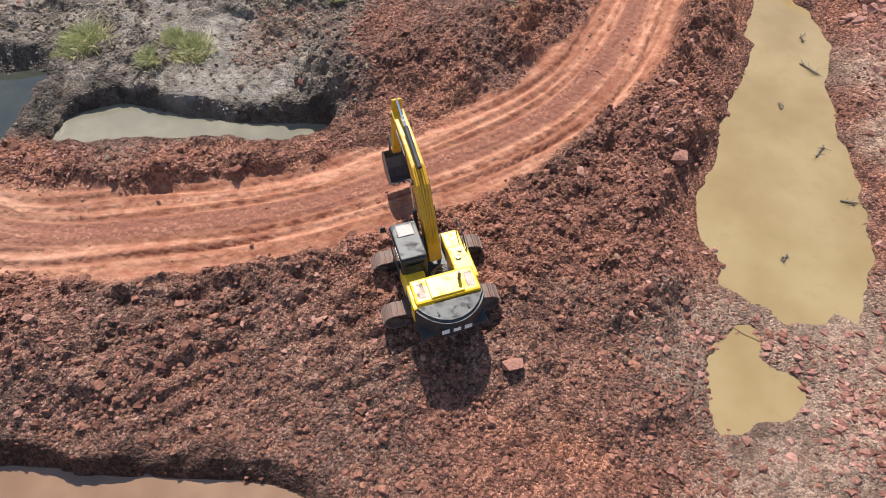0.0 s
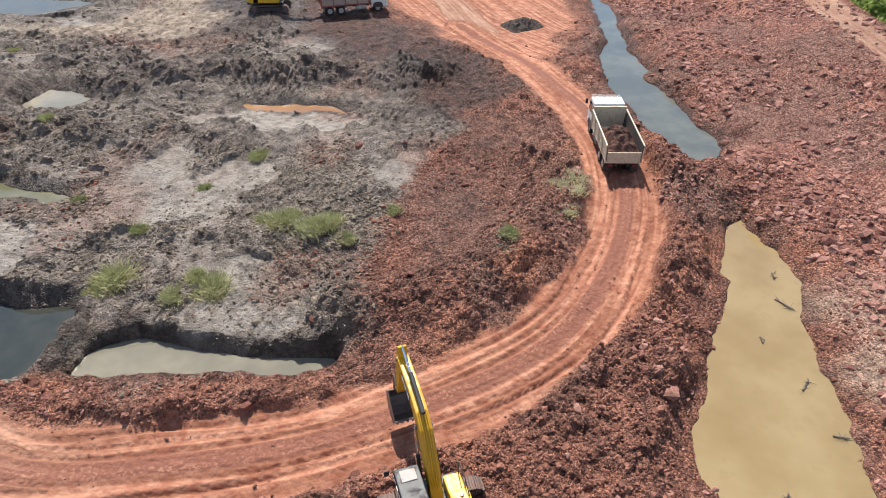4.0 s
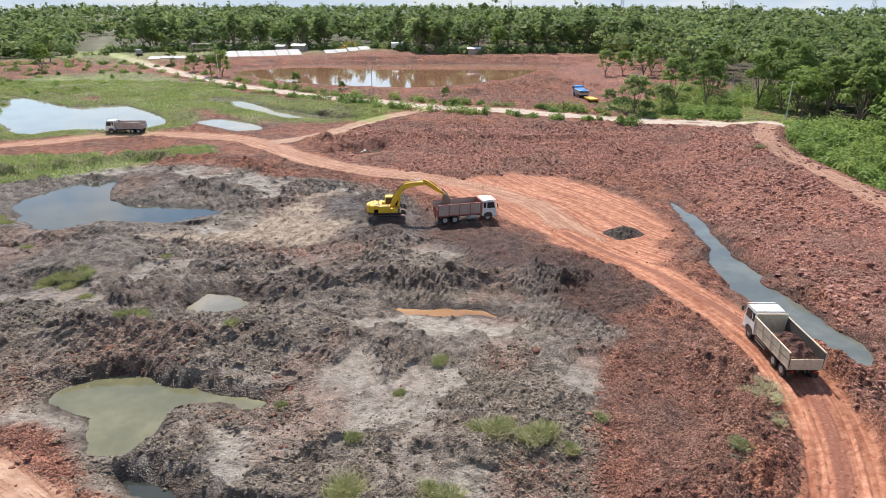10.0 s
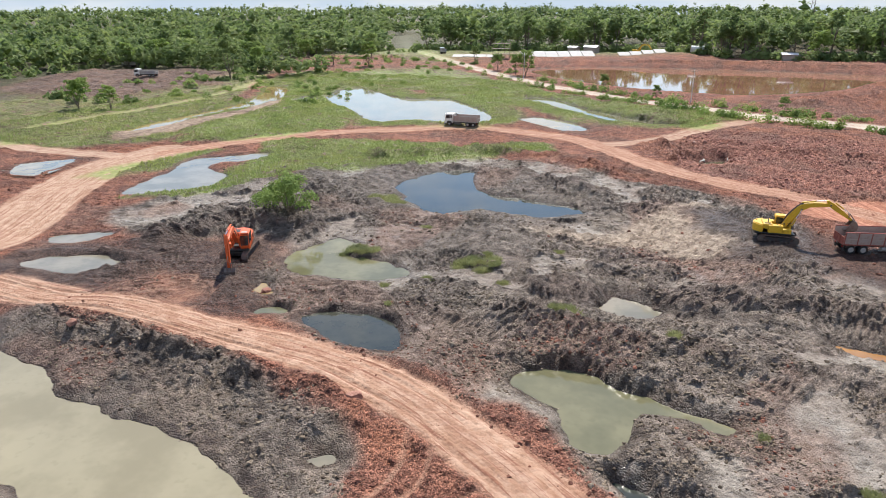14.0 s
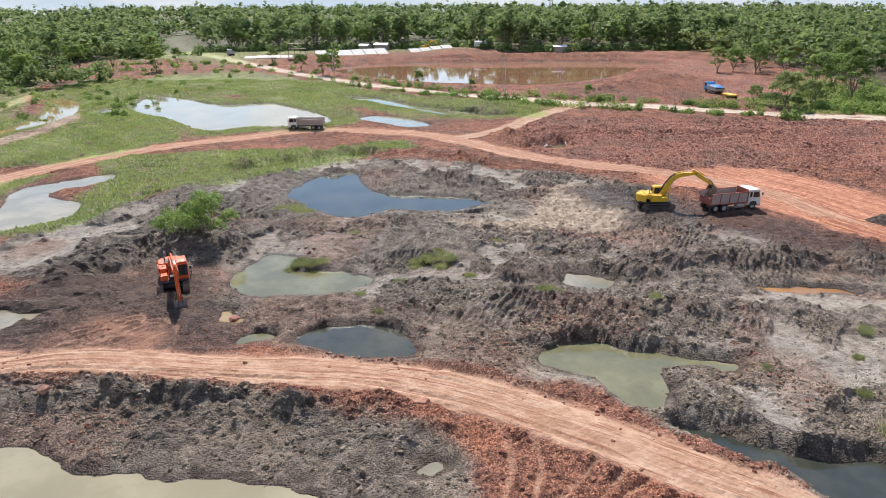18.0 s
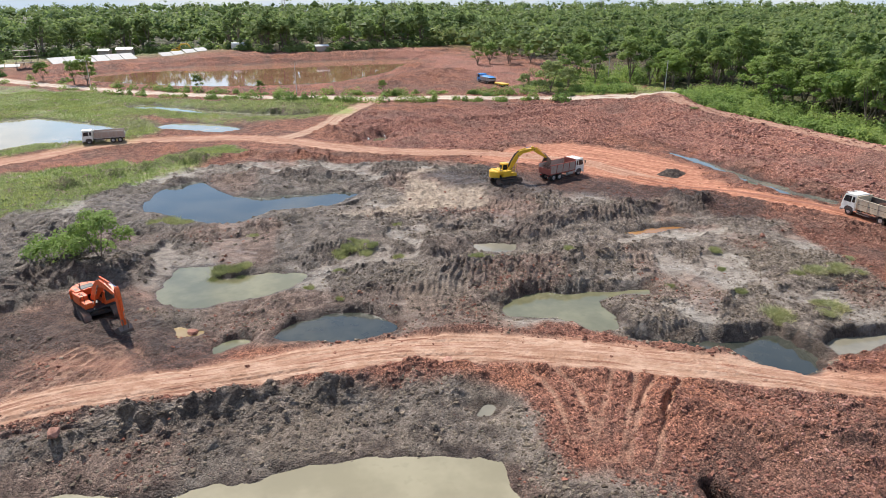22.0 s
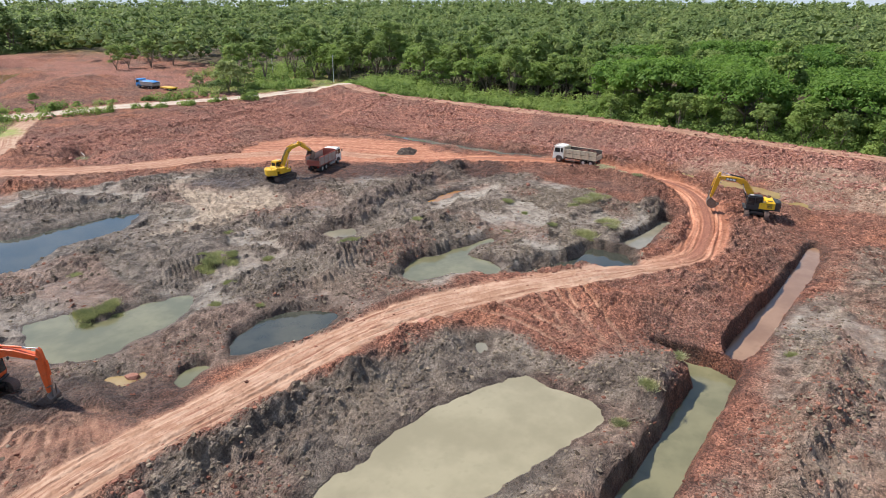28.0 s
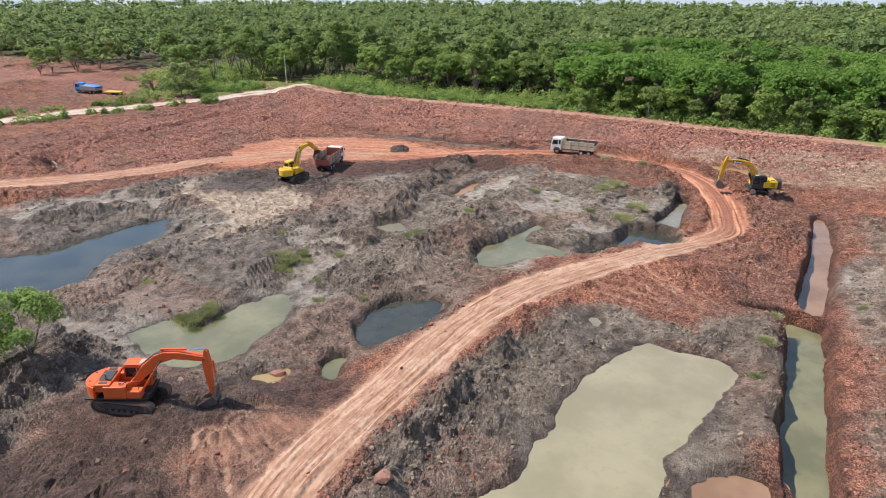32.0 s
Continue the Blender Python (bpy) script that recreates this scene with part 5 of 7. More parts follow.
def dump_truck(m, cab_paint, frame_paint, board_paint, label, group="dump trucks on the site", load=None, high=1.35, tarp=False, inner=None):
    """A ten-wheel tipper; x is forward, the origin under its middle."""
    root = empty("dump_truck", m, label, "truck", group)
    part("chassis", joined(*[box(7.6, .14, .26, pose(-.1, s * .42, .86), .02) for s in (-1, 1)], *[box(.14, .9, .18, pose(px, 0, .86), .02) for px in (-3.4, -1.6, 0, 1.6, 3.2)]), M_CHASSIS, root)
    part("fuel_tank", joined(tube((.2, -.95, .72), (1.3, -.95, .72), .30, n=18)), M_GREY, root)
    for s in (-1, 1):
        for z in (.55, .8):
            part("side_guard", box(1.7, .05, .09, pose(.7, s * 1.12, z), .015), M_GREY, root)
    for axle, px, twin in ((0, 2.75, False), (1, -1.75, True), (2, -3.08, True)):
        part("axle", tube((px, -1.0, .54), (px, 1.0, .54), .09), M_CHASSIS, root)
        for s in (-1, 1):
            for py in ((1.02,) if not twin else (1.06, .74)):
                w = new("wheel")
                w.parent, w.matrix_local = root, pose(px, s * py, .54)
                for me in (TYRE, RIM):
                    o = new(me.name, me)
                    o.parent = w
    for s in (-1, 1):
        arch = [(-2.42 + 1.4 * math.cos(a), .60 + .62 * math.sin(a)) for a in [radians(d) for d in range(20, 161, 20)]]
        part("mudguard", plate(arch + [(px * .97 - .07, pz - .05) for px, pz in arch[::-1]], .62, pose(0, s * .92, 0), 0), M_CHASSIS, root)
    cab = part("cab", plate([(1.95, .72), (3.85, .62), (3.95, 1.25), (3.88, 1.70), (3.62, 2.72), (3.35, 2.84), (2.05, 2.84), (1.95, 2.6)], 2.36, None, .07), cab_paint, root, "boxy cab-over cab")
    part("windscreen", plate([(3.905, 1.72), (3.665, 2.60), (3.64, 2.60), (3.88, 1.72)], 2.05, None, 0), M_GLASS, cab)
    for s in (-1, 1):
        part("door_window", plate([(2.62, 1.75), (3.70, 1.75), (3.50, 2.52), (2.62, 2.56)], .02, None, 0, s * 1.183), M_GLASS, cab)
        part("quarter_window", plate([(2.12, 1.80), (2.48, 1.80), (2.48, 2.54), (2.12, 2.54)], .02, None, 0, s * 1.183), M_GLASS, cab)
        part("headlight", box(.05, .34, .18, pose(3.93, s * .86, .98), .02), M_LAMP, cab)
        part("mirror", joined(tube((3.7, s * 1.2, 2.45), (3.95, s * 1.36, 2.4), .018, n=6), box(.06, .2, .42, pose(3.97, s * 1.37, 2.2), .02)), M_BLACK, cab)
        part("wheel_arch", plate([(2.1, .62), (2.2, 1.05), (2.5, 1.22), (3.0, 1.22), (3.3, 1.05), (3.4, .62)], .06, None, .015, s * 1.19), M_CHASSIS, cab)
    part("grille", joined(*[box(.04, 1.3, .06, pose(3.93, 0, 1.18 + .1 * j), .01) for j in range(4)]), M_BLACK, cab)
    part("bumper", box(.22, 2.38, .34, pose(3.92, 0, .62), .05), M_GREY, root)
    part("sun_visor", box(.30, 2.2, .04, pose(3.72, 0, 2.80, 0, 20, 0), .015), cab_paint, cab)
    for j in range(5):
        part("marker_lamp", box(.08, .10, .07, pose(3.25, -.8 + .4 * j, 2.88), .02), M_LAMP, cab)
    # tipping bed
    x0, x1, wide, z0 = -4.05, 1.72, 2.42, 1.12
    bed = part("bed", joined(box(x1 - x0, wide, .10, pose((x0 + x1) / 2, 0, z0), .02), *[box(.10, wide - .1, .14, pose(x0 + .5 + .78 * j, 0, z0 - .11), .01) for j in range(7)]), frame_paint, root, "steel tipping bed")
    inner = inner or board_paint
    part("front_wall", joined(box(.07, wide, high + .25, pose(x1, 0, z0 + (high + .25) / 2), .02), box(.14, wide + .06, .10, pose(x1, 0, z0 + high + .25), .02)), frame_paint, bed)
    for s in (-1, 1):
        lean_out = pose(0, s * wide / 2, z0, -s * 3, 0, 0)
        part("side_wall", joined(box(x1 - x0, .05, high, lean_out @ pose((x0 + x1) / 2, 0, high / 2), .015)), inner, bed)
        n = 4
        wide_one = (x1 - x0 - .1) / n
        for j in range(n):
            for k in range(2):
                part("board", box(wide_one - .11, .035, high * .5 - .09, lean_out @ pose(x0 + .05 + wide_one * (j + .5), s * .042, high * (.27 + .48 * k)), .012), board_paint, bed)
        for j in range(n + 1):
            part("rib", box(.09, .09, high + .05, lean_out @ pose(x0 + .05 + wide_one * j, s * .06, high / 2), .015), frame_paint, bed)
        part("top_rail", box(x1 - x0 + .05, .11, .09, lean_out @ pose((x0 + x1) / 2, s * .02, high + .02), .02), frame_paint, bed)
        part("bottom_rail", box(x1 - x0, .10, .12, lean_out @ pose((x0 + x1) / 2, s * .02, .06), .02), frame_paint, bed)
    part("tailgate", joined(box(.06, wide - .04, high * .62, pose(x0, 0, z0 + high * .31), .015), *[box(.08, .09, high * .62, pose(x0 - .03, py, z0 + high * .31), .01) for py in (-1.0, -.35, .35, 1.0)]), frame_paint, bed)
    for s in (-1, 1):
        part("tail_lamp", box(.05, .26, .12, pose(x0 + .1, s * .85, .85), .02), M_RED_LAMP, root)
        part("mud_flap", box(.03, .55, .5, pose(-3.85, s * .9, .55), .008), M_RUBBER, root)
    if load:
        far = .74 if load > .8 else 1.0
        b = soil_heap((x1 - x0 - .25) * far, wide - .10, load, 3.7)
        b.transform(pose(x0 + .1 + (x1 - x0 - .25) * far / 2, 0, z0 + (.62 if load > .8 else .4)))
        part("load", b, M_LOAD, root, "loose dark red-brown soil heaped in the bed")
    if tarp:
        b = soil_heap(x1 - x0 + .2, wide + .25, .5, 1.3)
        b.transform(pose((x0 + x1) / 2, 0, z0 + high))
        part("tarpaulin", b, M_BLUE, root, "bright blue tarpaulin over the load")
    return root

# ---- machines on the site ----
def foot(x, y, sink=.06):
    return float(np.min(at_ground(np.array([x - .8, x, x + .8, x]), np.array([y, y - .8, y, y + .8])))) * .5 + float(at_ground(x, y)) * .5 - sink


excavator((9.15, 14.8, foot(9.15, 14.8)), 15, 94, 32, 107, 35, M_YELLOW, M_BLACK, M_BLACK, "yellow excavator with black cab and counterweight on a red earth mound", coil=True, mark=M_MARK)
excavator((-13.2, 82.4, foot(-13.2, 82.4)), 4, 2, 33, 66, 55, M_YELLOW_OLD, M_YELLOW_OLD, M_YELLOW_OLD, "all-yellow excavator loading a tipper from dark mud")
excavator((-68.7, 52.2, foot(-68.7, 52.2)), -70, 10, 21, 106, 30, M_ORANGE, M_ORANGE, M_ORANGE, "orange-red excavator digging beside a haul road", lean=1.5, open_hood=True)

dump_truck(pose(21.5, 46.3, foot(21.5, 46.3, .02), 0, 0, 91), M_WHITE, M_CREAM, M_CREAM, "white-cabbed tipper with cream bed full of soil", load=1.05, inner=M_CHASSIS)
dump_truck(pose(-3.1, 82.4, foot(-3.1, 82.4, .02), 0, 0, 17), M_WHITE, M_BED_RED, M_BOARD, "tipper with red-framed grey board bed beside an excavator", load=.5, high=1.5)
dump_truck(pose(-77.5, 142.5, foot(-77.5, 142.5, .02), 0, 0, 183), M_WHITE, M_GREY, M_BOARD, "dusty pale tipper driving along the sandy track", high=1.3)
dump_truck(pose(29.8, 190, foot(29.8, 190, .02), 0, 0, 95), M_BLUE, M_GREY, M_GREY, "blue tipper with a blue tarpaulin parked on red earth", tarp=True, high=1.0)
dump_truck(pose(-163, 333, foot(-163, 333, .02), 0, 0, 120), M_WHITE, M_GREY, M_GREY, "white lorry on the far sandy road", high=1.2)

dump_truck(pose(-217, 183, foot(-217, 183, .02), 0, 0, 200), M_WHITE, M_GREY, M_GREY, "white tipper beside dark heaps of tipped earth", high=1.2)
dump_truck(pose(-262, 217, foot(-262, 217, .02), 0, 0, 165), M_WHITE, M_GREY, M_GREY, "white tipper waiting under the trees", high=1.0)

excavator((-66, 360, foot(-66, 360)), 20, -30, 30, 80, 40, M_YELLOW_OLD, M_YELLOW_OLD, M_YELLOW_OLD, "yellow excavator far off at the wood's edge")

skip = empty("trailer", pose(31.4, 181.5, foot(31.4, 181.5, .0), 0, 0, 100), "low yellow flatbed trailer beside the road", "trailer")
part("bed", box(5.0, 2.3, .35, pose(0, 0, .85), .05), M_YELLOW_OLD, skip)
for px in (-1.6, -.4):
    for s in (-1, 1):
        part("wheel", tube((px, s * .75, .42), (px, s * 1.1, .42), .42, n=18), M_RUBBER, skip)
part("drawbar", box(1.6, .2, .16, pose(3.2, 0, .7), .03), M_CHASSIS, skip)

# ---- pipes, posts and far works ----
M_PVC = painted("white_pvc", (.78, .77, .73), .35, amount=.12)
M_WOOD = painted("grey_wood", (.24, .19, .15), .8, amount=.3)
M_CONCRETE = painted("pale_concrete", (.52, .50, .47), .8, (.35, .25, .2), .3)
M_ROOF = painted("pale_sheet_roof", (.66, .67, .67), .4, amount=.15)
M_WALL = painted("shed_wall", (.40, .33, .28), .8, amount=.3)

pipe = empty("drain_pipe", pose(-25.8, 137.9, foot(-25.8, 137.9, 0) - .1), "white plastic pipe running down into a pit of water", "pipe")
part("upper_pipe", tube((0, 0, .1), (2.4, -5.4, -2.2), .11, n=14), M_PVC, pipe)
part("lower_pipe", tube((2.4, -5.4, -2.2), (1.7, -6.8, -2.25), .10, n=14), M_PVC, pipe)
part("coupling", tube((2.3, -5.2, -2.1), (2.5, -5.6, -2.3), .15, n=14), M_PVC, pipe)


thin = empty("drain_pipe", pose(-19.6, 138.6, foot(-19.6, 138.6, 0) - .1), "thin pale pipe leaning into the pit", "pipe")
part("upper_pipe", tube((0, 0, .15), (.5, -4.6, -2.3), .07, n=12), M_PVC, thin)


def pole(x, y, high, label="slender grey utility pole with cross-arm"):
    p = empty("utility_pole", pose(x, y, foot(x, y)), label, "pole", "poles along the forest road")
    part("post", tube((0, 0, -.3), (0, 0, high), .14, .09, n=10), M_CONCRETE, p)
    part("cross_arm", box(1.6, .10, .10, pose(0, 0, high - .5), .01), M_WOOD, p)
    for s in (-.7, 0, .7):
        part("insulator", tube((s, 0, high - .45), (s, 0, high - .2), .05, n=8), M_CONCRETE, p)


for px, py, ph in ((67, 177, 8), (70, 152, 8.5), (-30, 196, 9), (-92, 243, 9), (102, 190, 9)):
    pole(px, py, ph)


def shed(x, y, turn, sx, sy, high, label):
    s = empty("shed", pose(x, y, foot(x, y, .2), 0, 0, turn), label, "shed")
    part("wall", box(sx, sy, high, pose(0, 0, high / 2), .03), M_WALL, s)
    r = part("roof", joined(plate([(-sx / 2 - .4, high), (0, high + sx * .18), (sx / 2 + .4, high), (sx / 2 + .4, high + .12), (0, high + sx * .18 + .12), (-sx / 2 - .4, high + .12)], sy + .8, None, 0)), M_ROOF, s, "pale metal sheet roof")
    part("door", box(.06, 1.0, 2.0, pose(sx / 2 + .01, 0, 1.0), .01), M_CHASSIS, s)
    part("window", box(.06, .9, .8, pose(sx / 2 + .01, sy * .3, 1.5), .01), M_GLASS, s)


for a in ((-345, 352, 20, 9, 14, 3.2, "low shed with pale sheet roof among trees"), (-90, 362, 80, 5, 7, 3, "site hut with a pale roof at the wood's edge"),
          (-99, 360, 70, 4, 5, 2.6, "small site cabin on the far bank"), (2, 333, 95, 4, 6, 2.6, "whitish hut by the far trees"), (250, 420, 30, 10, 14, 4, "red-roofed house among the woods")):
    shed(*a)

# concrete lining on the far bank, slab by slab
for j in range(13):
    bx, by = -118 + 5.4 * j, 318 + 3.0 * j
    if j in (0, 7, 8):
        continue
    deep = 6.5 if j < 7 else 4.2
    sl = part("lining_slab", box(5.9, deep, .3, bevel=.03), M_CONCRETE, None)
    sl.matrix_world = pose(bx - 1.6, by + 3.0, float(at_ground(bx, by)) + (.95 if j < 7 else .6), 20, 0, 29)
    tagged(sl, "pale concrete lining slab on the reservoir bank", "slab", "lining slabs on the far bank")
for j in range(4):
    bx, by = -146 + 5.6 * j, 312 + .8 * j
    sl = part("lining_slab", box(5.3, 4.0, .3, bevel=.03), M_CONCRETE, None)
    sl.matrix_world = pose(bx, by, float(at_ground(bx, by)) + .45, 12, 0, 8)
    tagged(sl, "pale concrete lining slab on the reservoir bank", "slab", "lining slabs on the far bank")


tank = empty("water_tank", pose(-36, 352, foot(-36, 352, .1), 0, 0, 10), "white horizontal water tank by the far trees", "tank")
part("drum", tube((-4, 0, 2.4), (4, 0, 2.4), 1.5, n=20), M_ROOF, tank)
for px in (-2.6, 2.6):
    part("cradle", box(.5, 2.4, 1.4, pose(px, 0, .7), .04), M_CONCRETE, tank)


def scaffold(x, y):
    s = empty("scaffold", pose(x, y, foot(x, y, .1), 0, 0, 20), "grey scaffold tower on the far bank", "scaffold")
    for px in (-4, -1.3, 1.3, 4):
        for py in (-1.5, 1.5):
            part("standard", tube((px, py, 0), (px, py, 7.5), .09, n=6), M_STEEL, s)
    for z in (2.2, 4.6, 7.0):
        part("platform", box(8.4, 3.2, .12, pose(0, 0, z), .01), M_WOOD, s)


scaffold(-122.5, 309)


def pylon(x, y, high):
    p = empty("pylon", pose(x, y, foot(x, y)), "thin grey lattice power pylon beyond the woods", "pylon", "far power pylons")
    for sx in (-1, 1):
        for sy in (-1, 1):
            part("leg", tube((sx * 3, sy * 3, 0), (sx * .6, sy * .6, high), .22, .15, n=5), M_STEEL, p)
    for k in range(6):
        z, w = high * k / 6, 3 - 2.4 * k / 6
        part("brace", joined(tube((-w, -w, z), (w, -w, z + high / 6), .12, n=4), tube((w, w, z), (-w, w, z + high / 6), .12, n=4)), M_STEEL, p)
    for z, w in ((high * .72, 6), (high * .84, 5), (high * .95, 4)):
        part("cross_arm", box(2 * w, .3, .3, pose(0, 0, z), 0), M_STEEL, p)


for px, py in ((200, 900), (330, 880), (60, 940), (470, 820)):
    pylon(px, py, 40)

# ---- stones and clods ----
OCTA = np.array([(1, 0, -.25), (0, 1, -.25), (-1, 0, -.25), (0, -1, -.25), (0, 0, 1)], float)
OCTA_F = np.array([(0, 1, 4), (1, 2, 4), (2, 3, 4), (3, 0, 4)])
BLOCK = np.array([(1, .2, -.3), (.3, 1, -.3), (-.9, .55, -.3), (-.7, -.8, -.3), (.5, -.95, -.3), (.62, .35, .6), (-.35, .62, .72), (-.5, -.45, .62), (.38, -.5, .7)], float)
BLOCK_F = np.array([(0, 1, 5), (1, 6, 5), (1, 2, 6), (2, 7, 6), (2, 3, 7), (3, 8, 7), (3, 4, 8), (4, 0, 8), (0, 5, 8), (5, 6, 7), (5, 7, 8)])
rng = np.random.default_rng(11)


def lump_set(x, y, size, flat, form, faces):
    """Angular lumps of earth resting on the ground: vertices and triangles."""
    n, k = len(x), len(form)
    v = form[None] * rng.uniform(.62, 1.22, (n, k, 1)) + rng.normal(0, .14, (n, k, 3))
    v[..., 0] *= rng.uniform(.8, 1.35, (n, 1))
    v[..., 2] *= flat * rng.uniform(.65, 1.1, (n, 1))
    a = rng.uniform(0, 2 * np.pi, n)
    c, s = np.cos(a)[:, None], np.sin(a)[:, None]
    tilt = rng.normal(0, .32, (n, 1))
    vx, vy, vz = v[..., 0], v[..., 1], v[..., 2]
    vx, vz = vx * np.cos(tilt) - vz * np.sin(tilt), vx * np.sin(tilt) + vz * np.cos(tilt)
    px, py = vx * c - vy * s, vx * s + vy * c
    z = at_ground(x, y)
    co = np.stack([px * size[:, None] + x[:, None], py * size[:, None] + y[:, None], vz * size[:, None] + (z + size * .10)[:, None]], -1)
    return co.reshape(-1, 3), (faces[None] + (np.arange(n) * k)[:, None, None]).reshape(-1, 3)


def clod_mesh(name, x, y, size, material, flat=.7):
    """Many lumps of earth; the larger ones are blocks, the smallest plain crumbs."""
    big = size > .075
    va, fa = lump_set(x[big], y[big], size[big], flat, BLOCK, BLOCK_F)
    vb, fb = lump_set(x[~big], y[~big], size[~big], flat, OCTA, OCTA_F)
    co, f = np.concatenate([va, vb]), np.concatenate([fa, fb + len(va)])
    me = bpy.data.meshes.new(name)
    me.vertices.add(len(co))
    me.vertices.foreach_set("co", co.astype(np.float32).ravel())
    me.loops.add(f.size)
    me.loops.foreach_set("vertex_index", f.astype(np.int32).ravel())
    me.polygons.add(len(f))
    me.polygons.foreach_set("loop_start", np.arange(0, f.size, 3, dtype=np.int32))
    me.polygons.foreach_set("use_smooth", np.zeros(len(f), bool))
    me.update(calc_edges=True)
    me.materials.append(material)
    return me


def scattered(n, x0, x1, y0, y1, lo, hi, power=2.6):
    return rng.uniform(x0, x1, n), rng.uniform(y0, y1, n), lo + (hi - lo) * rng.uniform(0, 1, n) ** (power + .6)


def keep(x, y, size, chance):
    ok = rng.uniform(0, 1, len(x)) < chance
    return x[ok], y[ok], size[ok]


M_CLOD_RED = soil_material("red_clods", (.13, .055, .039), (.33, .150, .104))
M_CLOD_DARK = soil_material("dark_clods", (.075, .056, .041), (.29, .23, .172))
M_RUBBLE = soil_material("laterite_rubble", (.19, .078, .060), (.44, .235, .185))

groups = {"red_clods": [], "dark_clods": [], "rubble": []}
for n, x0, x1, y0, y1, lo, hi in ((190000, -15, 34, 5, 46, .02, .115), (46000, -76, 34, -8, 75, .05, .24), (80000, -76, -12, -2, 52, .04, .17), (14000, -125, 34, 60, 112, .08, .32), (4000, -30, 60, 100, 150, .10, .32)):
    x, y, size = scattered(n, x0, x1, y0, y1, lo, hi)
    road, mud, wet = share_at(C_ROAD, x, y), share_at(C_MUD, x, y), share_at(C_WET, x, y)
    sand, grass, slick = share_at(C_SAND, x, y), share_at(C_GRASS, x, y), share_at(C_SLICK, x, y)
    open_soil = (1 - .975 * road) * (1 - .9 * np.clip(wet * 1.4, 0, 1)) * (1 - .8 * sand) * (1 - .85 * grass) * (1 - .85 * slick) * np.clip(.42 + .9 * vnoise(x, y, 4.5, 120), .05, 1)
    red = rng.uniform(0, 1, n) > np.maximum(mud, .75 * share_at(C_FRESH, x, y) * (x < -55))
    for k, pick in (("red_clods", red), ("dark_clods", ~red)):
        groups[k].append(keep(x[pick], y[pick], size[pick], open_soil[pick]))
for n, x0, x1, y0, y1, lo, hi in ((26000, 30, 52, 0, 110, .05, .40), (9000, -28, 58, 106, 150, .10, .42), (5000, 16, 34, 6, 46, .05, .24), (5000, -34, 8, 9, 22, .05, .17), (2600, 19, 30, 8, 14, .04, .2)):
    x, y, size = scattered(n, x0, x1, y0, y1, lo, hi, 3.2)
    groups["rubble"].append(keep(x, y, size, (1 - share_at(C_ROAD, x, y)) * (1 - .9 * share_at(C_WET, x, y)) * (1 - share_at(C_GRASS, x, y)) * np.clip(.6 + .8 * vnoise(x, y, 5, 121), .1, 1)))
for k, material, label in (("red_clods", M_CLOD_RED, "loose clods of red laterite earth"), ("dark_clods", M_CLOD_DARK, "loose clods of dark grey mud"), ("rubble", M_RUBBLE, "broken pinkish laterite rubble on the bank")):
    x, y, size = (np.concatenate(c) for c in zip(*groups[k]))
    tagged(new(k, clod_mesh(k, x, y, size, material)), label, "soil", kind="stuff")


def stone_mesh(seed):
    bm = bmesh.new()
    bmesh.ops.create_icosphere(bm, subdivisions=1, radius=1)
    r = random.Random(seed)
    cut = [(Vector((r.gauss(0, 1), r.gauss(0, 1), r.gauss(0, .7))).normalized(), r.uniform(.45, .8)) for _ in range(7)]
    for v in bm.verts:
        for d, far in cut:
            over = v.co.dot(d) - far
            if over > 0:
                v.co -= d * over
        v.co.z *= .72
    me = bpy.data.meshes.new("stone")
    bm.to_mesh(me)
    bm.free()
    me.materials.append(M_STONE)
    return me


def stone_material():
    n = Nodes("laterite_stone")
    c = n.mix(n.chance(), (.20, .078, .056), (.42, .235, .175))
    c = n.mix(n.ramp(n.noise(5, 5), .4, .66, 0, .6), c, (.17, .06, .045))
    n.bump(n.noise(9, 4), .05, .6)
    return n.done(c, .9, 0, .25)


M_STONE = stone_material()
STONES = [stone_mesh(s) for s in range(9)]
picked = 0
r = random.Random(5)
while picked < 300:
    px, py = r.uniform(-14, 34), r.uniform(6, 46)
    if share_at(C_ROAD, px, py) > .2 or share_at(C_WET, px, py) > .5 or (share_at(C_MUD, px, py) > .5 and r.random() < .8) or vnoise(np.array([px]), np.array([py]), 5, 130)[0] < -.25:
        continue
    o = new("stone", r.choice(STONES))
    s = .06 + .22 * r.random() ** 3.5
    o.parent = ground
    o.matrix_world = pose(px, py, float(at_ground(px, py)) + s * .25, r.uniform(-25, 25), r.uniform(-25, 25), r.uniform(0, 360)) @ Matrix.Diagonal((s * r.uniform(.8, 1.4), s, s * r.uniform(.7, 1), 1))
    picked += 1


def boulder(x, y, size, label, flat=1.0):
    o = tagged(new("boulder", r.choice(STONES)), label, "rock", "boulders on the site")
    o.matrix_world = pose(x, y, float(at_ground(x, y)) + size * .2, r.uniform(-12, 12), r.uniform(-12, 12), r.uniform(0, 360)) @ Matrix.Diagonal((size, size * .85, size * .8 * flat, 1))


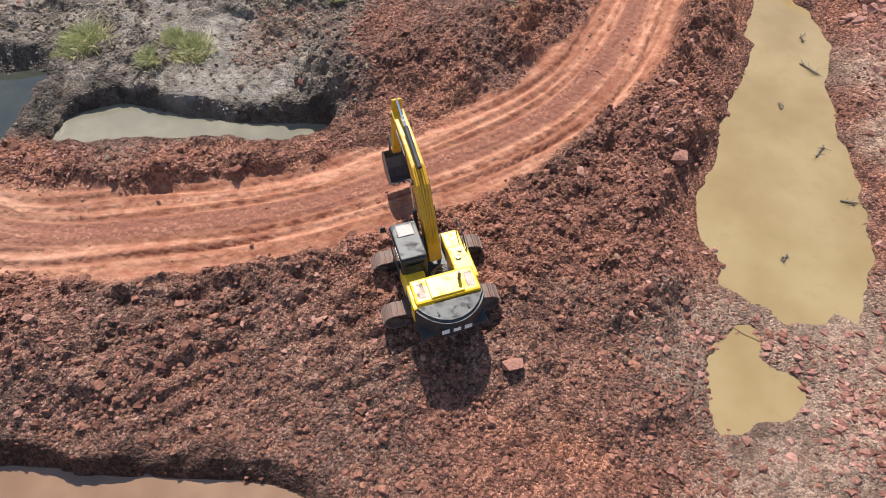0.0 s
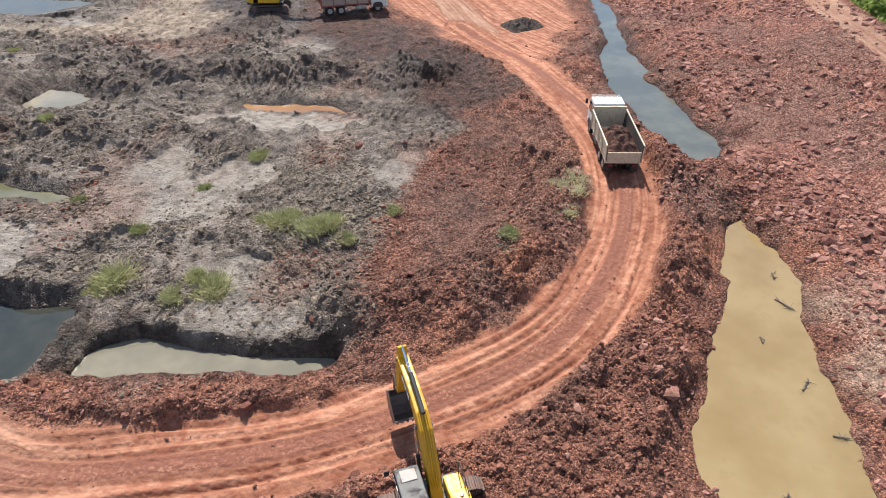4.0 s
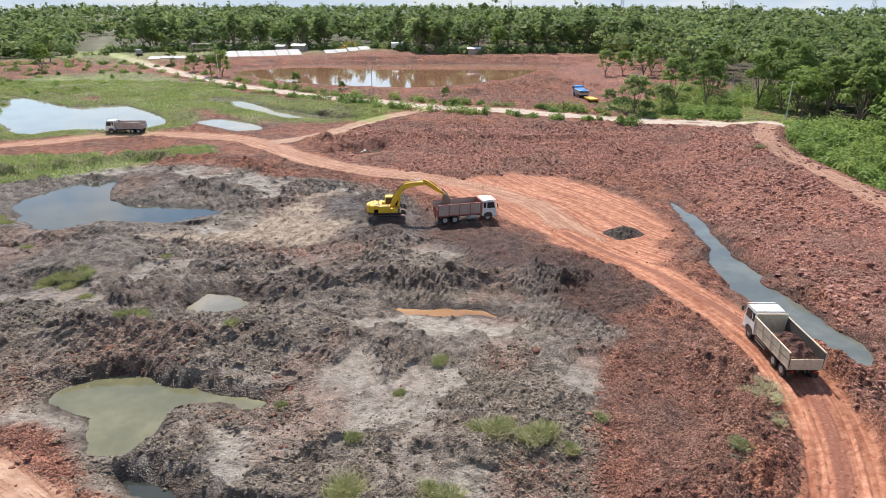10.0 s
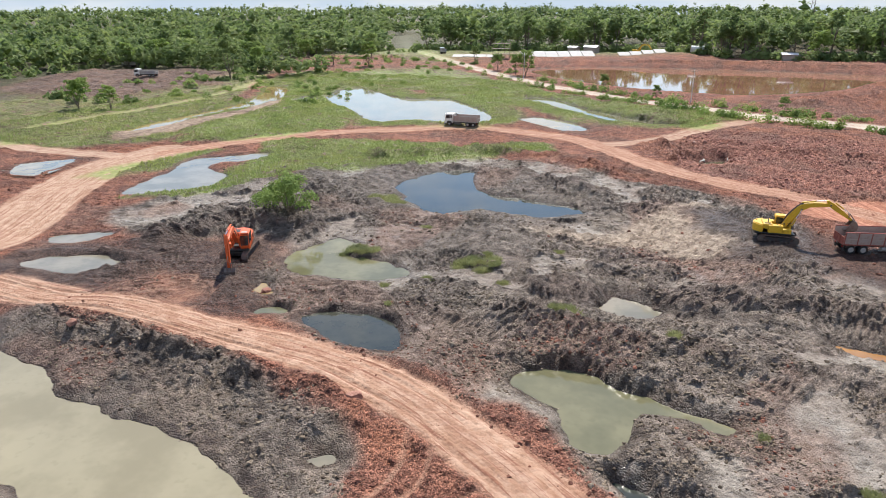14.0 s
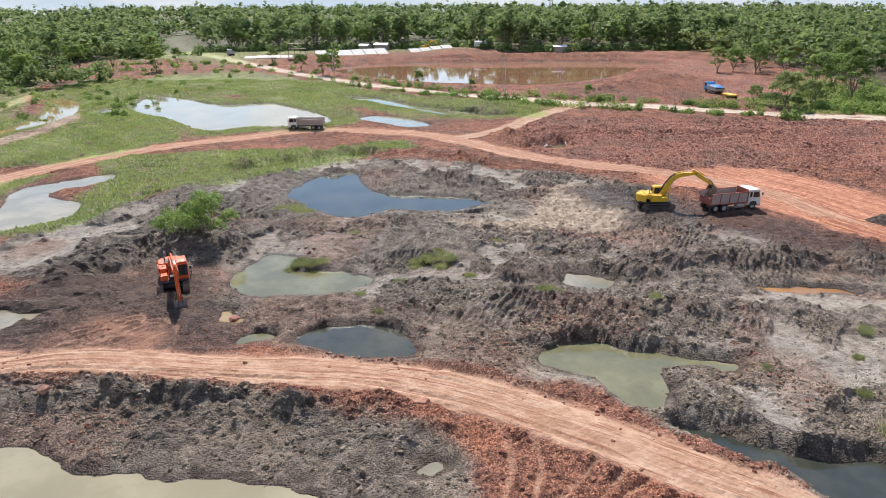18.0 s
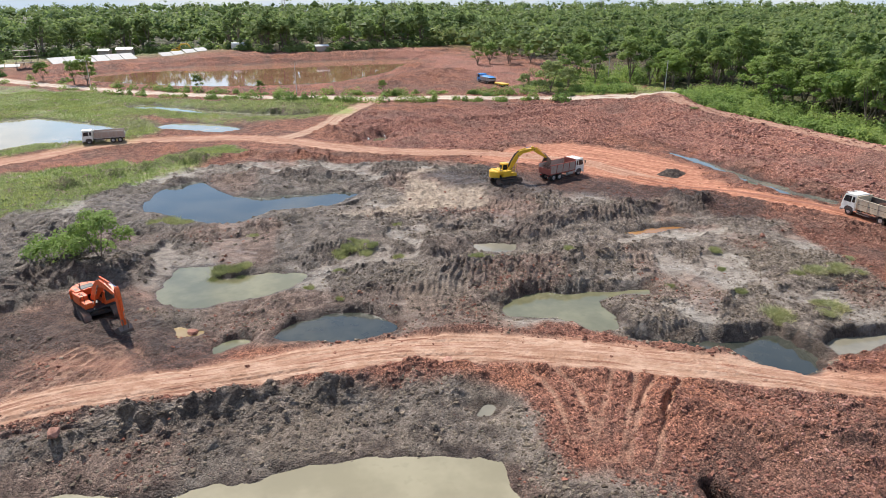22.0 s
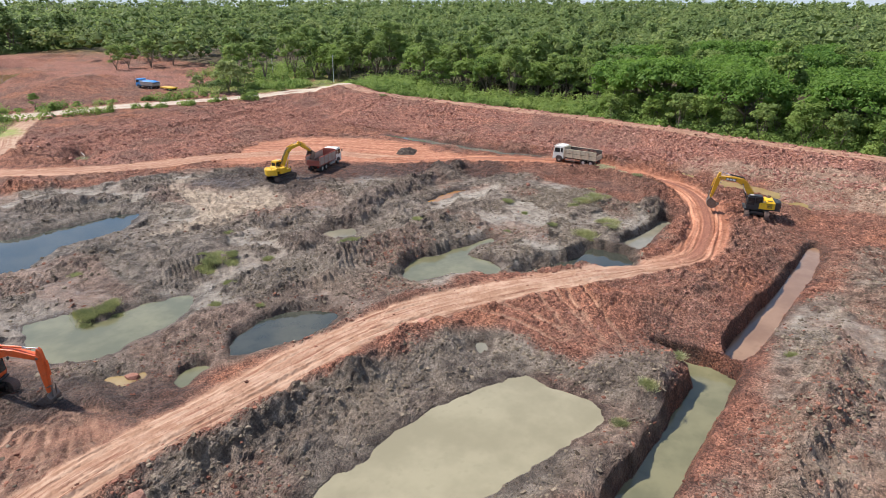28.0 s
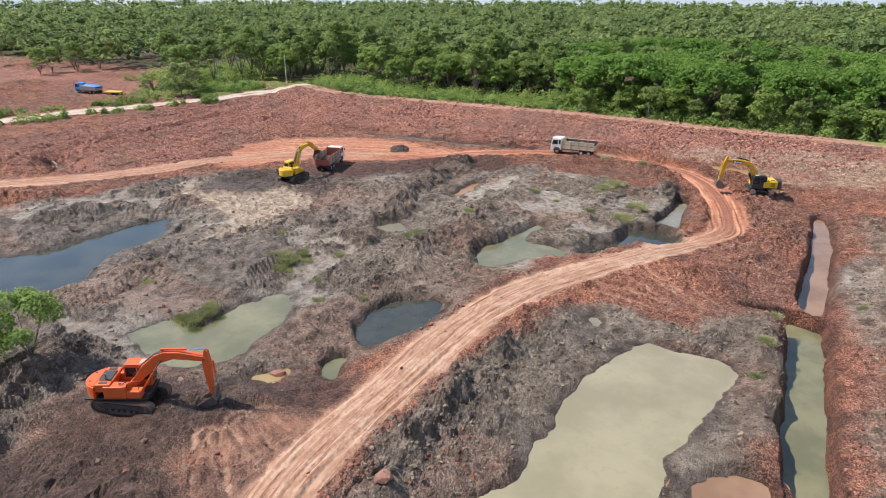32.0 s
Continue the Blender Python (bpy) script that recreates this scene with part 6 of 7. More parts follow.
for px, py, s, lb in ((12.2, 11.6, .55, "red laterite boulder half sunk in loose earth"), (-.1, 20.9, .36, "pale blocky stone beside the track"), (15.5, 20.8, .36, "pale red boulder beside the track"),
                      (20.2, 25.8, .34, "red boulder on the bank above the water"), (20.0, 21.9, .6, "pinkish boulder overhanging the muddy trench"), (-60.4, 45.9, .9, "pale flat slab lying in dark mud"),
                      (17.4, 80.6, 1.0, "dark heap of tipped mud"), (-41.9, 31.2, .8, "dark hard clod on the road's edge"), (-68.6, 31, .7, "dark clod on the road's edge"),
                      (36, 72.6, .7, "grey boulder on the red bank"), (41, 84, .6, "pale boulder on the red bank"), (2.3, 45.2, .5, "pale stone in grey mud")):
    boulder(px, py, s, lb)
M_HEAP = soil_material("dark_heap_soil", (.045, .034, .03), (.11, .085, .07), False)
b = soil_heap(5.2, 4.0, .95, 7.7)
heap = part("soil_heap", b, M_HEAP, None)
heap.matrix_world = pose(17.4, 80.5, foot(17.4, 80.5, .1), 0, 0, 30)
tagged(heap, "dark heap of mud tipped on the orange yard", "soil heap")

# ---- plants ----
def leaf_material(name, low, high, thin=.42):
    n = Nodes(name)
    one = n.shares("tint")[0]
    own = n.math("GREATER_THAN", one, .0001)
    tone = n.math("ADD", n.math("MULTIPLY", own, one), n.math("MULTIPLY", n.math("SUBTRACT", 1.0, own), n.math("ADD", n.math("MULTIPLY", n.chance(), .55), n.math("MULTIPLY", n.chance(True), .45))))
    c = n.mix(n.ramp(tone, .05, .95, .12, .85), low, high)
    c = n.mix(n.ramp(tone, .90, .97, 0, .6), c, (high[0] * 1.35, high[1] * 1.2, high[2] * 1.2))
    c = n.mix(n.ramp(tone, .30, .10, 0, .45), c, (low[0] * .75, low[1] * .9, low[2] * 1.3))
    c = n.mix(n.math("MULTIPLY", n.chance(True), .45), c, n.mix(.5, c, high))
    c = n.mix(n.ramp(n.noise(.35, 3), .42, .66, 0, .35), c, tuple(v * .7 for v in low))
    c = n.mix(n.ramp(n.noise(.075, 3, .6), .45, .62, 0, .45), c, (high[0] * 1.0, high[1] * .9, high[2] * .85))
    m = n.done(c, .62, 0, .25)
    tr = n.t.nodes.new("ShaderNodeBsdfTranslucent")
    n.t.links.new(c, tr.inputs[0])
    mx = n.t.nodes.new("ShaderNodeMixShader")
    mx.inputs[0].default_value = thin
    out = n.t.nodes["Material Output"]
    n.t.links.new(n.bsdf.outputs[0], mx.inputs[1])
    n.t.links.new(tr.outputs[0], mx.inputs[2])
    n.t.links.new(mx.outputs[0], out.inputs[0])
    return m


M_LEAF = leaf_material("tree_leaves", (.112, .170, .054), (.262, .335, .118), .5)
M_LEAF_NEAR = leaf_material("edge_tree_leaves", (.122, .186, .050), (.300, .385, .115), .5)
M_LEAF_LIGHT = leaf_material("light_leaves", (.135, .215, .045), (.305, .400, .105), .5)
M_LEAF_PALE = leaf_material("pale_leaves", (.21, .26, .09), (.38, .43, .18), .5)
M_LEAF_RAIN = leaf_material("rain_tree_leaves", (.080, .168, .028), (.185, .305, .058), .5)
M_BUSH = leaf_material("bush_leaves", (.125, .200, .045), (.30, .40, .11), .5)
M_BLADE = leaf_material("grass_blades", (.20, .225, .09), (.42, .43, .21), .55)
M_MEADOW = leaf_material("meadow_blades", (.20, .27, .07), (.40, .45, .16), .45)
M_STRAW = leaf_material("straw_blades", (.46, .43, .25), (.72, .68, .45), .5)
M_BARK = painted("bark", (.17, .13, .10), .9, (.09, .07, .05), .5)


def leaf_cards(centres, sizes, r, out=None):
    """Small folded leaf clusters: vertices and faces of diamonds about the centres."""
    n = len(centres)
    nrm = r.normal(0, 1, (n, 3))
    if out is not None:
        nrm = nrm * .5 + out
    nrm /= np.linalg.norm(nrm, axis=1)[:, None] + 1e-9
    a = np.cross(nrm, r.normal(0, 1, (n, 3)))
    a /= np.linalg.norm(a, axis=1)[:, None] + 1e-9
    b = np.cross(nrm, a)
    s = sizes[:, None]
    k = r.uniform(.45, .85, (n, 1))
    v = np.stack([centres - a * s, centres - b * s * k + nrm * s * .18, centres + a * s, centres + b * s * k + nrm * s * .18], 1)
    return v.reshape(-1, 3), np.arange(n * 4).reshape(n, 4)


def mesh_of(name, v, f, material):
    me = bpy.data.meshes.new(name)
    k = f.shape[1]
    me.vertices.add(len(v))
    me.vertices.foreach_set("co", v.astype(np.float32).ravel())
    me.loops.add(f.size)
    me.loops.foreach_set("vertex_index", f.astype(np.int32).ravel())
    me.polygons.add(len(f))
    me.polygons.foreach_set("loop_start", np.arange(0, f.size, k, dtype=np.int32))
    me.polygons.foreach_set("use_smooth", np.zeros(len(f), bool))
    me.update(calc_edges=True)
    me.materials.append(material)
    return me


GOLD = (1 + 5 ** .5) / 2
ICO = np.array([(-1, GOLD, 0), (1, GOLD, 0), (-1, -GOLD, 0), (1, -GOLD, 0), (0, -1, GOLD), (0, 1, GOLD), (0, -1, -GOLD), (0, 1, -GOLD), (GOLD, 0, -1), (GOLD, 0, 1), (-GOLD, 0, -1), (-GOLD, 0, 1)]) / math.hypot(1, GOLD)
ICO_F = np.array([(0, 11, 5), (0, 5, 1), (0, 1, 7), (0, 7, 10), (0, 10, 11), (1, 5, 9), (5, 11, 4), (11, 10, 2), (10, 7, 6), (7, 1, 8), (3, 9, 4), (3, 4, 2), (3, 2, 6), (3, 6, 8), (3, 8, 9), (4, 9, 5), (2, 4, 11), (6, 2, 10), (8, 6, 7), (9, 8, 1)])
OCT = np.array([(1, 0, 0), (0, 1, 0), (-1, 0, 0), (0, -1, 0), (0, 0, 1), (0, 0, -1)], float)
OCT_F = np.array([(0, 1, 4), (1, 2, 4), (2, 3, 4), (3, 0, 4), (1, 0, 5), (2, 1, 5), (3, 2, 5), (0, 3, 5)])


def dense_hearts(centres, radii, g, flat=.75, form=ICO, faces=ICO_F):
    """Ragged masses of foliage inside the clumps: vertices and triangles."""
    n, k = len(centres), len(form)
    v = form[None] * g.uniform(.45, 1.08, (n, k, 1)) * np.array([1, 1, flat]) * radii[:, None, None] + centres[:, None, :]
    return v.reshape(-1, 3), (faces[None] + (np.arange(n) * k)[:, None, None]).reshape(-1, 3)


def foliage(name, cards, quads, hearts, tris, material):
    """One mesh of leaf cards and the dense masses behind them."""
    q = np.concatenate([quads[:, [0, 1, 2]], quads[:, [0, 2, 3]]])
    return mesh_of(name, np.concatenate([cards, hearts]), np.concatenate([q, tris + len(cards)]), material)


def crown_points(r, n, high, wide, base, clumps, flat=.75, hearts=None):
    """Leaf places on the shells of several clumps that make an uneven crown."""
    cc, co = [], []
    for k in range(clumps):
        a = 2 * math.pi * (k * .382 + r.uniform(-.05, .05))
        share = (k + .5) / clumps
        rad = wide * .42 * math.sqrt(share) * r.uniform(.85, 1.15)
        c = np.array([rad * math.cos(a), rad * math.sin(a), base + (high - base) * (.92 * math.sqrt(1 - .80 * share * share) - r.uniform(0, .26))])
        cr = wide * r.uniform(.145, .225) * (16 / max(clumps, 16)) ** .33
        if hearts is not None:
            hearts.append((*c, cr * .56))
        m = n // clumps
        d = r.normal(0, 1, (m, 3))
        d /= np.linalg.norm(d, axis=1)[:, None]
        d[:, 2] = np.where(d[:, 2] < -.35, -d[:, 2], d[:, 2])
        cc.append(c + d * cr * r.uniform(.62, 1.08, (m, 1)) * np.array([1, 1, flat]))
        co.append(d + np.array([0, 0, .5]))
    return np.concatenate(cc), np.concatenate(co)


def tree_parts(seed, high, wide, base, clumps, leaves, size, leaf):
    """Trunk and crown meshes of one tree."""
    r = np.random.default_rng(seed)
    bms = [tube((0, 0, -.4), (.1, .05, base), .028 * high, .018 * high, 8)]
    for k in range(5):
        a = k * 2.4 + r.uniform(0, .8)
        far = wide * r.uniform(.22, .34)
        bms.append(tube((.1, .05, base * r.uniform(.75, 1)), (far * math.cos(a), far * math.sin(a), base + (high - base) * r.uniform(.4, .7)), .011 * high, .004 * high, 6))
    trunk = joined(*bms)
    tm = bpy.data.meshes.new("trunk")
    trunk.to_mesh(tm)
    trunk.free()
    tm.materials.append(M_BARK)
    hearts = []
    p, o = crown_points(r, leaves * 2 // 3, high, wide, base, clumps, .7, hearts)
    v, f = leaf_cards(p, size * r.uniform(.6, 1.4, len(p)), r, o)
    hearts = np.array(hearts)
    hv, hf = dense_hearts(hearts[:, :3], hearts[:, 3], r, .7)
    return tm, foliage("crown", v, f, hv, hf, leaf)


KINDS = [
    (tree_parts(1, 15, 9.5, 1.5, 26, 2250, .35, M_LEAF_NEAR), "tall broadleaf tree with dense dark green crown"),
    (tree_parts(2, 13, 8.6, 1.2, 24, 2050, .34, M_LEAF_NEAR), "dark green broadleaf tree at the wood's edge"),
    (tree_parts(3, 17, 9.0, 2.0, 28, 2400, .36, M_LEAF_NEAR), "tall dark green forest tree"),
    (tree_parts(4, 11, 9.5, 1.4, 26, 2100, .33, M_LEAF_LIGHT), "spreading light green tree"),
    (tree_parts(5, 12.5, 19, 4.0, 56, 4800, .36, M_LEAF_RAIN), "wide flat-topped bright green rain tree"),
    (tree_parts(6, 10, 6.5, .5, 20, 1500, .33, M_LEAF_NEAR), "young bushy dark green tree"),
]
PALE_TREE = (tree_parts(7, 9.5, 8.0, 1.0, 24, 2600, .30, M_LEAF_PALE), "pale yellow-green tree standing before the wood")


def plant_tree(kind, x, y, scale, turn, group="trees of the wood"):
    (tm, cm), label = kind
    t = empty("tree", pose(x, y, float(at_ground(x, y)) - .1, 0, 0, turn) @ Matrix.Diagonal((scale, scale, scale * 1.04, 1)), label, "tree", group)
    for nm, me in (("trunk", tm), ("crown", cm)):
        o = new(nm, me)
        o.parent = t


r = random.Random(21)
EDGE = ROADS["crest"][1]


def east_of_crest(x, y):
    d, side, run = along(np.array([float(x)]), np.array([float(y)]), EDGE)
    return float(side[0])


near_trees = []
tries = 0
while len(near_trees) < 30 and tries < 4000:
    tries += 1
    x, y = r.uniform(63, 140), r.uniform(-22, 64)
    if east_of_crest(x, y) < 17 or any((x - a) ** 2 + (y - b) ** 2 < 12.0 ** 2 for a, b in near_trees):
        continue
    near_trees.append((x, y))
    plant_tree(KINDS[4], x, y, r.uniform(.85, 1.12), r.uniform(0, 360), "rain trees behind the bank")
rain, tries = list(near_trees), 0
while len(near_trees) < 235 and tries < 12000:
    tries += 1
    x, y = r.uniform(50, 108), r.uniform(-45, 178)
    e = east_of_crest(x, y)
    if y > 120 and x < 62 + (y - 120) * .2 or e < 6.5 or y > 150 and x < 72 or y > 141 - (x - 60) * .5 and y < 156 - (x - 60) * .5:
        continue
    if y > 58 and e < 21:
        continue
    if any((x - a) ** 2 + (y - b) ** 2 < (4.6 if e < 16 else 5.6) ** 2 for a, b in near_trees):
        continue
    if any((x - a) ** 2 + (y - b) ** 2 < (4.5 if e < 24 else 9.0) ** 2 for a, b in rain):
        continue
    near_trees.append((x, y))
    k = r.random()
    if e < 11 or e < 26 and y < 66:
        kind = KINDS[5] if k < .6 else KINDS[3]
        sc = r.uniform(.55, .85)
    else:
        kind, sc = KINDS[min(3, int(k * 4.2))], r.uniform(.75, 1.05)
    plant_tree(kind, x, y, sc, r.uniform(0, 360))
for x, y, s in ((38.5, 163, .95), (46, 166, .7), (34, 171, .5)):
    plant_tree(PALE_TREE, x, y, s, r.uniform(0, 360), "pale trees beside the road")
for x, y, k, s in ((52, 176, 0, .85), (58, 170, 2, .8), (64, 184, 1, .9), (72, 172, 0, .95), (66, 196, 3, .9), (80, 184, 2, .95), (46, 236, 1, .7), (53, 240, 3, .75), (59, 235, 0, .7), (64, 244, 1, .75), (70, 238, 3, .7), (74, 206, 0, 1),
                   (-98, 252, 5, .8), (-58, 219, 5, .55), (-40, 203, 5, .42), (-8, 178, 5, .4), (-110, 266, 3, .6), (-128, 288, 0, .5), (-196, 222, 3, .9), (-188, 300, 0, .8), (-205, 270, 3, .9), (-172, 290, 5, .7), (-220, 250, 1, .8)):
    plant_tree(KINDS[k], x, y, s, r.uniform(0, 360), "scattered trees in the open land")


# low scrub under the far wood's edge
scrub = []
for k in range(260):
    x = r.uniform(-190, 110)
    y = float(np.interp(x, [q[0] for q in TREELINE], [q[1] for q in TREELINE])) + r.uniform(-3, 7)
    scrub.append((x, y, r.uniform(4, 8), r.uniform(2, 5.5)))
for k in range(240):
    x, y = r.uniform(-330, -170), r.uniform(130, 345)
    if float(edge_distance(np.array([x]), np.array([y]), FIELD)[0]) > 2 and float(edge_distance(np.array([x]), np.array([y]), CLEARING)[0]) > 0 and x < -172 - .15 * (y - 130) * (y < 230):
        scrub.append((x, y, r.uniform(3, 7), r.uniform(1.2, 4)))


# rows of taller trees that edge the far woods
TALL = [
    (tree_parts(11, 17, 9.0, 3.0, 20, 1500, .46, M_LEAF), "tall slender broadleaf tree at the far wood's edge"),
    (tree_parts(12, 19, 10, 2.5, 22, 1600, .48, M_LEAF), "tall dark tree with a full crown at the far wood's edge"),
    (tree_parts(13, 13, 9.5, 1.2, 20, 1500, .44, M_LEAF_LIGHT), "lighter green tree at the far wood's edge"),
    (tree_parts(14, 22, 7.5, 6.0, 18, 1300, .46, M_LEAF), "high dark tree rising over the woods"),
]
for k in range(72):
    x = r.uniform(-185, 95)
    y = float(np.interp(x, [q[0] for q in TREELINE], [q[1] for q in TREELINE])) + 3 + 16 * r.random() ** 1.5
    plant_tree(TALL[r.choice((0, 0, 1, 1, 2, 3))], x, y, r.uniform(.66, .98), r.uniform(0, 360), "trees edging the far woods")
spots = [(-191.3, 197.8, 1, .8), (-216, 271, 0, .9), (-184, 258, 0, .7), (-168, 261, 2, .8), (-241, 230, 2, .7), (-258, 227, 2, .8), (-266, 283, 1, .9), (-94, 252, 2, .75), (-171, 126, 2, .5), (-178, 122, 2, .58), (-186, 128, 2, .5), (-194, 137, 2, .45)]
while len(spots) < 60:
    x, y = r.uniform(-330, -188), r.uniform(120, 330)
    gap = float(edge_distance(np.array([x]), np.array([y]), FIELD)[0])
    if gap > 3 and float(edge_distance(np.array([x]), np.array([y]), CLEARING)[0]) > 2 and x < -196 + .1 * (y - 200):
        spots.append((x, y, r.choice((2, 2, 2, 1)), r.uniform(.45, .85)))
for x, y, k, sc in spots:
    plant_tree(TALL[k], x, y, sc, r.uniform(0, 360), "scattered trees in the open land")


# woods beyond, as one mesh
def wood(n, ok, x0, x1, y0, y1, leaves, size, high, wide, lobes, seed):
    g = np.random.default_rng(seed)
    x, y = g.uniform(x0, x1, n), g.uniform(y0, y1, n)
    pick = ok(x, y)
    x, y = x[pick], y[pick]
    m, c = len(x), lobes
    tall = high * (.62 + .55 * g.uniform(0, 1, m) ** 1.6) * (1 + .2 * vnoise(x, y, 26, 150)) * np.where(g.uniform(0, 1, m) < .05, 1.38, 1)
    w = wide * g.uniform(.65, 1.4, m)
    z = at_ground(x, y)
    a, rad, lift = g.uniform(0, 6.283, (m, c)), np.sqrt(g.uniform(0, 1, (m, c))), g.uniform(0, 1, (m, c))
    dome = .92 - .52 * rad ** 2.2 - .20 * lift
    rad = rad * .46 * w[:, None]
    cx, cy = x[:, None] + rad * np.cos(a), y[:, None] + rad * np.sin(a)
    cz = z[:, None] + tall[:, None] * dome
    cr = w[:, None] * g.uniform(.17, .28, (m, c)) * (7 / c) ** .3
    per = leaves // c
    d = g.normal(0, 1, (m, c, per, 3))
    d /= np.linalg.norm(d, axis=3)[..., None]
    d[..., 2] = np.where(d[..., 2] < -.25, -d[..., 2], d[..., 2])
    p = d * (cr[..., None] * g.uniform(.68, 1.1, (m, c, per)))[..., None] * np.array([1, 1, .8])
    mid = np.stack([cx, cy, cz], -1)
    p += mid[:, :, None, :]
    tone = np.clip((.6 * g.uniform(0, 1, m) + .22 + .4 * vnoise(x, y, 18, 151))[:, None] + g.normal(0, .035, (m, c)), .01, 1)
    form, faces = OCT, OCT_F
    hv, hf = dense_hearts(mid.reshape(-1, 3), cr.ravel() * .62, g, .8, form, faces)
    v, f = leaf_cards(p.reshape(-1, 3), np.repeat(size * g.uniform(.7, 1.3, m), c * per), g, (d + np.array([0, 0, .45])).reshape(-1, 3))
    q = np.concatenate([f[:, [0, 1, 2]], f[:, [0, 2, 3]]])
    return np.concatenate([v, hv]), np.concatenate([q, hf + len(v)]), np.concatenate([np.repeat(tone.ravel(), per * 4), np.repeat(tone.ravel(), len(form))])


def far_from_white(x, y, gap):
    d, side, run = along(x, y, ROADS["white"][1])
    return d > gap


def behind_crest(x, y):
    d, side, run = along(x, y, EDGE)
    return (side > 40) | (d > 60)


def beyond(x, y):
    """Open distance past the nearer woods."""
    far = np.hypot(x + 30, y - 60)
    return (far > 470) & (far < 1420) & far_from_white(x, y, 14) & (vnoise(x, y, 90, 144) > -.62) & ~((x > 300) & (y < 460) & (x < 900)) & ~((x > -190) & (x < 460) & (y < 520))


WOODS = [
    (1900, lambda x, y: behind_crest(x, y) & (y < 182 + .35 * (x - 100)) & far_from_white(x, y, 6) & ~((x < 142) & (y > -24) & (y < 66)), 84, 330, -160, 270, 140, .62, 15.0, 13.0, 10),
    (900, lambda x, y: y > 238 - (x - 60) * .25, 60, 420, 180, 440, 56, .85, 14.5, 12.5, 7),
    (1700, lambda x, y: y > np.interp(x, [q[0] for q in TREELINE], [q[1] for q in TREELINE]) + 10 + 5 * vnoise(x, y, 30, 141), -190, 460, 335, 520, 36, 1.05, 16, 13, 6),
    (1700, lambda x, y: far_from_white(x, y, 14) & (vnoise(x, y, 40, 142) > -.55) & (x < -205 + 12 * vnoise(x, y, 20, 143)) & (y > 222 + .12 * (x + 205)) & (edge_distance(x, y, CLEARING) > 6) | (x < -268), -480, -185, 90, 560, 36, .92, 10.5, 11.5, 6),
    (500, lambda x, y: far_from_white(x, y, 16) & (y > 300) & (x < -190 + (y - 300) * -.25), -330, -150, 290, 640, 36, 1.0, 12, 10, 6),
    (520, lambda x, y: (edge_distance(x, y, FIELD) > 6) & (edge_distance(x, y, CLEARING) > 4) & (y > 206) & far_from_white(x, y, 12) & (x < -168 - .2 * (y - 206)), -340, -165, 200, 330, 77, .55, 8.5, 9.5, 7),
    (1500, lambda x, y: x > 300, 300, 900, -380, 460, 28, 1.3, 15.5, 15, 4),
    (7000, beyond, -1150, 1350, -150, 1450, 12, 1.7, 16.5, 18, 3),
]
vs, fs, ts = zip(*[wood(*a, 300 + j) for j, a in enumerate(WOODS)])
starts = np.cumsum([0] + [len(v) for v in vs])
woods_mesh = mesh_of("far_woods", np.concatenate(vs), np.concatenate([f + k for f, k in zip(fs, starts)]), M_LEAF)
tint = np.concatenate(ts)
vertex_values(woods_mesh, "tint", [tint, tint, tint, tint])
tagged(new("far_woods", woods_mesh), "dense dark green woods out to the horizon", "woods", kind="stuff")


# undergrowth along the wood's edge and the roads
def thicket(name, places, leaf, size, label, per=150):
    g = np.random.default_rng(len(places))
    pts, outs, sz = [], [], []
    for x, y, w, h in places:
        d = g.normal(0, 1, (per, 3))
        d /= np.linalg.norm(d, axis=1)[:, None]
        d[:, 2] = abs(d[:, 2])
        pts.append(np.array([x, y, float(at_ground(x, y))]) + d * np.array([w / 2, w / 2, h]) * g.uniform(.55, 1.08, (per, 1)))
        outs.append(d + np.array([0, 0, .4]))
        sz.append(size * g.uniform(.6, 1.4, per))
    v, f = leaf_cards(np.concatenate(pts), np.concatenate(sz), g, np.concatenate(outs))
    me = mesh_of(name, v, f, leaf)
    tint = np.repeat(g.uniform(.15, 1, len(places)), per * 4)
    vertex_values(me, "tint", [tint, tint, tint, tint])
    return tagged(new(name, me), label, "bushes", kind="stuff")


thicket("far_scrub", scrub, M_LEAF, .8, "dark green scrub under the far wood's edge", 42)
places = []
for j in range(900):
    y = r.uniform(-40, 140)
    x = r.uniform(45, 66)
    e = east_of_crest(x, y)
    if 4.6 < e < 15:
        places.append((x, y, r.uniform(2.0, 4.4), r.uniform(1.2, 3.2) * (.6 + .06 * e)))
for j in range(900):
    x, y = r.uniform(50, 84), r.uniform(56, 142)
    e = east_of_crest(x, y)
    if 4.8 < e < 25:
        places.append((x, y, r.uniform(2.2, 5.0), r.uniform(1.4, 2.6) * (.7 + .05 * e)))
for j in range(420):
    x, y = r.uniform(50, 84), r.uniform(-40, 66)
    e = east_of_crest(x, y)
    if 10 < e < 34:
        places.append((x, y, r.uniform(3.0, 5.5), r.uniform(2.5, 5.5)))
thicket("undergrowth", places, M_BUSH, .27, "bright green scrub along the wood's edge", 105)
places = []
for j in range(150):
    px, py = r.choice(ROADS["white"][1][14:52])
    s = r.choice((-1, 1))
    places.append((px + s * r.uniform(1.8, 4.5) + r.uniform(-2, 2), py + s * r.uniform(3.2, 6.5), r.uniform(1.5, 4.5), r.uniform(.7, 2.6)))
for j in range(150):
    places.append((r.uniform(50, 118), r.uniform(166, 204), r.uniform(3, 6), r.uniform(2, 4.5)))
for j in range(46):
    places.append((r.uniform(46, 60), r.uniform(151, 166), r.uniform(2.5, 5), r.uniform(1, 3)))
for j in range(170):
    places.append((r.uniform(-215, -125), r.uniform(150, 300), r.uniform(1.5, 4), r.uniform(.6, 1.8)))
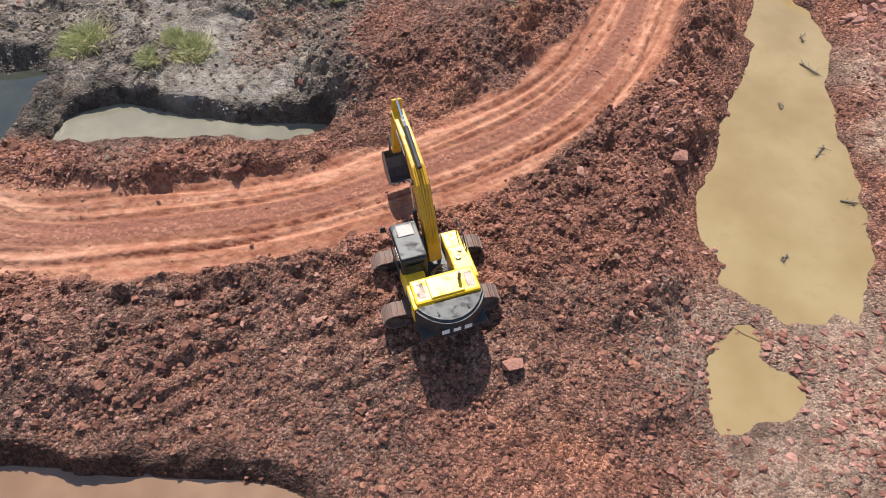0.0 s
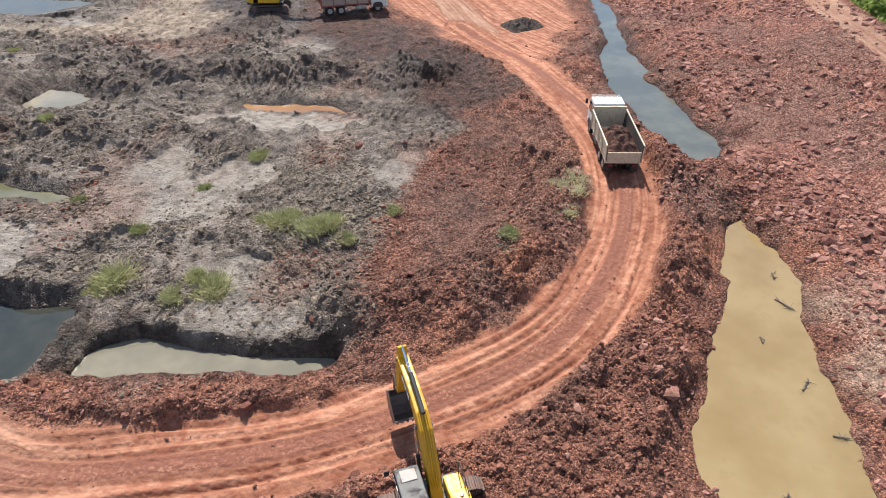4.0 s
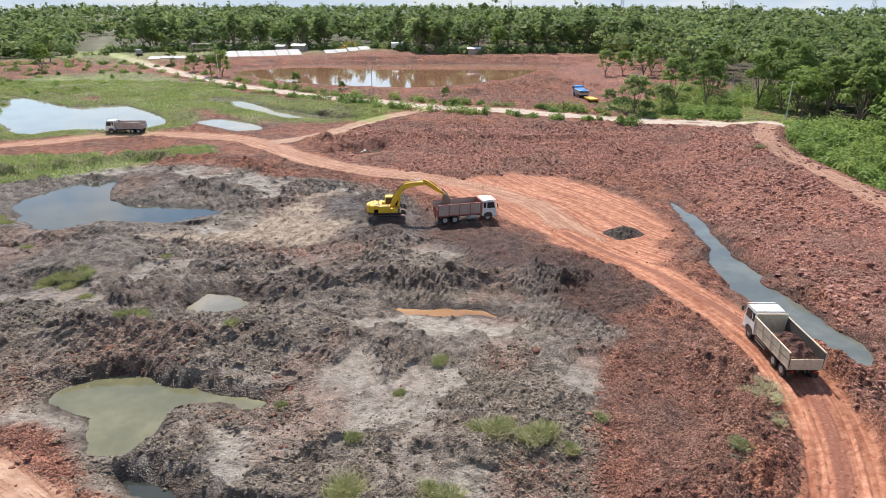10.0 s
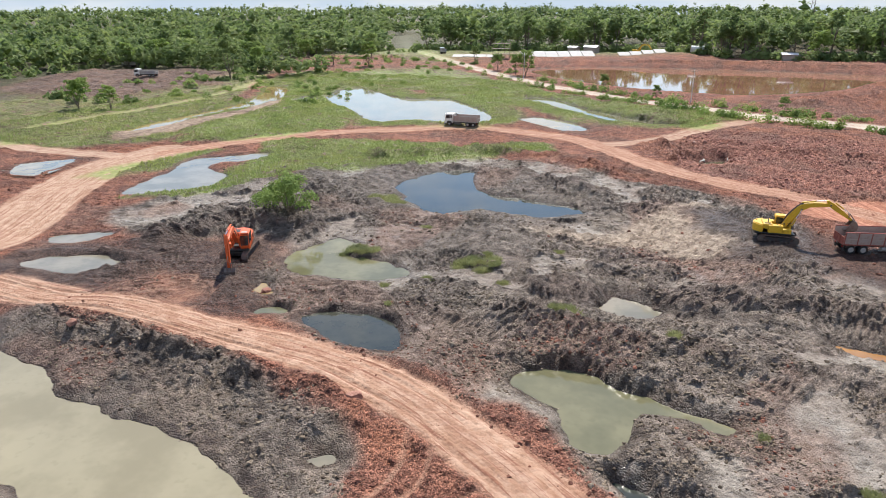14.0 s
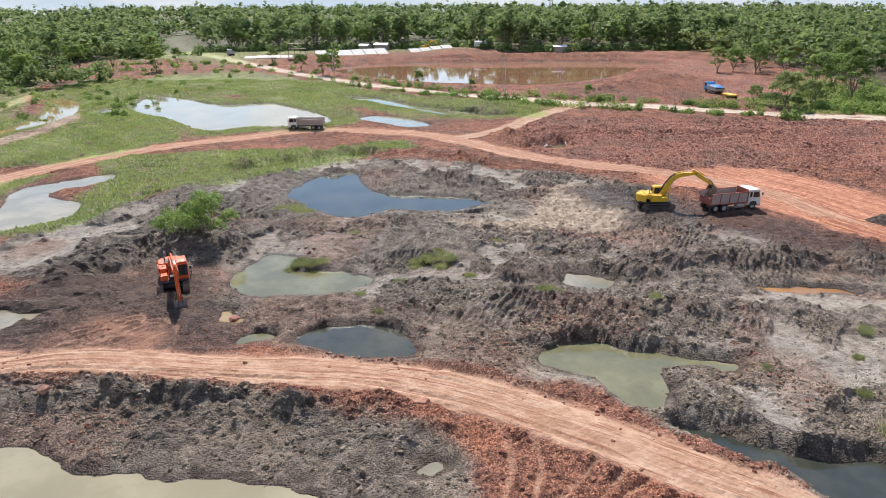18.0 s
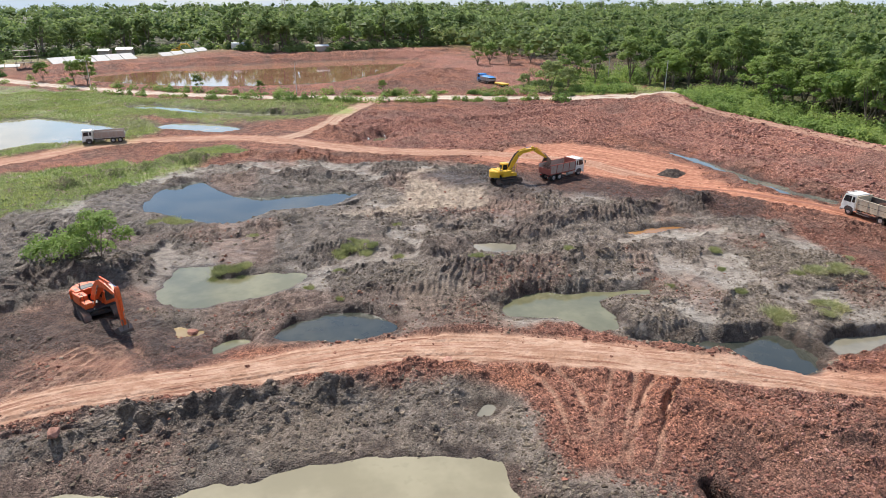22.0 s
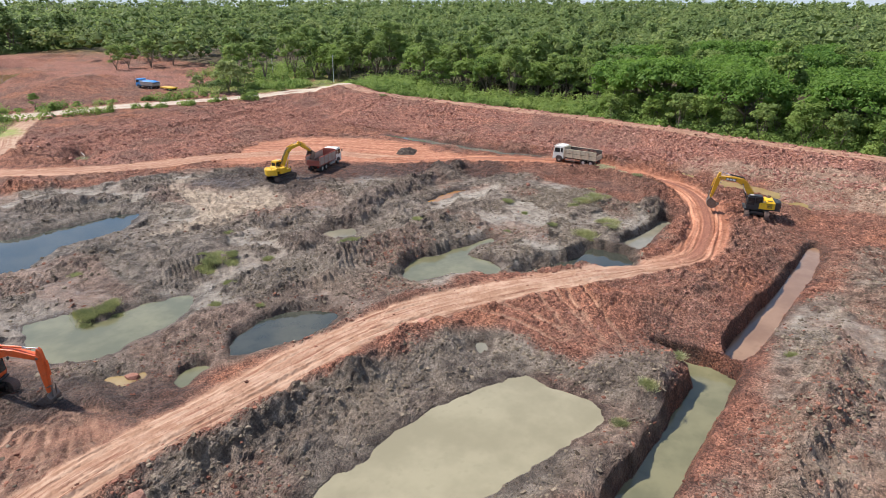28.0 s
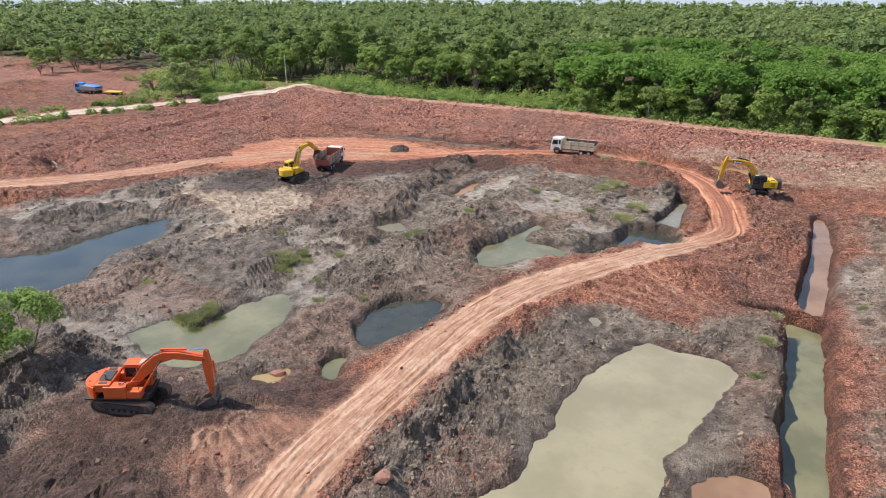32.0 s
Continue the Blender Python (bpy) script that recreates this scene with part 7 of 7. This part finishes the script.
thicket("roadside_bushes", places, M_BUSH, .26, "green bushes along the pale road", 110)


def bush(x, y, wide, high, leaf, label, leaves=420, size=.16):
    g = np.random.default_rng(int(abs(x * 31 + y * 17)))
    t = empty("bush", pose(x, y, float(at_ground(x, y)) - .05), label, "bush")
    p, o = crown_points(g, leaves, high, wide, high * .15, 9, .9)
    v, f = leaf_cards(p, size * g.uniform(.6, 1.4, len(p)), g, o)
    o2 = new("crown", mesh_of("crown", v, f, leaf))
    o2.parent = t
    part("stem", joined(*[tube((0, 0, -.1), (wide * .25 * math.cos(a), wide * .25 * math.sin(a), high * .6), .05, .02, 6) for a in (0, 1.3, 2.6, 3.9, 5.1)]), M_BARK, t)


bush(-69.2, 62.6, 5.6, 5.0, M_BUSH, "feathery green bush above a dark pond", 2400, .15)
bush(-72.0, 64.8, 6.5, 3.2, M_BUSH, "low green bush on a mud bank", 1600, .16)
bush(-75, 66.5, 5.6, 2.8, M_BUSH, "green shrub on the mud bank", 1200, .16)
bush(36.5, 165.5, 7.5, 3.0, M_LEAF, "clipped dark green hedge by the road", 900, .24)
bush(41.5, 163.5, 5, 2.6, M_LEAF, "dark green shrub by the road", 600, .24)


def blade_mesh(name, n, wide, high, lean, seed, material, bunches=7):
    """A soft patch of fine blades in several bunches that run into each other."""
    g = np.random.default_rng(seed)
    ba, br = g.uniform(0, 6.283, bunches), wide * .27 * np.sqrt(g.uniform(0, 1, bunches))
    pick = g.integers(0, bunches, n)
    spread = wide * .15
    x, y = (br * np.cos(ba))[pick] + g.normal(0, spread, n), (br * np.sin(ba))[pick] + g.normal(0, spread * .8, n)
    tall = g.uniform(.55, 1.1, bunches)[pick]
    h = high * tall * g.uniform(.45, 1.1, n)
    la = np.arctan2(y, x) + g.normal(0, 1.0, n)
    dx, dy = np.cos(la) * lean * h, np.sin(la) * lean * h
    w = .006 + .007 * g.uniform(0, 1, n)
    sa = g.uniform(0, 6.283, n)
    ox, oy = np.cos(sa) * w, np.sin(sa) * w
    v = np.stack([np.stack([x - ox, y - oy, h * 0 - .05], -1), np.stack([x + ox, y + oy, h * 0 - .05], -1), np.stack([x + dx * .4 + ox, y + dy * .4 + oy, h * .62], -1),
                  np.stack([x + dx, y + dy, h], -1), np.stack([x + dx * .4 - ox, y + dy * .4 - oy, h * .62], -1)], 1)
    return mesh_of(name, v.reshape(-1, 3), np.arange(n * 5).reshape(n, 5), material)


TUFT = [blade_mesh("growth", 1300, 1.7, .42, .55, s, M_BLADE) for s in (1, 2, 3, 6)]
DRY = [blade_mesh("dry_growth", 500, 1.8, .36, 1.2, s, M_STRAW) for s in (4, 5)]
r = random.Random(8)


def tuft(x, y, s, dry=False):
    t = empty("grass_tuft", pose(x, y, float(at_ground(x, y)), 0, 0, r.uniform(0, 360)) @ Matrix.Diagonal((s, s, s * .9, 1)), "straw-streaked tuft of coarse grass in mud" if dry else "bright green tuft of grass in dark mud", "grass", "grass tufts in the mud")
    o = new("growth", r.choice(TUFT))
    o.parent = t
    if dry:
        o = new("dry_growth", r.choice(DRY))
        o.parent = t


for x, y, s, dry in ((-10.3, 30.3, 1.9, True), (-4.4, 29.4, 1.8, True), (-6.2, 28.6, 1.2, True), (-1.2, 34.8, 1.6, True), (1.3, 34.0, 1.7, True), (-5.2, 44.2, 1.2, False), (-10.4, 34.6, 1.0, False), (12.9, 32.5, 1.0, True), (5.5, 36.6, .9, True),
                     (-2.6, 35.4, 1.2, True), (3, 33.2, 1.0, True), (-31.6, 49.8, 1.6, False), (-30.4, 48.9, 1.0, False), (-22.3, 47, 1.0, False), (-46, 52.6, .9, False), (-47.3, 46.6, .8, False), (-53.3, 68.8, 1.2, False),
                     (-32.4, 49.5, 1.2, False), (-43.2, 58.8, 1.9, False), (-42, 60.2, 1.7, False), (-44.8, 58.6, 1.5, False), (-41, 58.6, 1.2, False), (-57.5, 58.2, 1.9, False), (-56, 57.6, 1.6, False), (-58.8, 57.4, 1.4, False), (-63.4, 77.5, 2.2, False), (-62.2, 76.2, 1.8, False),
                     (-64.6, 76.4, 1.7, False), (-49.5, 50, .9, False), (-39, 55, 1.0, False), (-36, 66, 1.0, False), (-8, 40, .8, False), (-16, 38, .8, False), (-34.5, 11.4, 1.0, True), (-40, 11.8, 1.1, True), (-44, 12.2, .9, True), (-29, 4, .8, False), (47.2, 112, 1.2, False)):
    tuft(x, y, s * .85, dry)
    for k in range(2 if s > 1.3 else 0):
        tuft(x + r.uniform(-1, 1) * s * .7, y + r.uniform(-1, 1) * s * .7, s * r.uniform(.4, .65), dry)

# meadow and bank grass as one mesh
x, y = rng.uniform(-178, 62, 560000), rng.uniform(-10, 235, 560000)
ok = (share_at(C_GRASS, x, y) * (1 - share_at(C_ROAD, x, y)) > rng.uniform(.25, 1.0, len(x))) & (share_at(C_WET, x, y) < .6) & (x < 56)
x, y = x[ok][:130000], y[ok][:130000]
z, n = at_ground(x, y), len(x)
h, a = rng.uniform(.15, .45, n) * (1 + .6 * vnoise(x, y, 7, 160)), rng.uniform(0, 6.283, n)
lx, ly = np.cos(a) * h * .55, np.sin(a) * h * .55
ox, oy = -np.sin(a) * .10, np.cos(a) * .10
v = np.stack([np.stack([x - ox, y - oy, z - .05], -1), np.stack([x + ox, y + oy, z - .05], -1), np.stack([x + lx, y + ly, z + h], -1)], 1)
tagged(new("meadow_grass", mesh_of("meadow_grass", v.reshape(-1, 3), np.arange(n * 3).reshape(n, 3), M_MEADOW)), "patchy bright green marsh grass", "grass", kind="stuff")


# ---- drift and dead wood ----
M_TWIG = painted("dead_wood", (.16, .125, .095), .85, (.10, .06, .045), .4)


def drift(x, y, z, size, seed, label):
    g = random.Random(seed)
    t = empty("branch", pose(x, y, z, 0, 0, g.uniform(0, 360)), label, "branch", "dead branches on the site")
    part("stem", tube((-size * .6, 0, .02), (size * .6, size * .1, .06), .05, .025, 7), M_TWIG, t)
    for k in range(9):
        px = g.uniform(-.45, .5) * size
        a = g.uniform(0, 6.283)
        part("twig", tube((px, 0, .04), (px + math.cos(a) * size * .45, math.sin(a) * size * .45, .04 + g.uniform(.0, .18)), .022, .008, 5), M_TWIG, t)


for k, (x, y, size) in enumerate(((28.9, 29.9, 1.0), (27.7, 23.8, .8), (28.0, 20.6, .6), (26.6, 27.0, .4), (29.3, 32.6, .5), (24.2, 17.4, .35))):
    drift(x, y, -.48, size, k, "dead branch floating in muddy tan water")
for k, (x, y, size) in enumerate(((-43.2, 11.6, 1.0), (-39.5, 11.0, .8), (17.6, 37, .8), (12.4, 31.4, .9), (-6.8, 27.4, .9), (40.5, 92, 1.4), (-52.5, 13.6, .9))):
    drift(x, y, float(at_ground(x, y)) + .05, size, 20 + k, "dry dead branch lying on churned earth")
for x, y, k in ((18.0, 40.4, 1.1), (17.4, 38.6, 1.2), (17.2, 36.6, 1.0), (16.6, 39.4, .9), (12.6, 31.0, .7)):
    t = empty("dead_reeds", pose(x, y, float(at_ground(x, y)), 0, 0, r.uniform(0, 360)) @ Matrix.Diagonal((k, k, k * .8, 1)), "flattened pale dead reeds on a red bank", "reeds", "dead reeds on the bank")
    o = new("dry_growth", r.choice(DRY))
    o.parent = t
